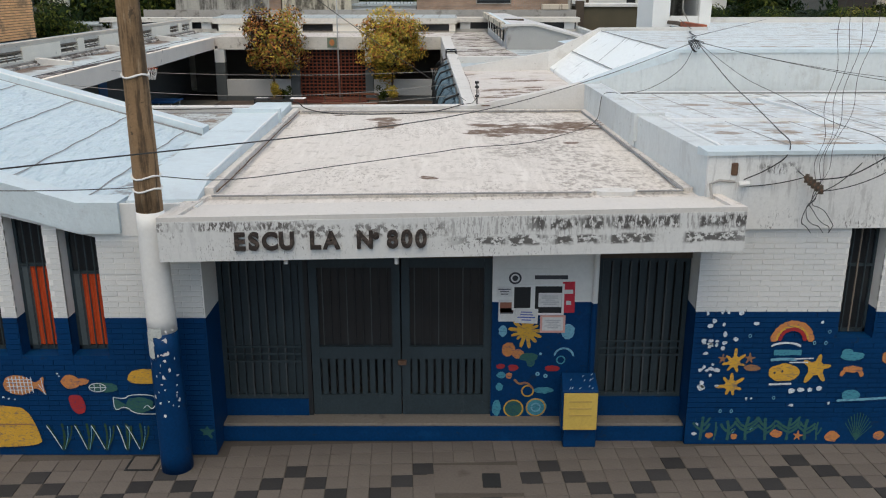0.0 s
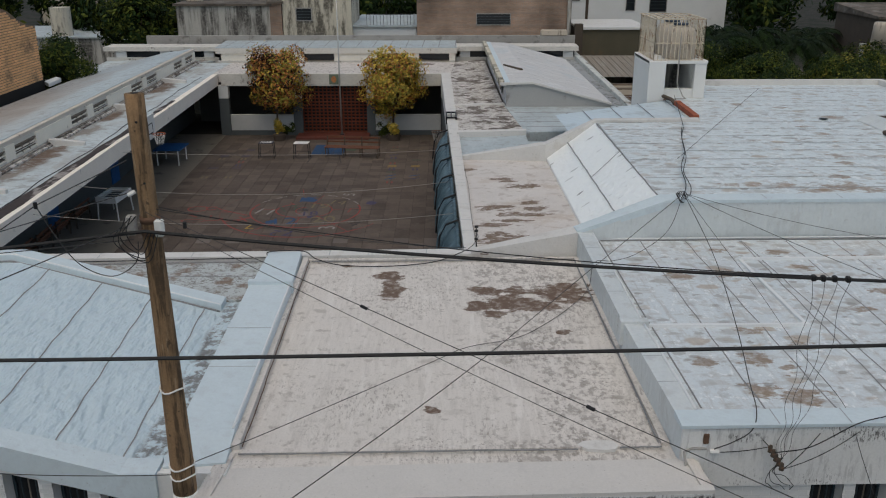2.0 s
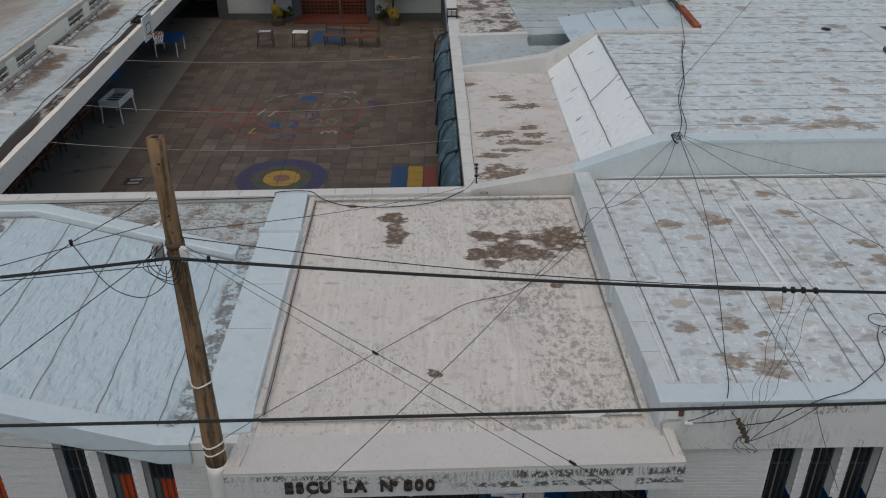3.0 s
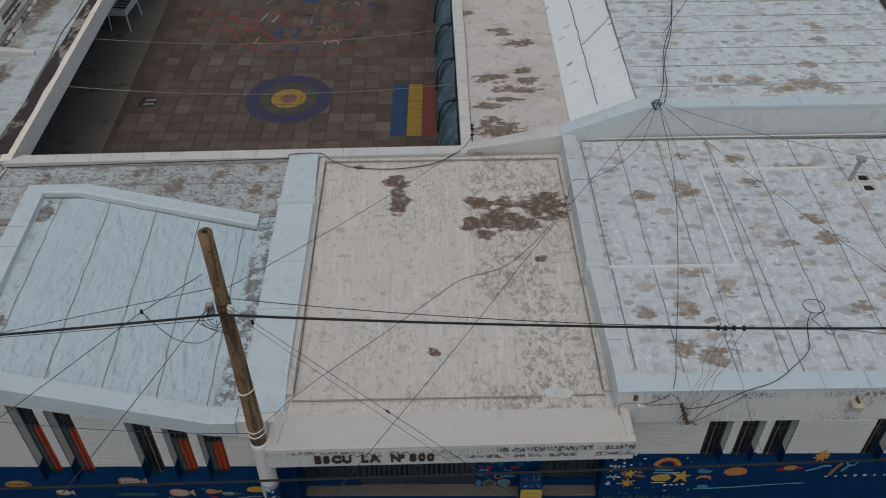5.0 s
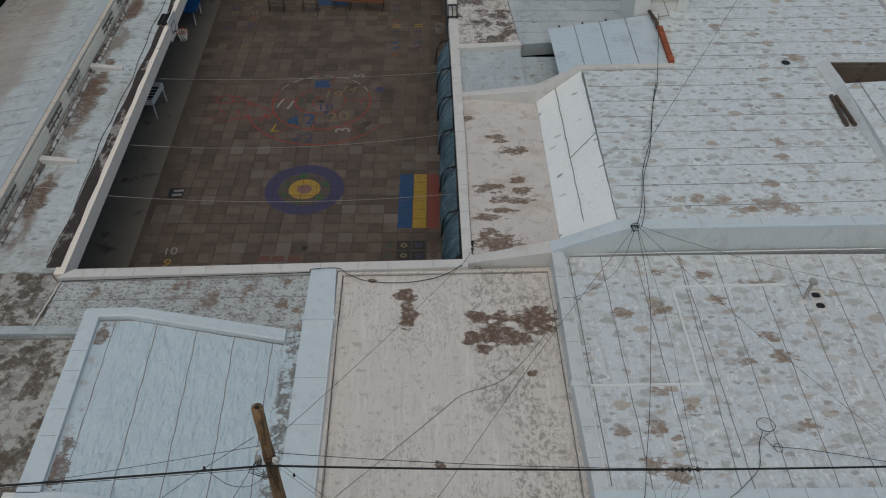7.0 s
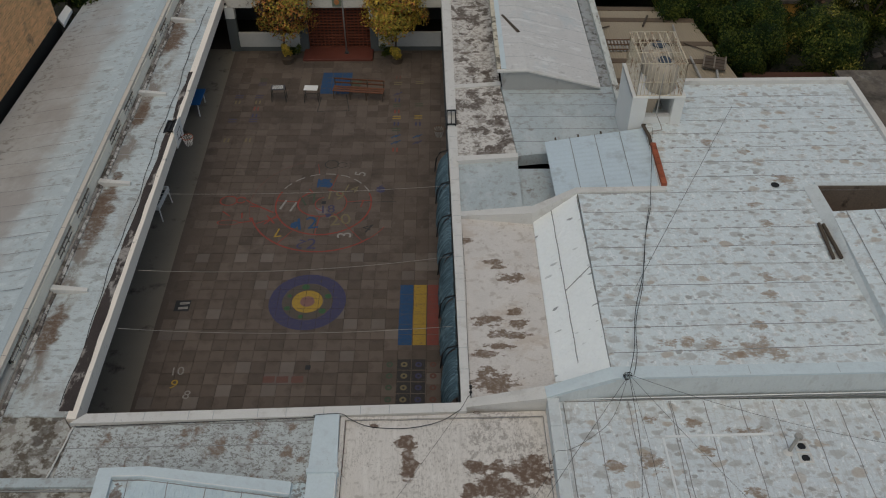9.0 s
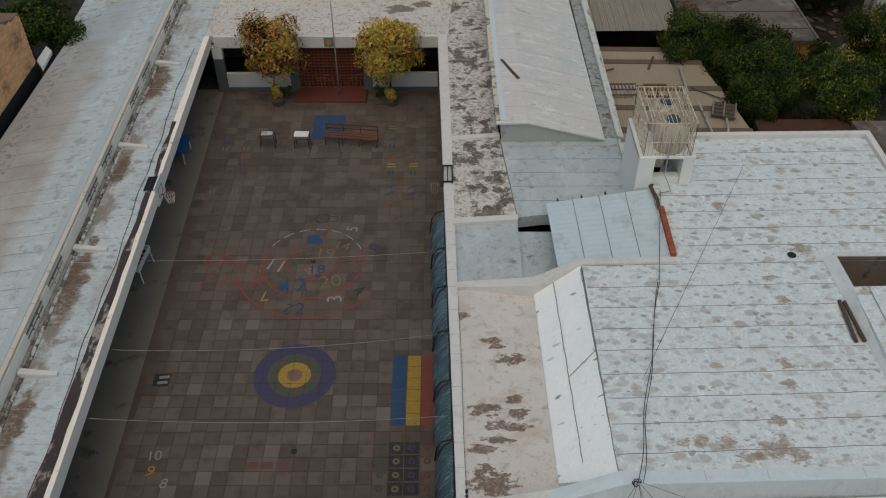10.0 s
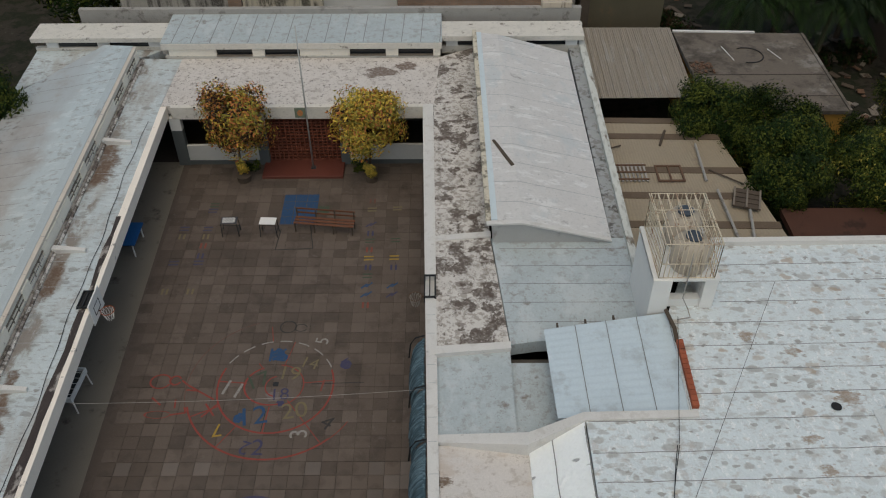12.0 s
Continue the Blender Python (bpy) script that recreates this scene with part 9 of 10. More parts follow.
# ---- neighbours and distance ----
def brick_material(name, c1, c2, mortar_c, scale_, rot=None):
    m = bpy.data.materials.new(name); m.use_nodes = True
    nt = m.node_tree; bs = nt.nodes["Principled BSDF"]
    tc = nt.nodes.new("ShaderNodeTexCoord"); mp = nt.nodes.new("ShaderNodeMapping")
    if rot:
        mp.inputs["Rotation"].default_value = rot
    nt.links.new(tc.outputs["Object"], mp.inputs[0])
    br = nt.nodes.new("ShaderNodeTexBrick")
    br.inputs["Color1"].default_value, br.inputs["Color2"].default_value, br.inputs["Mortar"].default_value = (*c1, 1), (*c2, 1), (*mortar_c, 1)
    br.inputs["Scale"].default_value, br.inputs["Mortar Size"].default_value, br.inputs["Brick Width"].default_value, br.inputs["Row Height"].default_value = 1.0, 0.012, 0.26, 0.075
    nt.links.new(mp.outputs[0], br.inputs["Vector"])
    nz = nt.nodes.new("ShaderNodeTexNoise"); nz.inputs["Scale"].default_value, nz.inputs["Detail"].default_value = scale_, 6
    nt.links.new(tc.outputs["Object"], nz.inputs["Vector"])
    mr_ = nt.nodes.new("ShaderNodeMapRange"); mr_.inputs[1].default_value, mr_.inputs[2].default_value, mr_.inputs[3].default_value, mr_.inputs[4].default_value = 0.3, 0.7, 0.55, 1.3
    nt.links.new(nz.outputs["Fac"], mr_.inputs[0])
    vm = nt.nodes.new("ShaderNodeVectorMath"); vm.operation = "SCALE"
    nt.links.new(br.outputs["Color"], vm.inputs[0]); nt.links.new(mr_.outputs[0], vm.inputs["Scale"])
    nt.links.new(vm.outputs[0], bs.inputs["Base Color"])
    bs.inputs["Roughness"].default_value = 0.9
    bp = nt.nodes.new("ShaderNodeBump"); bp.inputs["Strength"].default_value, bp.inputs["Distance"].default_value = 0.6, 0.02
    nt.links.new(br.outputs["Fac"], bp.inputs["Height"]); bp.invert = True
    nt.links.new(bp.outputs[0], bs.inputs["Normal"])
    return m


BRICK_BACK = brick_material("raw_brick_back", (0.44, 0.285, 0.20), (0.36, 0.23, 0.165), (0.33, 0.28, 0.24), 0.5, (radians(90), 0, 0))

nb = thing("house", "raw tan brick side of a neighbouring house with black tarred foot", "house", "neighbour houses")
bm = B()
top = [(28.0, 7.9), (38.5, 7.6), (40.2, 7.45), (41.4, 7.1), (42.2, 6.65), (43.2, 6.3), (43.95, 6.22)]
for (ya_, za), (yb_, zb) in zip(top, top[1:]):
    prism(bm, [(-33.0, ya_, za), (-20.2, ya_, za), (-20.2, yb_, zb), (-33.0, yb_, zb)], 3.55)
part("wall", bm, material("mortar_dark_joint", (0.20, 0.135, 0.09), 0.95, 0.15, 1.0, 30, 0.3), nb)
def brick_top(y):
    for (ya_, za), (yb_, zb) in zip(top, top[1:]):
        if ya_ <= y <= yb_:
            return lerp(za, zb, (y - ya_) / (yb_ - ya_))
    return 0.0
vs, fs = [], []
rb_ = random.Random(31)
for j in range(36):
    z0 = 3.57 + j * 0.122
    for i in range(49):
        y0 = 28.02 + i * 0.33 + (0.165 if j % 2 else 0.0)
        y1 = min(y0 + 0.315, 43.9)
        if y1 - y0 < 0.08 or min(brick_top(y0), brick_top(y1)) < z0 + 0.11:
            continue
        k, d = len(vs), rb_.uniform(0.0, 0.03)
        vs += [(x, y, z) for x in (-20.2, -20.185 + d) for y, z in ((y0, z0), (y1, z0), (y1, z0 + 0.092), (y0, z0 + 0.092))]
        fs += [tuple(k + q for q in f) for f in ((4, 5, 6, 7), (0, 1, 5, 4), (1, 2, 6, 5), (2, 3, 7, 6), (3, 0, 4, 7))]
me = bpy.data.meshes.new("bricks"); me.from_pydata(vs, [], fs); me.materials.append(M["brick_tan"])
ob = new("bricks", me); ob.parent = nb; tagged(ob, kind="stuff")
bm = B(); box(bm, -33, -20.17, 28.0, 43.98, 0.0, 3.56); part("tarred_foot", bm, paint("tar_black", (0.018, 0.017, 0.016), 0.8), nb)
bm = B(); prism(bm, [(-33, 28, 7.98), (-20.15, 28, 7.98), (-20.15, 38.5, 7.68), (-33, 38.5, 7.68)], [7.86, 7.86, 7.58, 7.58]); part("roof", bm, M["tin_brown"], nb)
cp = thing("coping_block", "loose white coping slab at the end of the roof", "slab")
bm = B(); prism(bm, [(-20.37, 44.4, 3.42), (-19.81, 43.62, 3.42), (-19.93, 45.4, 3.42), (-20.39, 45.9, 3.42)], 3.22); part("slab", bevelled(bm, 0.02), M["stucco"], cp)


def far_house(label, x0, x1, y0, y1, z1, mat, z1b=None, windows=(), roofmat=None, roofdz=0.0, name="house"):
    h = thing(name, label, "house", "neighbour houses")
    z1b = z1 if z1b is None else z1b
    bm = B(); prism(bm, [(x0, y0, z1), (x1, y0, z1b), (x1, y1, z1b), (x0, y1, z1)], -0.16); part("wall", bm, mat, h)
    bm = B(); prism(bm, [(x0 - 0.15, y0 - 0.15, z1 + 0.14), (x1 + 0.15, y0 - 0.15, z1b + 0.14), (x1 + 0.15, y1 + 0.2, z1b + 0.14 + roofdz), (x0 - 0.15, y1 + 0.2, z1 + 0.14 + roofdz)], [z1 + 0.002, z1b + 0.002, z1b + 0.002, z1 + 0.002]); part("roof", bm, roofmat or M["screed"], h)
    for (wx0, wx1, wz0, wz1) in windows:
        bm = B()
        for q in ((wx0 - 0.06, wx0, wz0 - 0.06, wz1 + 0.06), (wx1, wx1 + 0.06, wz0 - 0.06, wz1 + 0.06), (wx0, wx1, wz1, wz1 + 0.06), (wx0, wx1, wz0 - 0.06, wz0)):
            box(bm, q[0], q[1], y0 - 0.05, y0 + 0.02, q[2], q[3])
        fr = part("window", bm, M["concrete"], h)
        bar("pane", wx0, wx1, y0 - 0.012, y0 + 0.01, wz0, wz1, M["glass"], fr)
        for k in range(1, 4):
            zz = lerp(wz0, wz1, k / 4)
            bar("louvre", wx0, wx1, y0 - 0.03, y0 - 0.012, zz - 0.015, zz + 0.015, M["iron"], fr)
    return h


far_house("grey rain streaked stucco house block without windows", -17.2, -11.15, 57.5, 66, 6.15, M["grey_stucco"])
far_house("narrow bare brick pier between two houses", -11.15, -10.4, 57.4, 58.5, 6.3, BRICK_BACK, name="brick_pier")
far_house("stained cream house with a small louvred window", -10.35, -5.9, 57.5, 63, 7.0, M["cream_stucco"], windows=((-9.45, -8.5, 5.25, 5.98),))
far_house("low white wall with a roof terrace behind", -5.9, -1.75, 58.2, 66, 4.75, M["stucco"], roofmat=M["roof_grey"])
rl = thing("railing", "dark iron terrace railing on a low wall", "railing")
for k in range(15):
    x = lerp(-5.0, -1.9, k / 14); bm = B(); tube(bm, [(x, 58.3, 4.88), (x, 58.3, 5.55)], 0.015, 5); part("bar", bm, M["iron_dark"], rl)
bm = B(); tube(bm, [(-5.0, 58.3, 5.55), (-1.9, 58.3, 5.55)], 0.025, 5); part("rail", bm, M["iron_dark"], rl)
far_house("large pinkish bare brick house with a wide louvred window", -1.7, 8.05, 57.8, 70, 6.55, BRICK_BACK, 7.35, windows=((2.2, 4.35, 4.95, 5.6),), roofmat=M["poly"], roofdz=0.6)
pr = thing("pier", "grey concrete edge pier of the brick house", "pier")
bm = B(); box(bm, 8.05, 8.3, 57.6, 58.4, -0.16, 7.4); part("shaft", bm, M["grey_stucco"], pr)
ac = thing("air_conditioner", "pale air conditioner box on the rear parapet", "air conditioner")
bm = B(); box(bm, 6.0, 7.6, 54.15, 54.55, 4.62, 4.95); part("body", bevelled(bm, 0.03), M["tank"], ac)
# boxed shed with white roof
sb = far_house("ochre boxed shed under a flat white roof", 8.75, 13.0, 56.5, 62, 4.75, material("ochre_board", (0.10, 0.085, 0.055), 0.8, 0.12, 1, 20, 0.2, (0.14, 0.1, 0.06), 0.2, 1.0), roofmat=M["parapet"], name="shed")
bm = B(); box(bm, 8.4, 8.9, 56.3, 56.8, -0.16, 5.1); part("post", bm, M["wood_dark"], sb)
# white houses farther off
far_house("white two storey house with dark openings", 9.5, 17.5, 76, 84, 7.4, M["stucco"], windows=((10.2, 11.6, 5.2, 6.9), (15.6, 16.3, 4.4, 6.9)))
far_house("low white house beyond the trees", 17.6, 26.0, 82, 90, 5.6, M["stucco"], windows=((19.0, 20.5, 3.8, 5.0),), roofmat=M["roof_grey"])
for k, (x, y) in enumerate(((9.2, 66.0), (10.8, 67.0))):
    ps = thing("post", "dark slender street post beyond the shed", "post", "far posts")
    bm = B(); tube(bm, [(x, y, -0.16), (x, y, 8.6)], 0.16 - 0.05 * k, 8); part("shaft", bm, M["wood_dark"], ps)
far_house("grey low house with a chimney block", -40.0, -24.5, 66, 74, 3.2, M["grey_stucco"], roofmat=M["roof_grey"])
far_house("small pale house with sloping dark roof", -36.0, -27.5, 80, 86, 4.6, M["cream_stucco"], roofmat=M["tin_brown"], roofdz=0.9)
ch = thing("chimney", "stout round cream chimney block on a low roof", "chimney")
bm = B(); tube(bm, [(-28.6, 66.6, 3.2), (-28.6, 66.6, 5.4)], 0.75, 12); part("block", bm, M["cream_stucco"], ch)
far_house("low grey house roof among the trees", -22.5, -18.5, 62, 70, 3.4, M["grey_stucco"], roofmat=M["roof_grey"])
tw = thing("water_tank", "small white water tank on the grey house", "water tank", "water tanks")
bm = B(); tube(bm, [(-16.6, 60.0, 6.3), (-16.6, 60.0, 7.4)], 0.55, 14); part("body", bm, M["tank"], tw)
tw = thing("water_tank", "grey concrete water tank on the cream house", "water tank", "water tanks")
bm = B(); box(bm, -7.6, -6.4, 58.5, 60.0, 7.1, 8.4); part("body", bevelled(bm, 0.03), M["cream_stucco"], tw)

# right hand lot: sheet roofs, screed roof, odds and ends
def corrugated(name, label, corners, mat, n, amp, along, parent=None, thick=True):
    """A ribbed sheet between four corners; along 'u': ribs run from the first corner to the second."""
    A, Bq, C, D = [Vector(c) for c in corners]
    bm = B()
    rows = []
    for j in range(2 * n + 1):
        v = j / (2 * n)
        w = Vector((0, 0, amp if j % 2 else -amp))
        if along == "u": rows.append((bm.verts.new(A.lerp(D, v) + w), bm.verts.new(Bq.lerp(C, v) + w)))
        else: rows.append((bm.verts.new(A.lerp(Bq, v) + w), bm.verts.new(D.lerp(C, v) + w)))
    for a, b_ in zip(rows, rows[1:]):
        bm.faces.new((a[0], a[1], b_[1], b_[0]) if along == "u" else (b_[0], b_[1], a[1], a[0]))
    return part(name, bm, mat, parent, label)
ss = thing("shed", "shed with a ribbed brownish tin roof beside the wall", "shed", "sheds")
corrugated("roof", "", [(8.28, 47.95, 3.05), (13.0, 48.0, 3.05), (12.95, 54.3, 3.4), (8.2, 54.35, 3.4)], M["tin_brown"], 44, 0.008, "v", ss)
for k in range(13):
    u = (k + 0.5) / 13
    bm = B(); tube(bm, [(lerp(8.28, 13.0, u), lerp(47.95, 48.0, u), 3.07), (lerp(8.2, 12.95, u), lerp(54.35, 54.3, u), 3.42)], 0.028, 4); part("rib", bm, M["tin_brown"], ss)
bm = B(); box(bm, 8.3, 12.9, 54.1, 54.25, -0.16, 3.3); part("wall", bm, M["grey_stucco"], ss)
for x in (8.5, 12.8):
    bm = B(); box(bm, x - 0.06, x + 0.06, 48.9, 49.02, -0.16, 3.0); part("post", bm, M["wood_dark"], ss)
s2 = thing("outbuilding", "flat roofed outbuilding with stained grey screed and ochre wall", "house", "sheds")
bm = B(); prism(bm, [(13.3, 46.4, 3.32), (19.85, 46.35, 3.32), (19.8, 53.65, 3.36), (13.02, 54.0, 3.36)], 3.12); part("roof", bm, M["screed"], s2)
bm = B(); prism(bm, [(13.5, 46.55, 3.12), (19.75, 46.5, 3.12), (19.7, 53.5, 3.12), (13.2, 53.85, 3.12)], -0.16); part("wall", bm, M["ochre"], s2)
bm = B(); prism(bm, [(13.02, 53.86, 3.43), (17.3, 53.68, 3.43), (17.3, 53.84, 3.43), (13.02, 54.02, 3.43)], 3.3); part("coping", bm, M["parapet"], s2)
for q in ((13.15, 19.88, 49.55, 49.6), (13.2, 19.86, 47.6, 47.64)):
    bm = B(); box(bm, *q, 3.34, 3.352); part("joint", bm, M["yard_joint"], s2)
bm = B(); prism(bm, [(19.72, 46.35, 3.38), (19.86, 46.35, 3.38), (19.83, 53.62, 3.42), (19.69, 53.62, 3.42)], 3.3); part("edge_kerb", bm, M["screed"], s2)
bm = B(); tube(bm, [(16.3 + 0.8 * math.cos(a), 51.4 + 0.75 * math.sin(a), 3.38) for a in [-1.9 + 0.28 * k for k in range(15)]], 0.028, 6); part("hose", bm, M["rubber"], s2, "black hose lying in a loop")
for q in ((15.2, 52.3, 15.5, 50.9), (17.5, 52.0, 17.9, 51.0)):
    bm = B(); tube(bm, [(q[0], q[1], 3.38), (q[2], q[3], 3.38)], 0.022, 5); part("lath", bm, M["stucco"], s2)
rr_ = random.Random(8)
for k in range(60):
    x, y, s = rr_.uniform(13.2, 14.25), rr_.uniform(49.7, 50.75), rr_.uniform(0.05, 0.11)
    bm = B(); box(bm, -s, s, -s * 0.6, s * 0.6, 0, s * 0.8); bmesh.ops.transform(bm, matrix=pose(x, y, 3.34, rr_.uniform(-20, 20), rr_.uniform(-20, 20), rr_.uniform(0, 180)), verts=bm.verts[:]); part("rubble", bm, M["rust"] if k % 3 else M["wood_dark"], s2)
s3 = thing("lean_to", "cream ribbed sheet lean-to roof in overlapping bands", "shed", "sheds")
ysx = [(36.2, 38.9), (38.8, 40.75), (40.65, 42.5), (42.4, 45.0), (44.9, 46.25)]
for k, (ya_, yb_) in enumerate(ysx):
    xa, xb = lerp(14.9, 13.1, (ya_ - 36.2) / 10.5), lerp(14.9, 13.1, (yb_ - 36.2) / 10.5)
    z = 2.72 + 0.02 * k
    corrugated("sheet", "", [(8.12, ya_, z), (xa, ya_, z), (xb, yb_ - 0.3, z + 0.12), (8.12, yb_ - 0.1, z + 0.12)], M["tin_cream"], 44 if k != 4 else 30, 0.006, "v", s3)
    bm = B(); prism(bm, [(8.12, yb_ - 0.2, z + 0.15), (xb, yb_ - 0.35, z + 0.15), (xb, yb_ + 0.08, z + 0.15), (8.12, yb_ + 0.2, z + 0.15)], z + 0.1); part("purlin", bm, material("old_board_%d" % k, (0.125, 0.092, 0.066), 0.9, 0.15, 2, 20, 0.2), s3)
for x in (8.4, 12.9, 14.4):
    bm = B(); box(bm, x - 0.06, x + 0.06, 37.5, 37.62, -0.16, 2.7); part("post", bm, M["wood_dark"], s3)
gr = thing("grate", "old slatted iron grate lying on the lean-to roof", "grate")
for k in range(8):
    bm = B(); box(bm, 8.3 + k * 0.175, 8.38 + k * 0.175, 41.62, 42.88, 2.88, 2.93); part("slat", bm, M["concrete"], gr)
for yy in (41.7, 42.2, 42.7):
    bm = B(); box(bm, 8.26, 9.66, yy, yy + 0.08, 2.93, 2.97); part("rail", bm, M["rust"], gr)
fr = thing("window_frame", "old brown window frame lying on the lean-to roof", "window frame")
for q in ((10.02, 11.18, 41.6, 41.68), (10.02, 11.18, 42.65, 42.73), (10.02, 10.1, 41.68, 42.65), (11.1, 11.18, 41.68, 42.65), (10.56, 10.63, 41.68, 42.65)):
    bm = B(); box(bm, *q, 2.9, 2.96); part("bar", bm, M["rust"], fr)
pa = thing("pallet", "weathered grey louvred panel leaning on the lean-to roof", "panel", at=pose(13.43, 40.3, 2.98, 0, 0, -17))
for k in range(4):
    bm = B(); box(bm, -0.56, 0.56, -0.62 + k * 0.32, -0.36 + k * 0.32, 0.0, 0.05); part("board", bm, M["wood_dark"], pa)
for x in (-0.55, -0.04, 0.48):
    bm = B(); box(bm, x, x + 0.07, -0.64, 0.64, 0.05, 0.1); part("batten", bm, M["louvre"], pa)
for lab, a, b_ in (("grey timber pole lying on the lean-to roof", (12.39, 40.97), (12.52, 37.2)), ("grey timber pole lying on the lean-to roof", (13.42, 39.73), (13.0, 37.2)), ("grey timber plank lying on the lean-to roof", (12.17, 44.28), (12.06, 41.59)), ("dark timber stub on the lean-to roof", (11.0, 45.35), (10.56, 44.2)), ("dark thin branch lying on the lean-to roof", (12.34, 42.38), (13.59, 41.34)), ("dark scrap of wood on the lean-to roof", (8.3, 44.0), (8.8, 44.2))):
    tb = thing("timber", lab, "timber", "lean-to timbers")
    bm = B(); tube(bm, [(*a, 2.95), (*b_, 2.95)], 0.035 if "thin" in lab or "scrap" in lab else 0.06, 6); part("beam", bm, M["concrete"] if "grey" in lab else M["wood_dark"], tb)
lo_ = thing("low_roof", "rusty brown low roof behind the high roof", "roof", "sheds")
bm = B(); prism(bm, [(15.2, 36.4, 2.2), (19.6, 36.4, 2.2), (19.6, 40.4, 2.4), (15.0, 40.4, 2.4)], 2.1); part("sheet", bm, material("low_roof_dark_red", (0.075, 0.034, 0.024), 0.85, 0.12, 0.8, 20, 0.3, (0.04, 0.022, 0.018), 0.2, 1.0), lo_)
bm = B(); prism(bm, [(15.2, 36.5, 2.1), (19.5, 36.5, 2.1), (19.5, 38.9, 2.1), (15.2, 38.9, 2.1)], -0.16); part("wall", bm, M["grey_stucco"], lo_)
far_house("grey plastered neighbour block beside the high roof", 18.4, 27.0, 30.0, 37.6, 3.9, M["grey_stucco"], roofmat=M["screed"])
far_house("tin roofed dark workshop beyond the garden", 26.5, 33.0, 54, 60, 5.6, M["wood_dark"], roofmat=M["screed"], roofdz=0.4, name="workshop")
tw = thing("water_tank", "white plastic water tank on a grey stand", "water tank", "water tanks")
bm = B(); box(bm, 25.4, 27.2, 52.4, 53.8, -0.16, 4.2); part("stand", bm, M["grey_stucco"], tw)
bm = B(); tube(bm, [(26.3, 53.1, 4.2), (26.3, 53.1, 5.3), (26.3, 53.1, 5.5)], 0.55, 14, 0.45); part("body", bm, M["tank"], tw, smooth=True)

# trees and shrubs of the lots
GREEN = [M["leaf_green"], M["leaf_mid"]]
def garden_tree(label, c, r, n, size, seed, share=(1.25, 1), lumps=14, yellow=False, group="garden trees"):
    t = thing("tree", label, "tree", group)
    limbs(t, (c[0], c[1], -0.16), (c[0], c[1], c[2] - r[2] * 0.3), r[0] * 0.7, 0.14, 6, seed)
    leaf_mass("crown", t, GREEN + ([M["leaf_olive"]] if yellow else []), c, r, n, size, seed, lumps, 0.3, share if not yellow else (1.6, 1.8, 0.3))
    return t
garden_tree("broad dark green garden tree over the sheds", (13.7, 46.3, 3.0), (2.6, 2.1, 2.1), 38000, 0.17, 21, lumps=44)
garden_tree("broad dark green garden tree over the sheds", (16.0, 44.3, 3.0), (2.7, 2.6, 2.3), 40000, 0.17, 22, lumps=48)
garden_tree("rounded dark green garden tree", (15.6, 41.7, 2.8), (1.9, 2.0, 2.0), 26000, 0.15, 23, (1.4, 1), lumps=36)
garden_tree("yellowish green garden tree with small leaves", (19.4, 42.2, 3.0), (2.4, 3.0, 2.6), 26000, 0.16, 24, yellow=True, lumps=32)
garden_tree("yellowish green garden tree with small leaves", (23.4, 46.0, 3.2), (2.6, 2.8, 2.4), 20000, 0.18, 25, yellow=True, lumps=30)
garden_tree("dark green tree behind the sheet roof", (-20.9, 47.3, 3.7), (2.0, 2.0, 1.7), 6500, 0.24, 26)
garden_tree("dark green tree behind the sheet roof", (-23.5, 50.0, 2.5), (2.3, 2.0, 1.3), 5500, 0.26, 27)
garden_tree("tall dark garden tree behind the houses", (-20.0, 58.0, 4.8), (2.6, 2.4, 3.2), 7000, 0.36, 28)
garden_tree("tall dark garden tree behind the houses", (-18.8, 60.5, 4.0), (2.6, 2.2, 2.8), 5000, 0.36, 29)
# big leaved plants
for k, (x, y, h) in enumerate(((17.5, 57.0, 5.2), (20.0, 58.0, 5.8), (22.5, 57.0, 5.0), (24.6, 59.5, 5.4), (18.6, 60.5, 5.6))):
    bp_ = thing("banana_plant", "tall plant with long arching dark green leaves", "plant", "big leaved plants")
    r = random.Random(60 + k)
    bm = B(); tube(bm, [(x, y, -0.16), (x + 0.2, y, h * 0.7)], 0.2, 8, 0.1); part("stem", bm, M["bark"], bp_)
    for j in range(24):
        a = 2.4 * j + r.uniform(-0.2, 0.2)
        L, up = r.uniform(2.4, 3.8), r.uniform(0.3, 1.7)
        bm = B()
        axis = [Vector((x + 0.2 + math.cos(a) * L * u, y + math.sin(a) * L * u, h * 0.7 + up * 2.2 * u - (1.3 + up) * 1.5 * u * u)) for u in [i / 12 for i in range(13)]]
        tube(bm, axis, 0.035, 4, 0.01)
        side = Vector((-math.sin(a), math.cos(a), 0))
        for i in range(1, 37):
            f_, g_ = divmod(i / 3, 1)
            p = axis[min(int(f_), 11)].lerp(axis[min(int(f_) + 1, 12)], g_)
            fw = (axis[min(int(f_) + 1, 12)] - axis[min(int(f_), 11)]).normalized()
            for sg in (-1, 1):
                ln = 0.75 * math.sin(math.pi * min(1, 0.12 + i / 42)) * r.uniform(0.75, 1.1)
                tip = p + (side * sg * 0.75 + fw * 0.55).normalized() * ln + Vector((0, 0, -0.4 * ln))
                md = p.lerp(tip, 0.5) + Vector((0, 0, 0.06 * ln))
                bm.faces.new([bm.verts.new(q) for q in (p, md - fw * 0.045, tip, md + fw * 0.045)])
        part("leaf", bm, M["leaf_dark"] if j % 5 else M["leaf_green"], bp_)
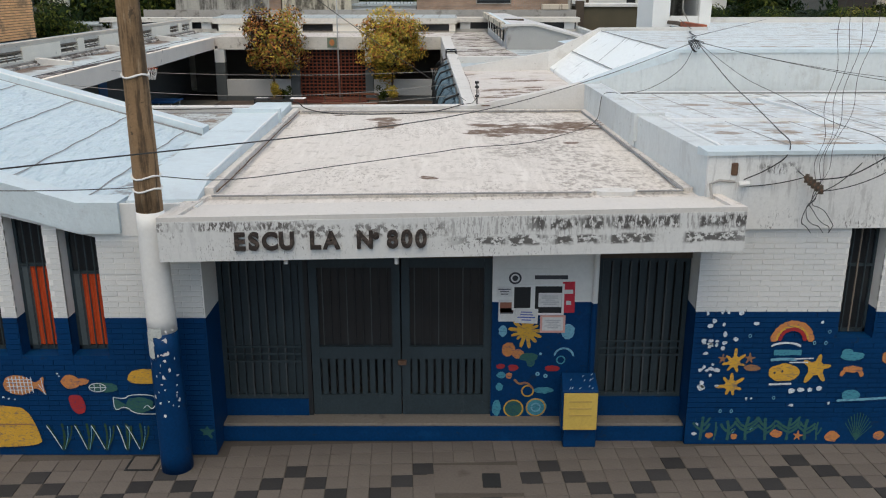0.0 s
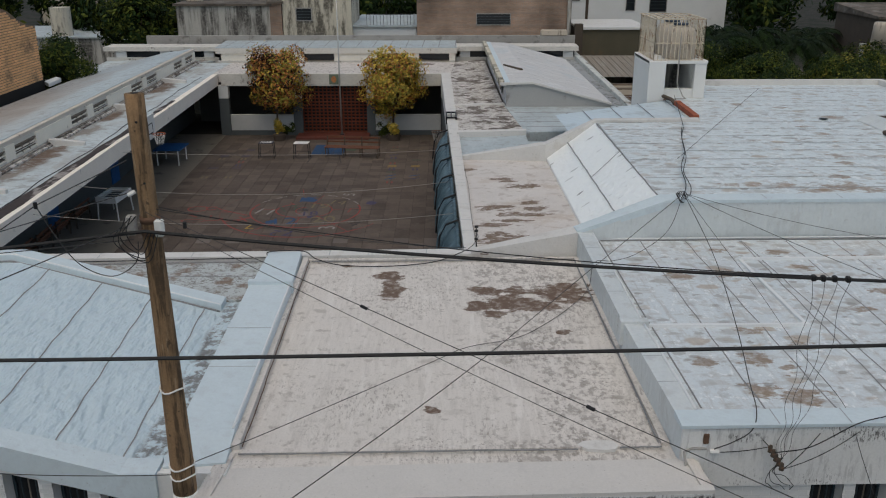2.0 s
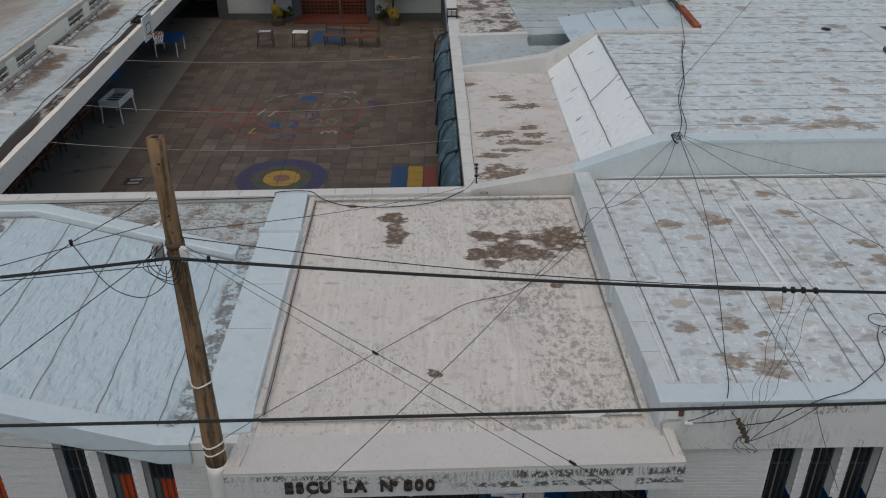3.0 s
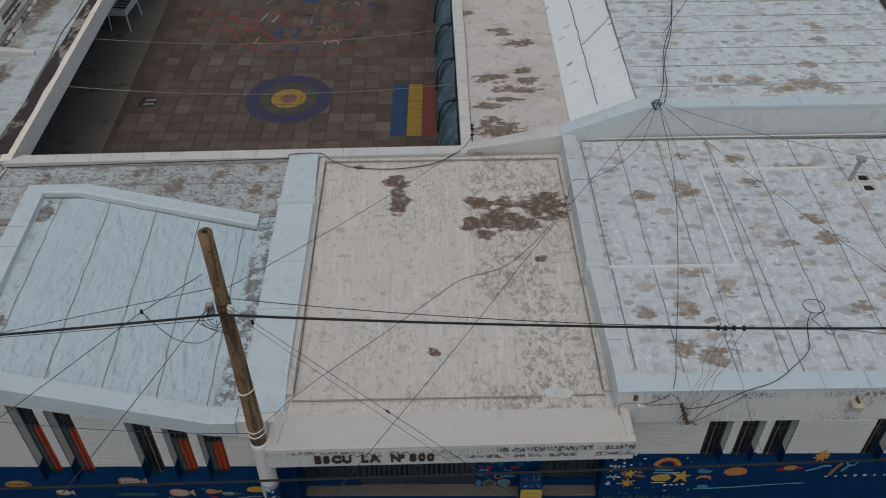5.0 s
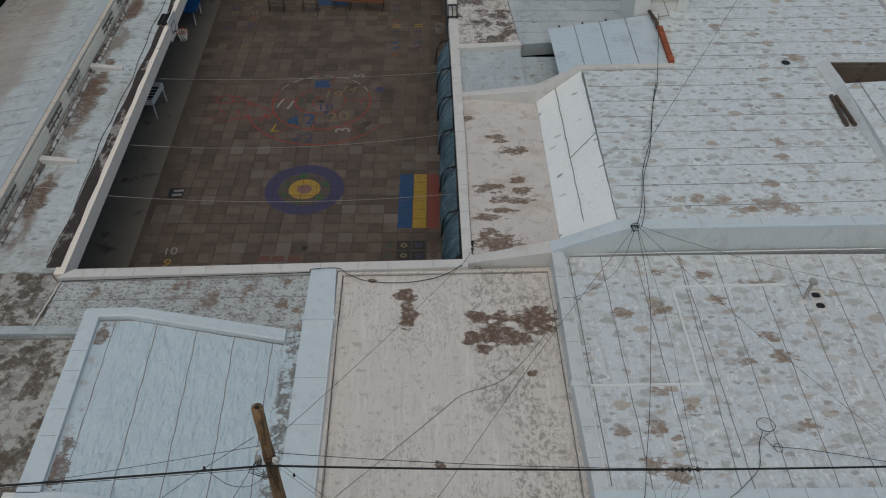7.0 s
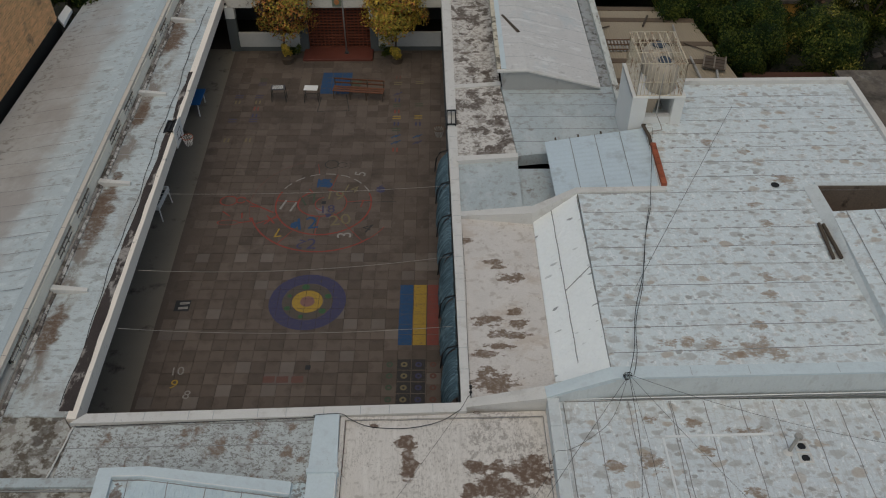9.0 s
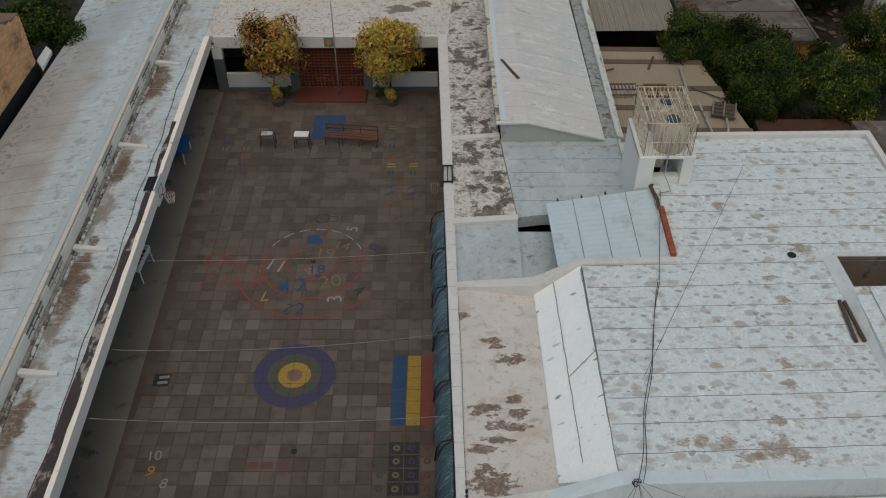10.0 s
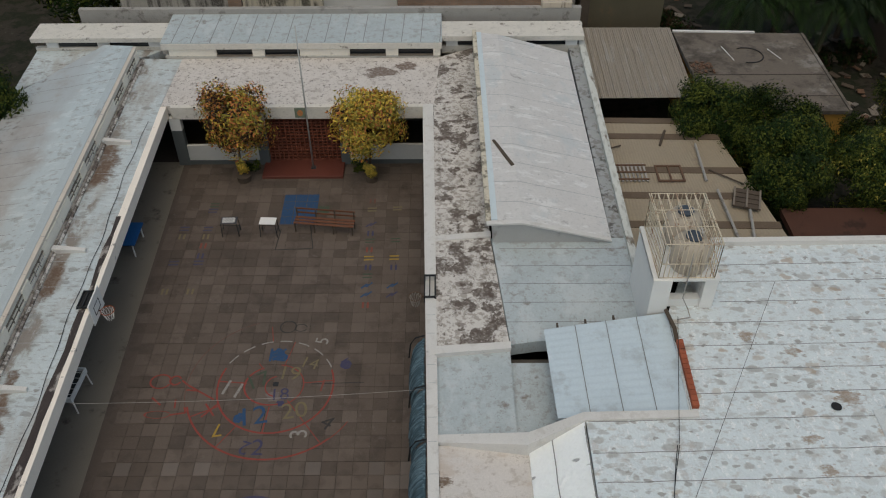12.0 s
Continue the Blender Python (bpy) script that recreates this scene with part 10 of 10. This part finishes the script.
# dark undergrowth and scraps on the ground of the back lots
ug = new("undergrowth"); tagged(ug, "dark undergrowth and leaf litter of the back lots", "undergrowth", kind="stuff")
r = random.Random(91)
for k in range(30):
    x, y = r.uniform(20.4, 34), r.uniform(44, 66)
    if 26 < x < 33.5 and 53 < y < 60.5:
        continue
    leaf_mass("weeds", ug, [M["leaf_green"], M["leaf_brown"]], (x, y, 0.15), (r.uniform(0.9, 1.8), r.uniform(0.9, 1.6), r.uniform(0.4, 0.9)), 900, 0.26, 300 + k, 9, 0.2, (2, 1.2))
for k in range(16):
    x, y = r.uniform(8.6, 16.5), r.uniform(56.0, 64)
    leaf_mass("weeds", ug, [M["leaf_green"], M["leaf_brown"]], (x, y, 0.1), (r.uniform(0.8, 1.5), r.uniform(0.8, 1.3), r.uniform(0.3, 0.7)), 700, 0.26, 400 + k, 9, 0.2, (1.5, 1.5))
sc = new("yard_scrap"); tagged(sc, "broken tiles, boards and scrap strewn on dark earth", "scrap", kind="stuff")
for k in range(260):
    left = k < 160
    x, y = (r.uniform(8.6, 17.0), r.uniform(55.6, 66)) if left else (r.uniform(20.3, 26.0), r.uniform(46, 60))
    s, t_ = r.uniform(0.08, 0.24), r.uniform(0.1, 0.45)
    bm = B(); box(bm, -t_, t_, -s, s, 0, 0.05); bmesh.ops.transform(bm, matrix=pose(x, y, -0.12 + r.uniform(0, 0.12), r.uniform(-10, 10), r.uniform(-10, 10), r.uniform(0, 180)), verts=bm.verts[:])
    part("scrap", bm, (M["rust"], M["screed"], M["wood_dark"], M["louvre"], M["wood_dark"])[k % 5], sc)
# far belt of trees
far = new("tree_belt"); tagged(far, "dark tree tops of the town beyond the houses", "trees", kind="stuff")
r = random.Random(77)
for k in range(46):
    x = -75 + k * 3.3 + r.uniform(-1, 1)
    y = r.uniform(70, 105)
    if 8 < x < 27 and y < 92:
        y = r.uniform(93, 110)
    h = r.uniform(3.5, 7.0)
    leaf_mass("tree_tops", far, GREEN, (x, y, h * 0.75), (r.uniform(3, 4.5), 3.0, h * 0.6), 1500, 0.75, 100 + k, 9, 0.3, (3, 1))

# ---- overhead wires ----
def smooth(pts, n=6):
    """A smooth line through points."""
    p = [Vector(q) for q in pts]
    p = [p[0] * 2 - p[1]] + p + [p[-1] * 2 - p[-2]]
    out = []
    for a, b_, c, d in zip(p, p[1:], p[2:], p[3:]):
        for i in range(n):
            u = i / n
            out.append(0.5 * (2 * b_ + (c - a) * u + (2 * a - 5 * b_ + 4 * c - d) * u * u + (3 * b_ - a - 3 * c + d) * u ** 3))
    return out + [p[-2]]


def wire(name, label, runs, r, cat="cable", mat=None, n=5):
    w = thing(name, label, cat, "overhead wires")
    for pts in runs:
        bm = B(); tube(bm, smooth(pts) if len(pts) < 13 else pts, r, n); part("strand", bm, mat or M["rubber"], w)
    return w
WIRE_GREY = material("wire_sheath_faded", (0.05, 0.048, 0.047), 0.7, 0.15, 3.0, 20, 0.1)
PT = (-3.42, 9.42, 7.22)
MAST = Vector((5.45, 19.0, 4.86))
wire("cable", "thick black twisted power cable from the pole", [sag((-26, 9.2, 5.8), PT, 0.35, 30), sag(PT, (26, 10.8, 6.6), 0.72, 40)], 0.0225)
wire("cable", "thick black power cable along the street", [sag((-40, 5.3, 8.3), (40, 8.1, 8.3), 1.25, 60)], 0.0175)
wire("wire", "thin black wire from the pole across the street", [sag((-3.27, 9.42, 7.43), (7.76, 2.0, 5.65), 0.02)], 0.0042, mat=WIRE_GREY)
wire("wire", "thin black wire from the pole across the street", [sag((-3.38, 9.42, 7.45), (8.0, 1.9, 5.7), 0.25)], 0.0034, mat=WIRE_GREY)
for p in ((-0.79, 7.75, 7.015), (1.19, 6.42, 6.692)):
    kn = thing("wire_joint", "small black splice on a thin wire", "wire splice", "wire splices")
    bm = B(); tube(bm, [Vector(p) - Vector((0.03, -0.022, -0.006)), Vector(p) + Vector((0.03, -0.022, -0.006))], 0.016, 6); part("sleeve", bm, M["rubber"], kn)
wire("wire", "thin black wire from the pole to the cable", [sag((-3.3, 9.56, 7.44), (4.4, 9.79, 6.52), 0.12)], 0.007)
wire("wire", "thin black service wire from roof to pole", [smooth([MAST, (4.83, 17.75, 4.4), (4.1, 17.25, 4.06), (3.53, 16.95, 3.998), (3.12, 16.87, 3.99), (2.96, 16.5, 3.58), (2.6, 15.95, 3.47), (1.95, 15.06, 3.455), (1.3, 14.4, 3.455), (0.4, 14.03, 3.455), (-0.21, 13.45, 3.47), (-1.4, 12.2, 3.54), (-2.7, 10.85, 3.62), (-3.35, 9.75, 3.9)])], 0.0062, mat=WIRE_GREY)
wire("wire", "thin black service wire over the entrance roof", [[MAST, (2.6, 15.0, 4.47), (0.0, 10.85, 4.41), (-3.5, 5.05, 4.86), (-6.0, 0.9, 5.17), (-10.0, -5.7, 5.67)]], 0.0065, mat=WIRE_GREY)
wire("wire", "thin black service wire from pole to the yard corner", [sag((-3.42, 9.75, 7.42), (0.5, 18.8, 3.62), 0.12)], 0.0055, mat=WIRE_GREY)
wire("wire", "thin black wire over the white membrane roof", [sag(MAST, (10.6, 11.4, 4.3), 0.2)], 0.0058, mat=WIRE_GREY)
wire("wire", "thin black wire over the white membrane roof", [sag(MAST, (16.0, 16.2, 4.4), 0.55)], 0.0055, mat=WIRE_GREY)
wire("wire", "black service cable from roof to the front eave", [[MAST, (5.52, 16.84, 4.25), (5.2, 14.75, 4.15), (4.85, 12.94, 4.12), (4.52, 11.51, 4.14), (4.35, 10.7, 4.13), (4.2, 10.4, 4.0), (3.95, 10.36, 3.84), (3.7, 10.37, 3.72)]], 0.008, mat=WIRE_GREY)
wire("wire", "thin black wire from roof to the front eave", [[MAST, (5.75, 16.84, 4.35), (5.8, 14.94, 4.2), (5.7, 12.6, 4.1), (5.68, 10.91, 4.08), (5.75, 10.35, 3.6), (6.3, 10.3, 2.3)]], 0.005, mat=WIRE_GREY)
wire("wire", "black cable laid over the high roof", [[(MAST + Vector((0.03 * math.sin(i * 0.6), 0, 0))).lerp(Vector((7.55, 27.0, 4.74)), i / 24) + Vector((0.035 * math.sin(i * 0.55), 0, -0.05)) for i in range(25)], [(MAST + Vector((0.12 + 0.05 * math.sin(i * 0.7), 0, 0))).lerp(Vector((7.5, 27.0, 4.74)), i / 24) + Vector((0.03 * math.sin(i * 0.5 + 1), 0, -0.05)) for i in range(25)], sag((7.55, 27.0, 4.76), (8.5, 31.9, 4.85), 0.0, 6)], 0.011)
wire("wire", "thin wire laid across the high roof", [sag((6.3, 22.8, 4.72), (12.2, 33.6, 4.8), 0.0, 8)], 0.007)
wire("wire", "thin black wires from the pole to the west", [sag((-3.6, 9.6, 7.25), (-10.0, -8.6, 8.05), 0.1), sag((-4.45, 9.11, 7.62), (-13.0, 6.24, 2.15), 0.03), sag((-3.55, 9.5, 8.02), (-4.45, 9.11, 7.62), 0.0), sag((-3.5, 9.56, 7.66), (-14.0, 9.83, 4.58), 0.04), sag((-3.55, 9.42, 7.12), (-26, 9.0, 5.6), 0.2), sag((-3.45, 9.7, 3.78), (-12.0, 10.05, 4.6), 0.35), [(-4.45, 9.11, 7.62), (-4.3, 9.15, 7.25), (-4.1, 9.2, 6.9), (-3.8, 9.3, 6.72), (-3.55, 9.4, 6.85), (-3.5, 9.42, 7.1)]], 0.0062, mat=WIRE_GREY)
wire("wire", "cord along the yard front kerb", [sag((-11.3, 18.2, 3.44), (-4.0, 18.48, 3.5), 0.0, 10), [(-4.0, 18.48, 3.5), (-3.95, 18.46, 3.65), (-3.2, 18.5, 3.65), (-2.9, 18.4, 3.5), (-2.3, 18.18, 3.43), (-1.2, 18.12, 3.43), (-0.2, 18.35, 3.45), (0.45, 18.72, 3.56)]], 0.012)
wire("wire", "white cord stretched over the yard", [sag((-11.15, 25.2, 3.3), (0.2, 26.0, 3.2), 0.35), sag((-11.25, 29.7, 3.25), (0.2, 30.25, 3.2), 0.15), sag((-11.1, 22.35, 3.3), (0.25, 22.4, 3.3), 0.3)], 0.008, mat=paint("cord_grey", (0.30, 0.28, 0.26)))
wire("cable", "black cable laid along the gallery roof edge", [[(edge_l(y_) - 0.62 - 0.05 * math.sin(y_ * 0.8) - 0.03 * math.sin(y_ * 2.3), y_, 3.43) for y_ in [19 + 0.35 * k for k in range(77)]]], 0.011)
wire("wire", "thin cord along the yard kerb", [[(0.77 - 0.013 * (y_ - 19) + 0.02 * math.sin(y_ * 1.1), y_, 3.47) for y_ in [19.2 + 0.6 * k for k in range(14)]]], 0.005, mat=WIRE_GREY)
wire("wire", "tangle of hanging thin wires below the cable", [[(lerp(x0, x1, i / 40) + 0.035 * math.sin(i * 0.5 + x0 * 7) + 0.12 * (x0 - 4.5) * math.sin(math.pi * i / 40), lerp(9.78, 10.12, i / 40), lerp(6.45, z1, i / 40) - 0.25 * math.sin(math.pi * i / 40)) for i in range(41)] for x0, x1, z1 in ((4.43, 4.46, 3.75), (4.55, 4.5, 3.7), (4.69, 4.5, 3.68), (4.86, 4.51, 3.67))], 0.0032, mat=WIRE_GREY)
wire("wire", "loose coil of black wire on the white membrane roof", [[(7.61 + 0.22 * math.cos(a), 12.66 + 0.2 * math.sin(a), 4.0) for a in [-0.8 + 0.35 * k for k in range(19)]] + [(7.45, 12.3, 4.0), (7.6, 12.05, 4.0)] + [(7.72 + 0.1 * math.cos(a), 12.0 + 0.12 * math.sin(a), 4.0) for a in [3.1 + 0.5 * k for k in range(13)]] + [(8.3, 11.95, 4.02), (9.39, 11.72, 4.06), (11.2, 11.3, 4.1)], [(7.5, 12.5, 4.0), (7.3, 12.1, 4.0), (7.13, 11.47, 4.02), (6.7, 11.0, 4.12), (6.2, 10.6, 4.13), (5.63, 10.4, 4.1), (5.0, 10.3, 3.8), (4.5, 10.25, 3.74)]], 0.008)
for k in range(4):
    cl = thing("cable_clamp", "small black clamp on the power cable", "clamp", "cable clamps")
    x = (4.43, 4.55, 4.69, 4.86)[k]
    bm = B(); u_ = (x + 3.42) / 29.42; yc, zc = lerp(9.42, 10.8, u_), lerp(7.22, 6.6, u_) - 0.72 * 4 * u_ * (1 - u_); box(bm, x - 0.03, x + 0.03, yc - 0.035, yc + 0.035, zc - 0.035, zc + 0.04); part("body", bevelled(bm, 0.012), M["rubber"], cl)
bx = thing("junction_box", "grey junction boxes strapped to the pole", "junction box")
for q in ((-3.64, -3.53, 9.46, 9.56, 7.15, 7.38), (-3.32, -3.22, 9.46, 9.55, 7.13, 7.33)):
    bm = B(); box(bm, *q); part("box", bevelled(bm, 0.015), M["white_metal"] if q[0] > -3.4 else M["concrete"], bx)
for k in range(4):
    a = k * 1.5
    bm = B(); tube(bm, smooth([(-3.55 + 0.06 * math.sin(a), 9.42, 7.4), (-3.68 + 0.08 * math.cos(a), 9.36, 7.2 - 0.04 * k), (-3.5 + 0.03 * k, 9.4, 7.0 - 0.05 * k), (-3.38 + 0.04 * k, 9.42, 7.2)]), 0.006, 5); part("loop", bm, M["rubber"], bx)
for c in ((-4.45, 9.11, 7.62), (-2.85, 9.1, 7.4)):
    ins = thing("insulator", "small dark wire insulator near the pole", "insulator", "insulators")
    bm = B(); tube(bm, [(c[0], c[1], c[2] - 0.035), (c[0], c[1], c[2] + 0.035)], 0.022, 8); part("body", bm, M["rubber"], ins)
ins = thing("insulator", "white ceramic insulator on the pole", "insulator", "insulators")
bm = B(); tube(bm, [(-3.58, 9.5, 7.62), (-3.5, 9.52, 7.66)], 0.025, 8); part("body", bm, M["white_paint"], ins)
mt = thing("cable_knot", "tangle of black cable at the roof corner", "cable knot")
for k in range(5):
    bm = B(); tube(bm, [MAST + Vector((0.11 * math.cos(a + k) - 0.02 * k, 0.07 * math.sin(a * 1.3 + k), 0.12 * math.sin(a + 0.7 * k) - 0.1)) for a in [0.5 * i for i in range(13)]], 0.009, 5); part("loop", bm, M["rubber"], mt)
eb = thing("eave_bracket", "rusty bracket with white insulators under the eave", "bracket")
bm = B(); tube(bm, [(3.62, 10.44, 3.68), (3.42, 10.42, 3.7), (3.3, 10.4, 3.66), (3.32, 10.3, 3.45), (3.36, 10.2, 3.3)], 0.018, 6); part("arm", bm, M["concrete"], eb)
bm = B(); box(bm, 3.56, 3.64, 10.42, 10.49, 3.76, 3.92); part("box", bevelled(bm, 0.012), M["rust"], eb)
bm = B(); tube(bm, [(3.66, 10.4, 3.66), (3.78, 10.38, 3.67)], 0.035, 8); part("insulator", bm, M["white_paint"], eb)
rk = thing("insulator_rack", "rusty insulator rack hung on wires by the wall", "insulator rack")
RA, RB = Vector((4.46, 10.38, 3.75)), Vector((4.51, 9.97, 3.67))
bm = B(); tube(bm, [RA, RB], 0.022, 6); part("rod", bm, M["rust"], rk)
for k in range(5):
    c = RA.lerp(RB, (k + 0.5) / 5)
    bm = B(); tube(bm, [c - Vector((0, 0, 0.05)), c + Vector((0, 0, 0.055))], 0.036, 8, 0.024); part("spool", bm, M["wood_dark"], rk)
for p, q, d in ((RA, Vector((3.7, 10.45, 3.62)), 0.03), (RA, Vector((4.35, 10.49, 3.85)), 0.0), (RB, Vector((5.75, 10.48, 3.95)), 0.08), (RB, Vector((5.2, 10.48, 3.93)), 0.05)):
    bm = B(); tube(bm, sag(p, q, d, 8), 0.006, 5); part("wire", bm, M["rubber"], rk)
for k in range(4):
    c = RA.lerp(RB, (k + 0.6) / 5)
    bm = B(); tube(bm, smooth([c.lerp(Vector((4.62 + 0.07 * k, 10.4, 3.02)), i / 9) + Vector((0.1 * math.sin(i * 0.7 + k), 0, 0.03 * math.sin(i * 1.7))) for i in range(10)], 3), 0.005, 5); part("loose_wire", bm, M["rubber"], rk)

# ---- pieces: wall bricks, pavers, yard tiles ----
def box_mesh(name, sx, sy, sz, mat):
    bm = B(); box(bm, 0, sx, 0, sy, 0, sz)
    me = bpy.data.meshes.new(name); bm.to_mesh(me); bm.free(); me.materials.append(mat)
    return me
def lay_bricks(parent, x0, x1, y, z0, top, holes, near):
    """Running-bond bricks on a wall's face; those near become parts, the rest one joined part."""
    L, H, J = 0.255, 0.0615, 0.011
    meshes = {(full, c): box_mesh("brick", L * full, 0.04, H, M["blue_brick"] if c else M["white_brick"]) for full in (1.0, 0.5) for c in (0, 1)}
    vs, fs, mi = [], [], []
    count = 0
    row, z = 0, z0
    while z + H < 4.4:
        x = x0 - (0.0 if row % 2 else (L + J) / 2)
        while x < x1:
            a, b_ = max(x, x0), min(x + L, x1)
            cuts = [(a, b_)]
            for h0, h1, hz0, htop in holes:
                if z + H > hz0 and z < htop(0.5 * (h0 + h1)) :
                    nxt = []
                    for p, q in cuts:
                        if q <= h0 or p >= h1: nxt.append((p, q)); continue
                        if p < h0: nxt.append((p, h0))
                        if q > h1: nxt.append((h1, q))
                    cuts = nxt
            for p, q in cuts:
                if q - p < 0.05 or z + H > top(0.5 * (p + q)):
                    continue
                blue = 1 if z + H / 2 < BLUE_Z else 0
                w = q - p
                full = 1.0 if abs(w - L) < 1e-4 else (0.5 if abs(w - L / 2) < 0.03 else 0)
                if full and near(p, z) and count < 300:
                    o = new("brick", meshes[(full, blue)]); o.parent = parent
                    o.matrix_basis = pose(p, y + rnd.uniform(-0.003, 0.002), z)
                    count += 1
                else:
                    k = len(vs)
                    yy = y + rnd.uniform(-0.003, 0.002)
                    vs += [(xx, y_, zz) for zz in (z, z + H) for xx, y_ in ((p, yy), (q, yy), (q, y + 0.04), (p, y + 0.04))]
                    for f in ((3, 2, 1, 0), (4, 5, 6, 7), (0, 1, 5, 4), (1, 2, 6, 5), (2, 3, 7, 6), (3, 0, 4, 7)):
                        fs.append(tuple(k + i for i in f)); mi.append(blue)
            x += L + J
        z += H + J
        row += 1
    me = bpy.data.meshes.new("bricks"); me.from_pydata(vs, [], fs)
    me.materials.append(M["white_brick"]); me.materials.append(M["blue_brick"])
    me.polygons.foreach_set("material_index", mi)
    o = new("bricks", me); o.parent = parent
    tagged(o, kind="stuff")
lay_bricks(wall_left, -9.68, -3.02, 10.2, 0.16, lambda x: min(3.02 if x > -4.3 else win_top_l(x), 4.2), [(a, b_, SILL_L, win_top_l) for a, b_ in WIN_L], lambda x, z: x > -4.3 or (x > -5.7 and z < 1.6))
lay_bricks(wall_right, 3.30, 14.0, 10.5, 0.34, lambda x: 3.06, [(a, b_, SILL_R, lambda x: TOP_R) for a, b_ in WIN_R], lambda x, z: x < 5.2)

def slab_mesh(name, s, h, mat):
    bm = B(); box(bm, -s / 2, s / 2, -s / 2, s / 2, -h, 0.0)
    bmesh.ops.bevel(bm, geom=[e for e in bm.edges if all(v.co.z > -1e-4 for v in e.verts)], offset=0.004, segments=1, affect="EDGES")
    me = bpy.data.meshes.new(name); bm.to_mesh(me); bm.free(); me.materials.append(mat)
    return me
PV = 0.274
turn = pose(-1.9, 9.79, 0, 0, 0, 2.5)
pg, pb = slab_mesh("paver", PV - 0.008, 0.03, M["paver"]), slab_mesh("paver", PV - 0.008, 0.03, M["paver_black"])
vs, fs, mi = [], [], []
for j in range(-2, 13):
    for i in range(-60, 75):
        p = turn @ Vector((i * PV, -j * PV, 0))
        lim = 10.18 if p.x < -3.0 else (10.55 if p.x < 3.3 else 10.47)
        if p.y > lim or abs(p.x) > 16:
            continue
        if -0.2 < p.x < 1.05 and 9.3 < p.y < 9.95:
            continue
        black = 0 <= j <= 3 and (i % 6) in (j, (6 - j) % 6)
        if -6.6 < p.x < 6.6 and j <= 3:
            o = new("paver", pb if black else pg); o.parent = pavement
            o.matrix_basis = Matrix.Translation(p + Vector((0, 0, rnd.uniform(-0.003, 0.002)))) @ pose(0, 0, 0, 0, 0, 2.5)
        else:
            k = len(vs); s = (PV - 0.008) / 2
            for dz in (-0.03, 0.0):
                vs += [tuple(p + Vector((dx, dy, dz))) for dx, dy in ((-s, -s), (s, -s), (s, s), (-s, s))]
            for f in ((4, 5, 6, 7), (0, 1, 5, 4), (1, 2, 6, 5), (2, 3, 7, 6), (3, 0, 4, 7)):
                fs.append(tuple(k + q for q in f)); mi.append(1 if black else 0)
me = bpy.data.meshes.new("pavers"); me.from_pydata(vs, [], fs); me.materials.append(M["paver_joined"]); me.materials.append(M["paver_black"]); me.polygons.foreach_set("material_index", mi)
o = new("pavers", me); o.parent = pavement; tagged(o, kind="stuff")
mc = thing("meter_cover", "small square cover in a dark frame set in the pavement", "cover")
bm = B(); box(bm, -4.13, -3.75, 9.80, 9.84, -0.02, 0.006); box(bm, -4.13, -3.75, 10.16, 10.2, -0.02, 0.006); box(bm, -4.13, -4.1, 9.84, 10.16, -0.02, 0.006); box(bm, -3.78, -3.75, 9.84, 10.16, -0.02, 0.006); part("frame", bm, M["iron_dark"], mc)
bm = B(); box(bm, -4.1, -3.78, 9.84, 10.16, -0.02, 0.003); part("lid", bm, M["paver_joined"], mc)
ph = thing("pavement_hatch", "dark iron hatch set in a patch of cement", "hatch")
bm = B(); box(bm, -0.2, 1.05, 9.3, 9.95, -0.03, -0.003); part("cement", bm, M["paver_joined"], ph)
bm = B(); box(bm, 0.5, 0.73, 9.42, 9.74, -0.01, 0.004); part("cover", bm, M["iron_dark"], ph)

TL = 0.546
ty = slab_mesh("yard_tile", TL - 0.012, 0.02, M["yard_tile"])
tl = slab_mesh("yard_tile", TL - 0.012, 0.02, material("yard_tile_pale", (0.145, 0.12, 0.105), 0.7, 0.12, 0.5, 20, 0.2, rand=0.15))
vs, fs = [], []
for j in range(51):
    for i in range(24):
        x, y = -0.71 + 0.273 - 0.546 * (i - 1), 19.22 + 0.273 + j * TL
        if y > 46.9 or x - 0.273 < edge_f(y) or x > 0.35:
            continue
        if 21.0 < y < 29.6:
            o = new("tile", tl if rnd.random() < 0.12 else ty); o.parent = yard
            o.matrix_basis = pose(x, y, 0.086 + rnd.uniform(-0.0015, 0.0015), 0, 0, rnd.choice((0, 90, 180, 270)))
        else:
            k = len(vs); s = (TL - 0.012) / 2; h = 0.086 + rnd.uniform(-0.0015, 0.0015)
            for z in (0.05, h):
                vs += [(x - s, y - s, z), (x + s, y - s, z), (x + s, y + s, z), (x - s, y + s, z)]
            for f in ((4, 5, 6, 7), (0, 1, 5, 4), (1, 2, 6, 5), (2, 3, 7, 6), (3, 0, 4, 7)):
                fs.append(tuple(k + q for q in f))
me = bpy.data.meshes.new("tiles"); me.from_pydata(vs, [], fs); me.materials.append(M["yard_tile_joined"])
o = new("tiles", me); o.parent = yard; tagged(o, kind="stuff")
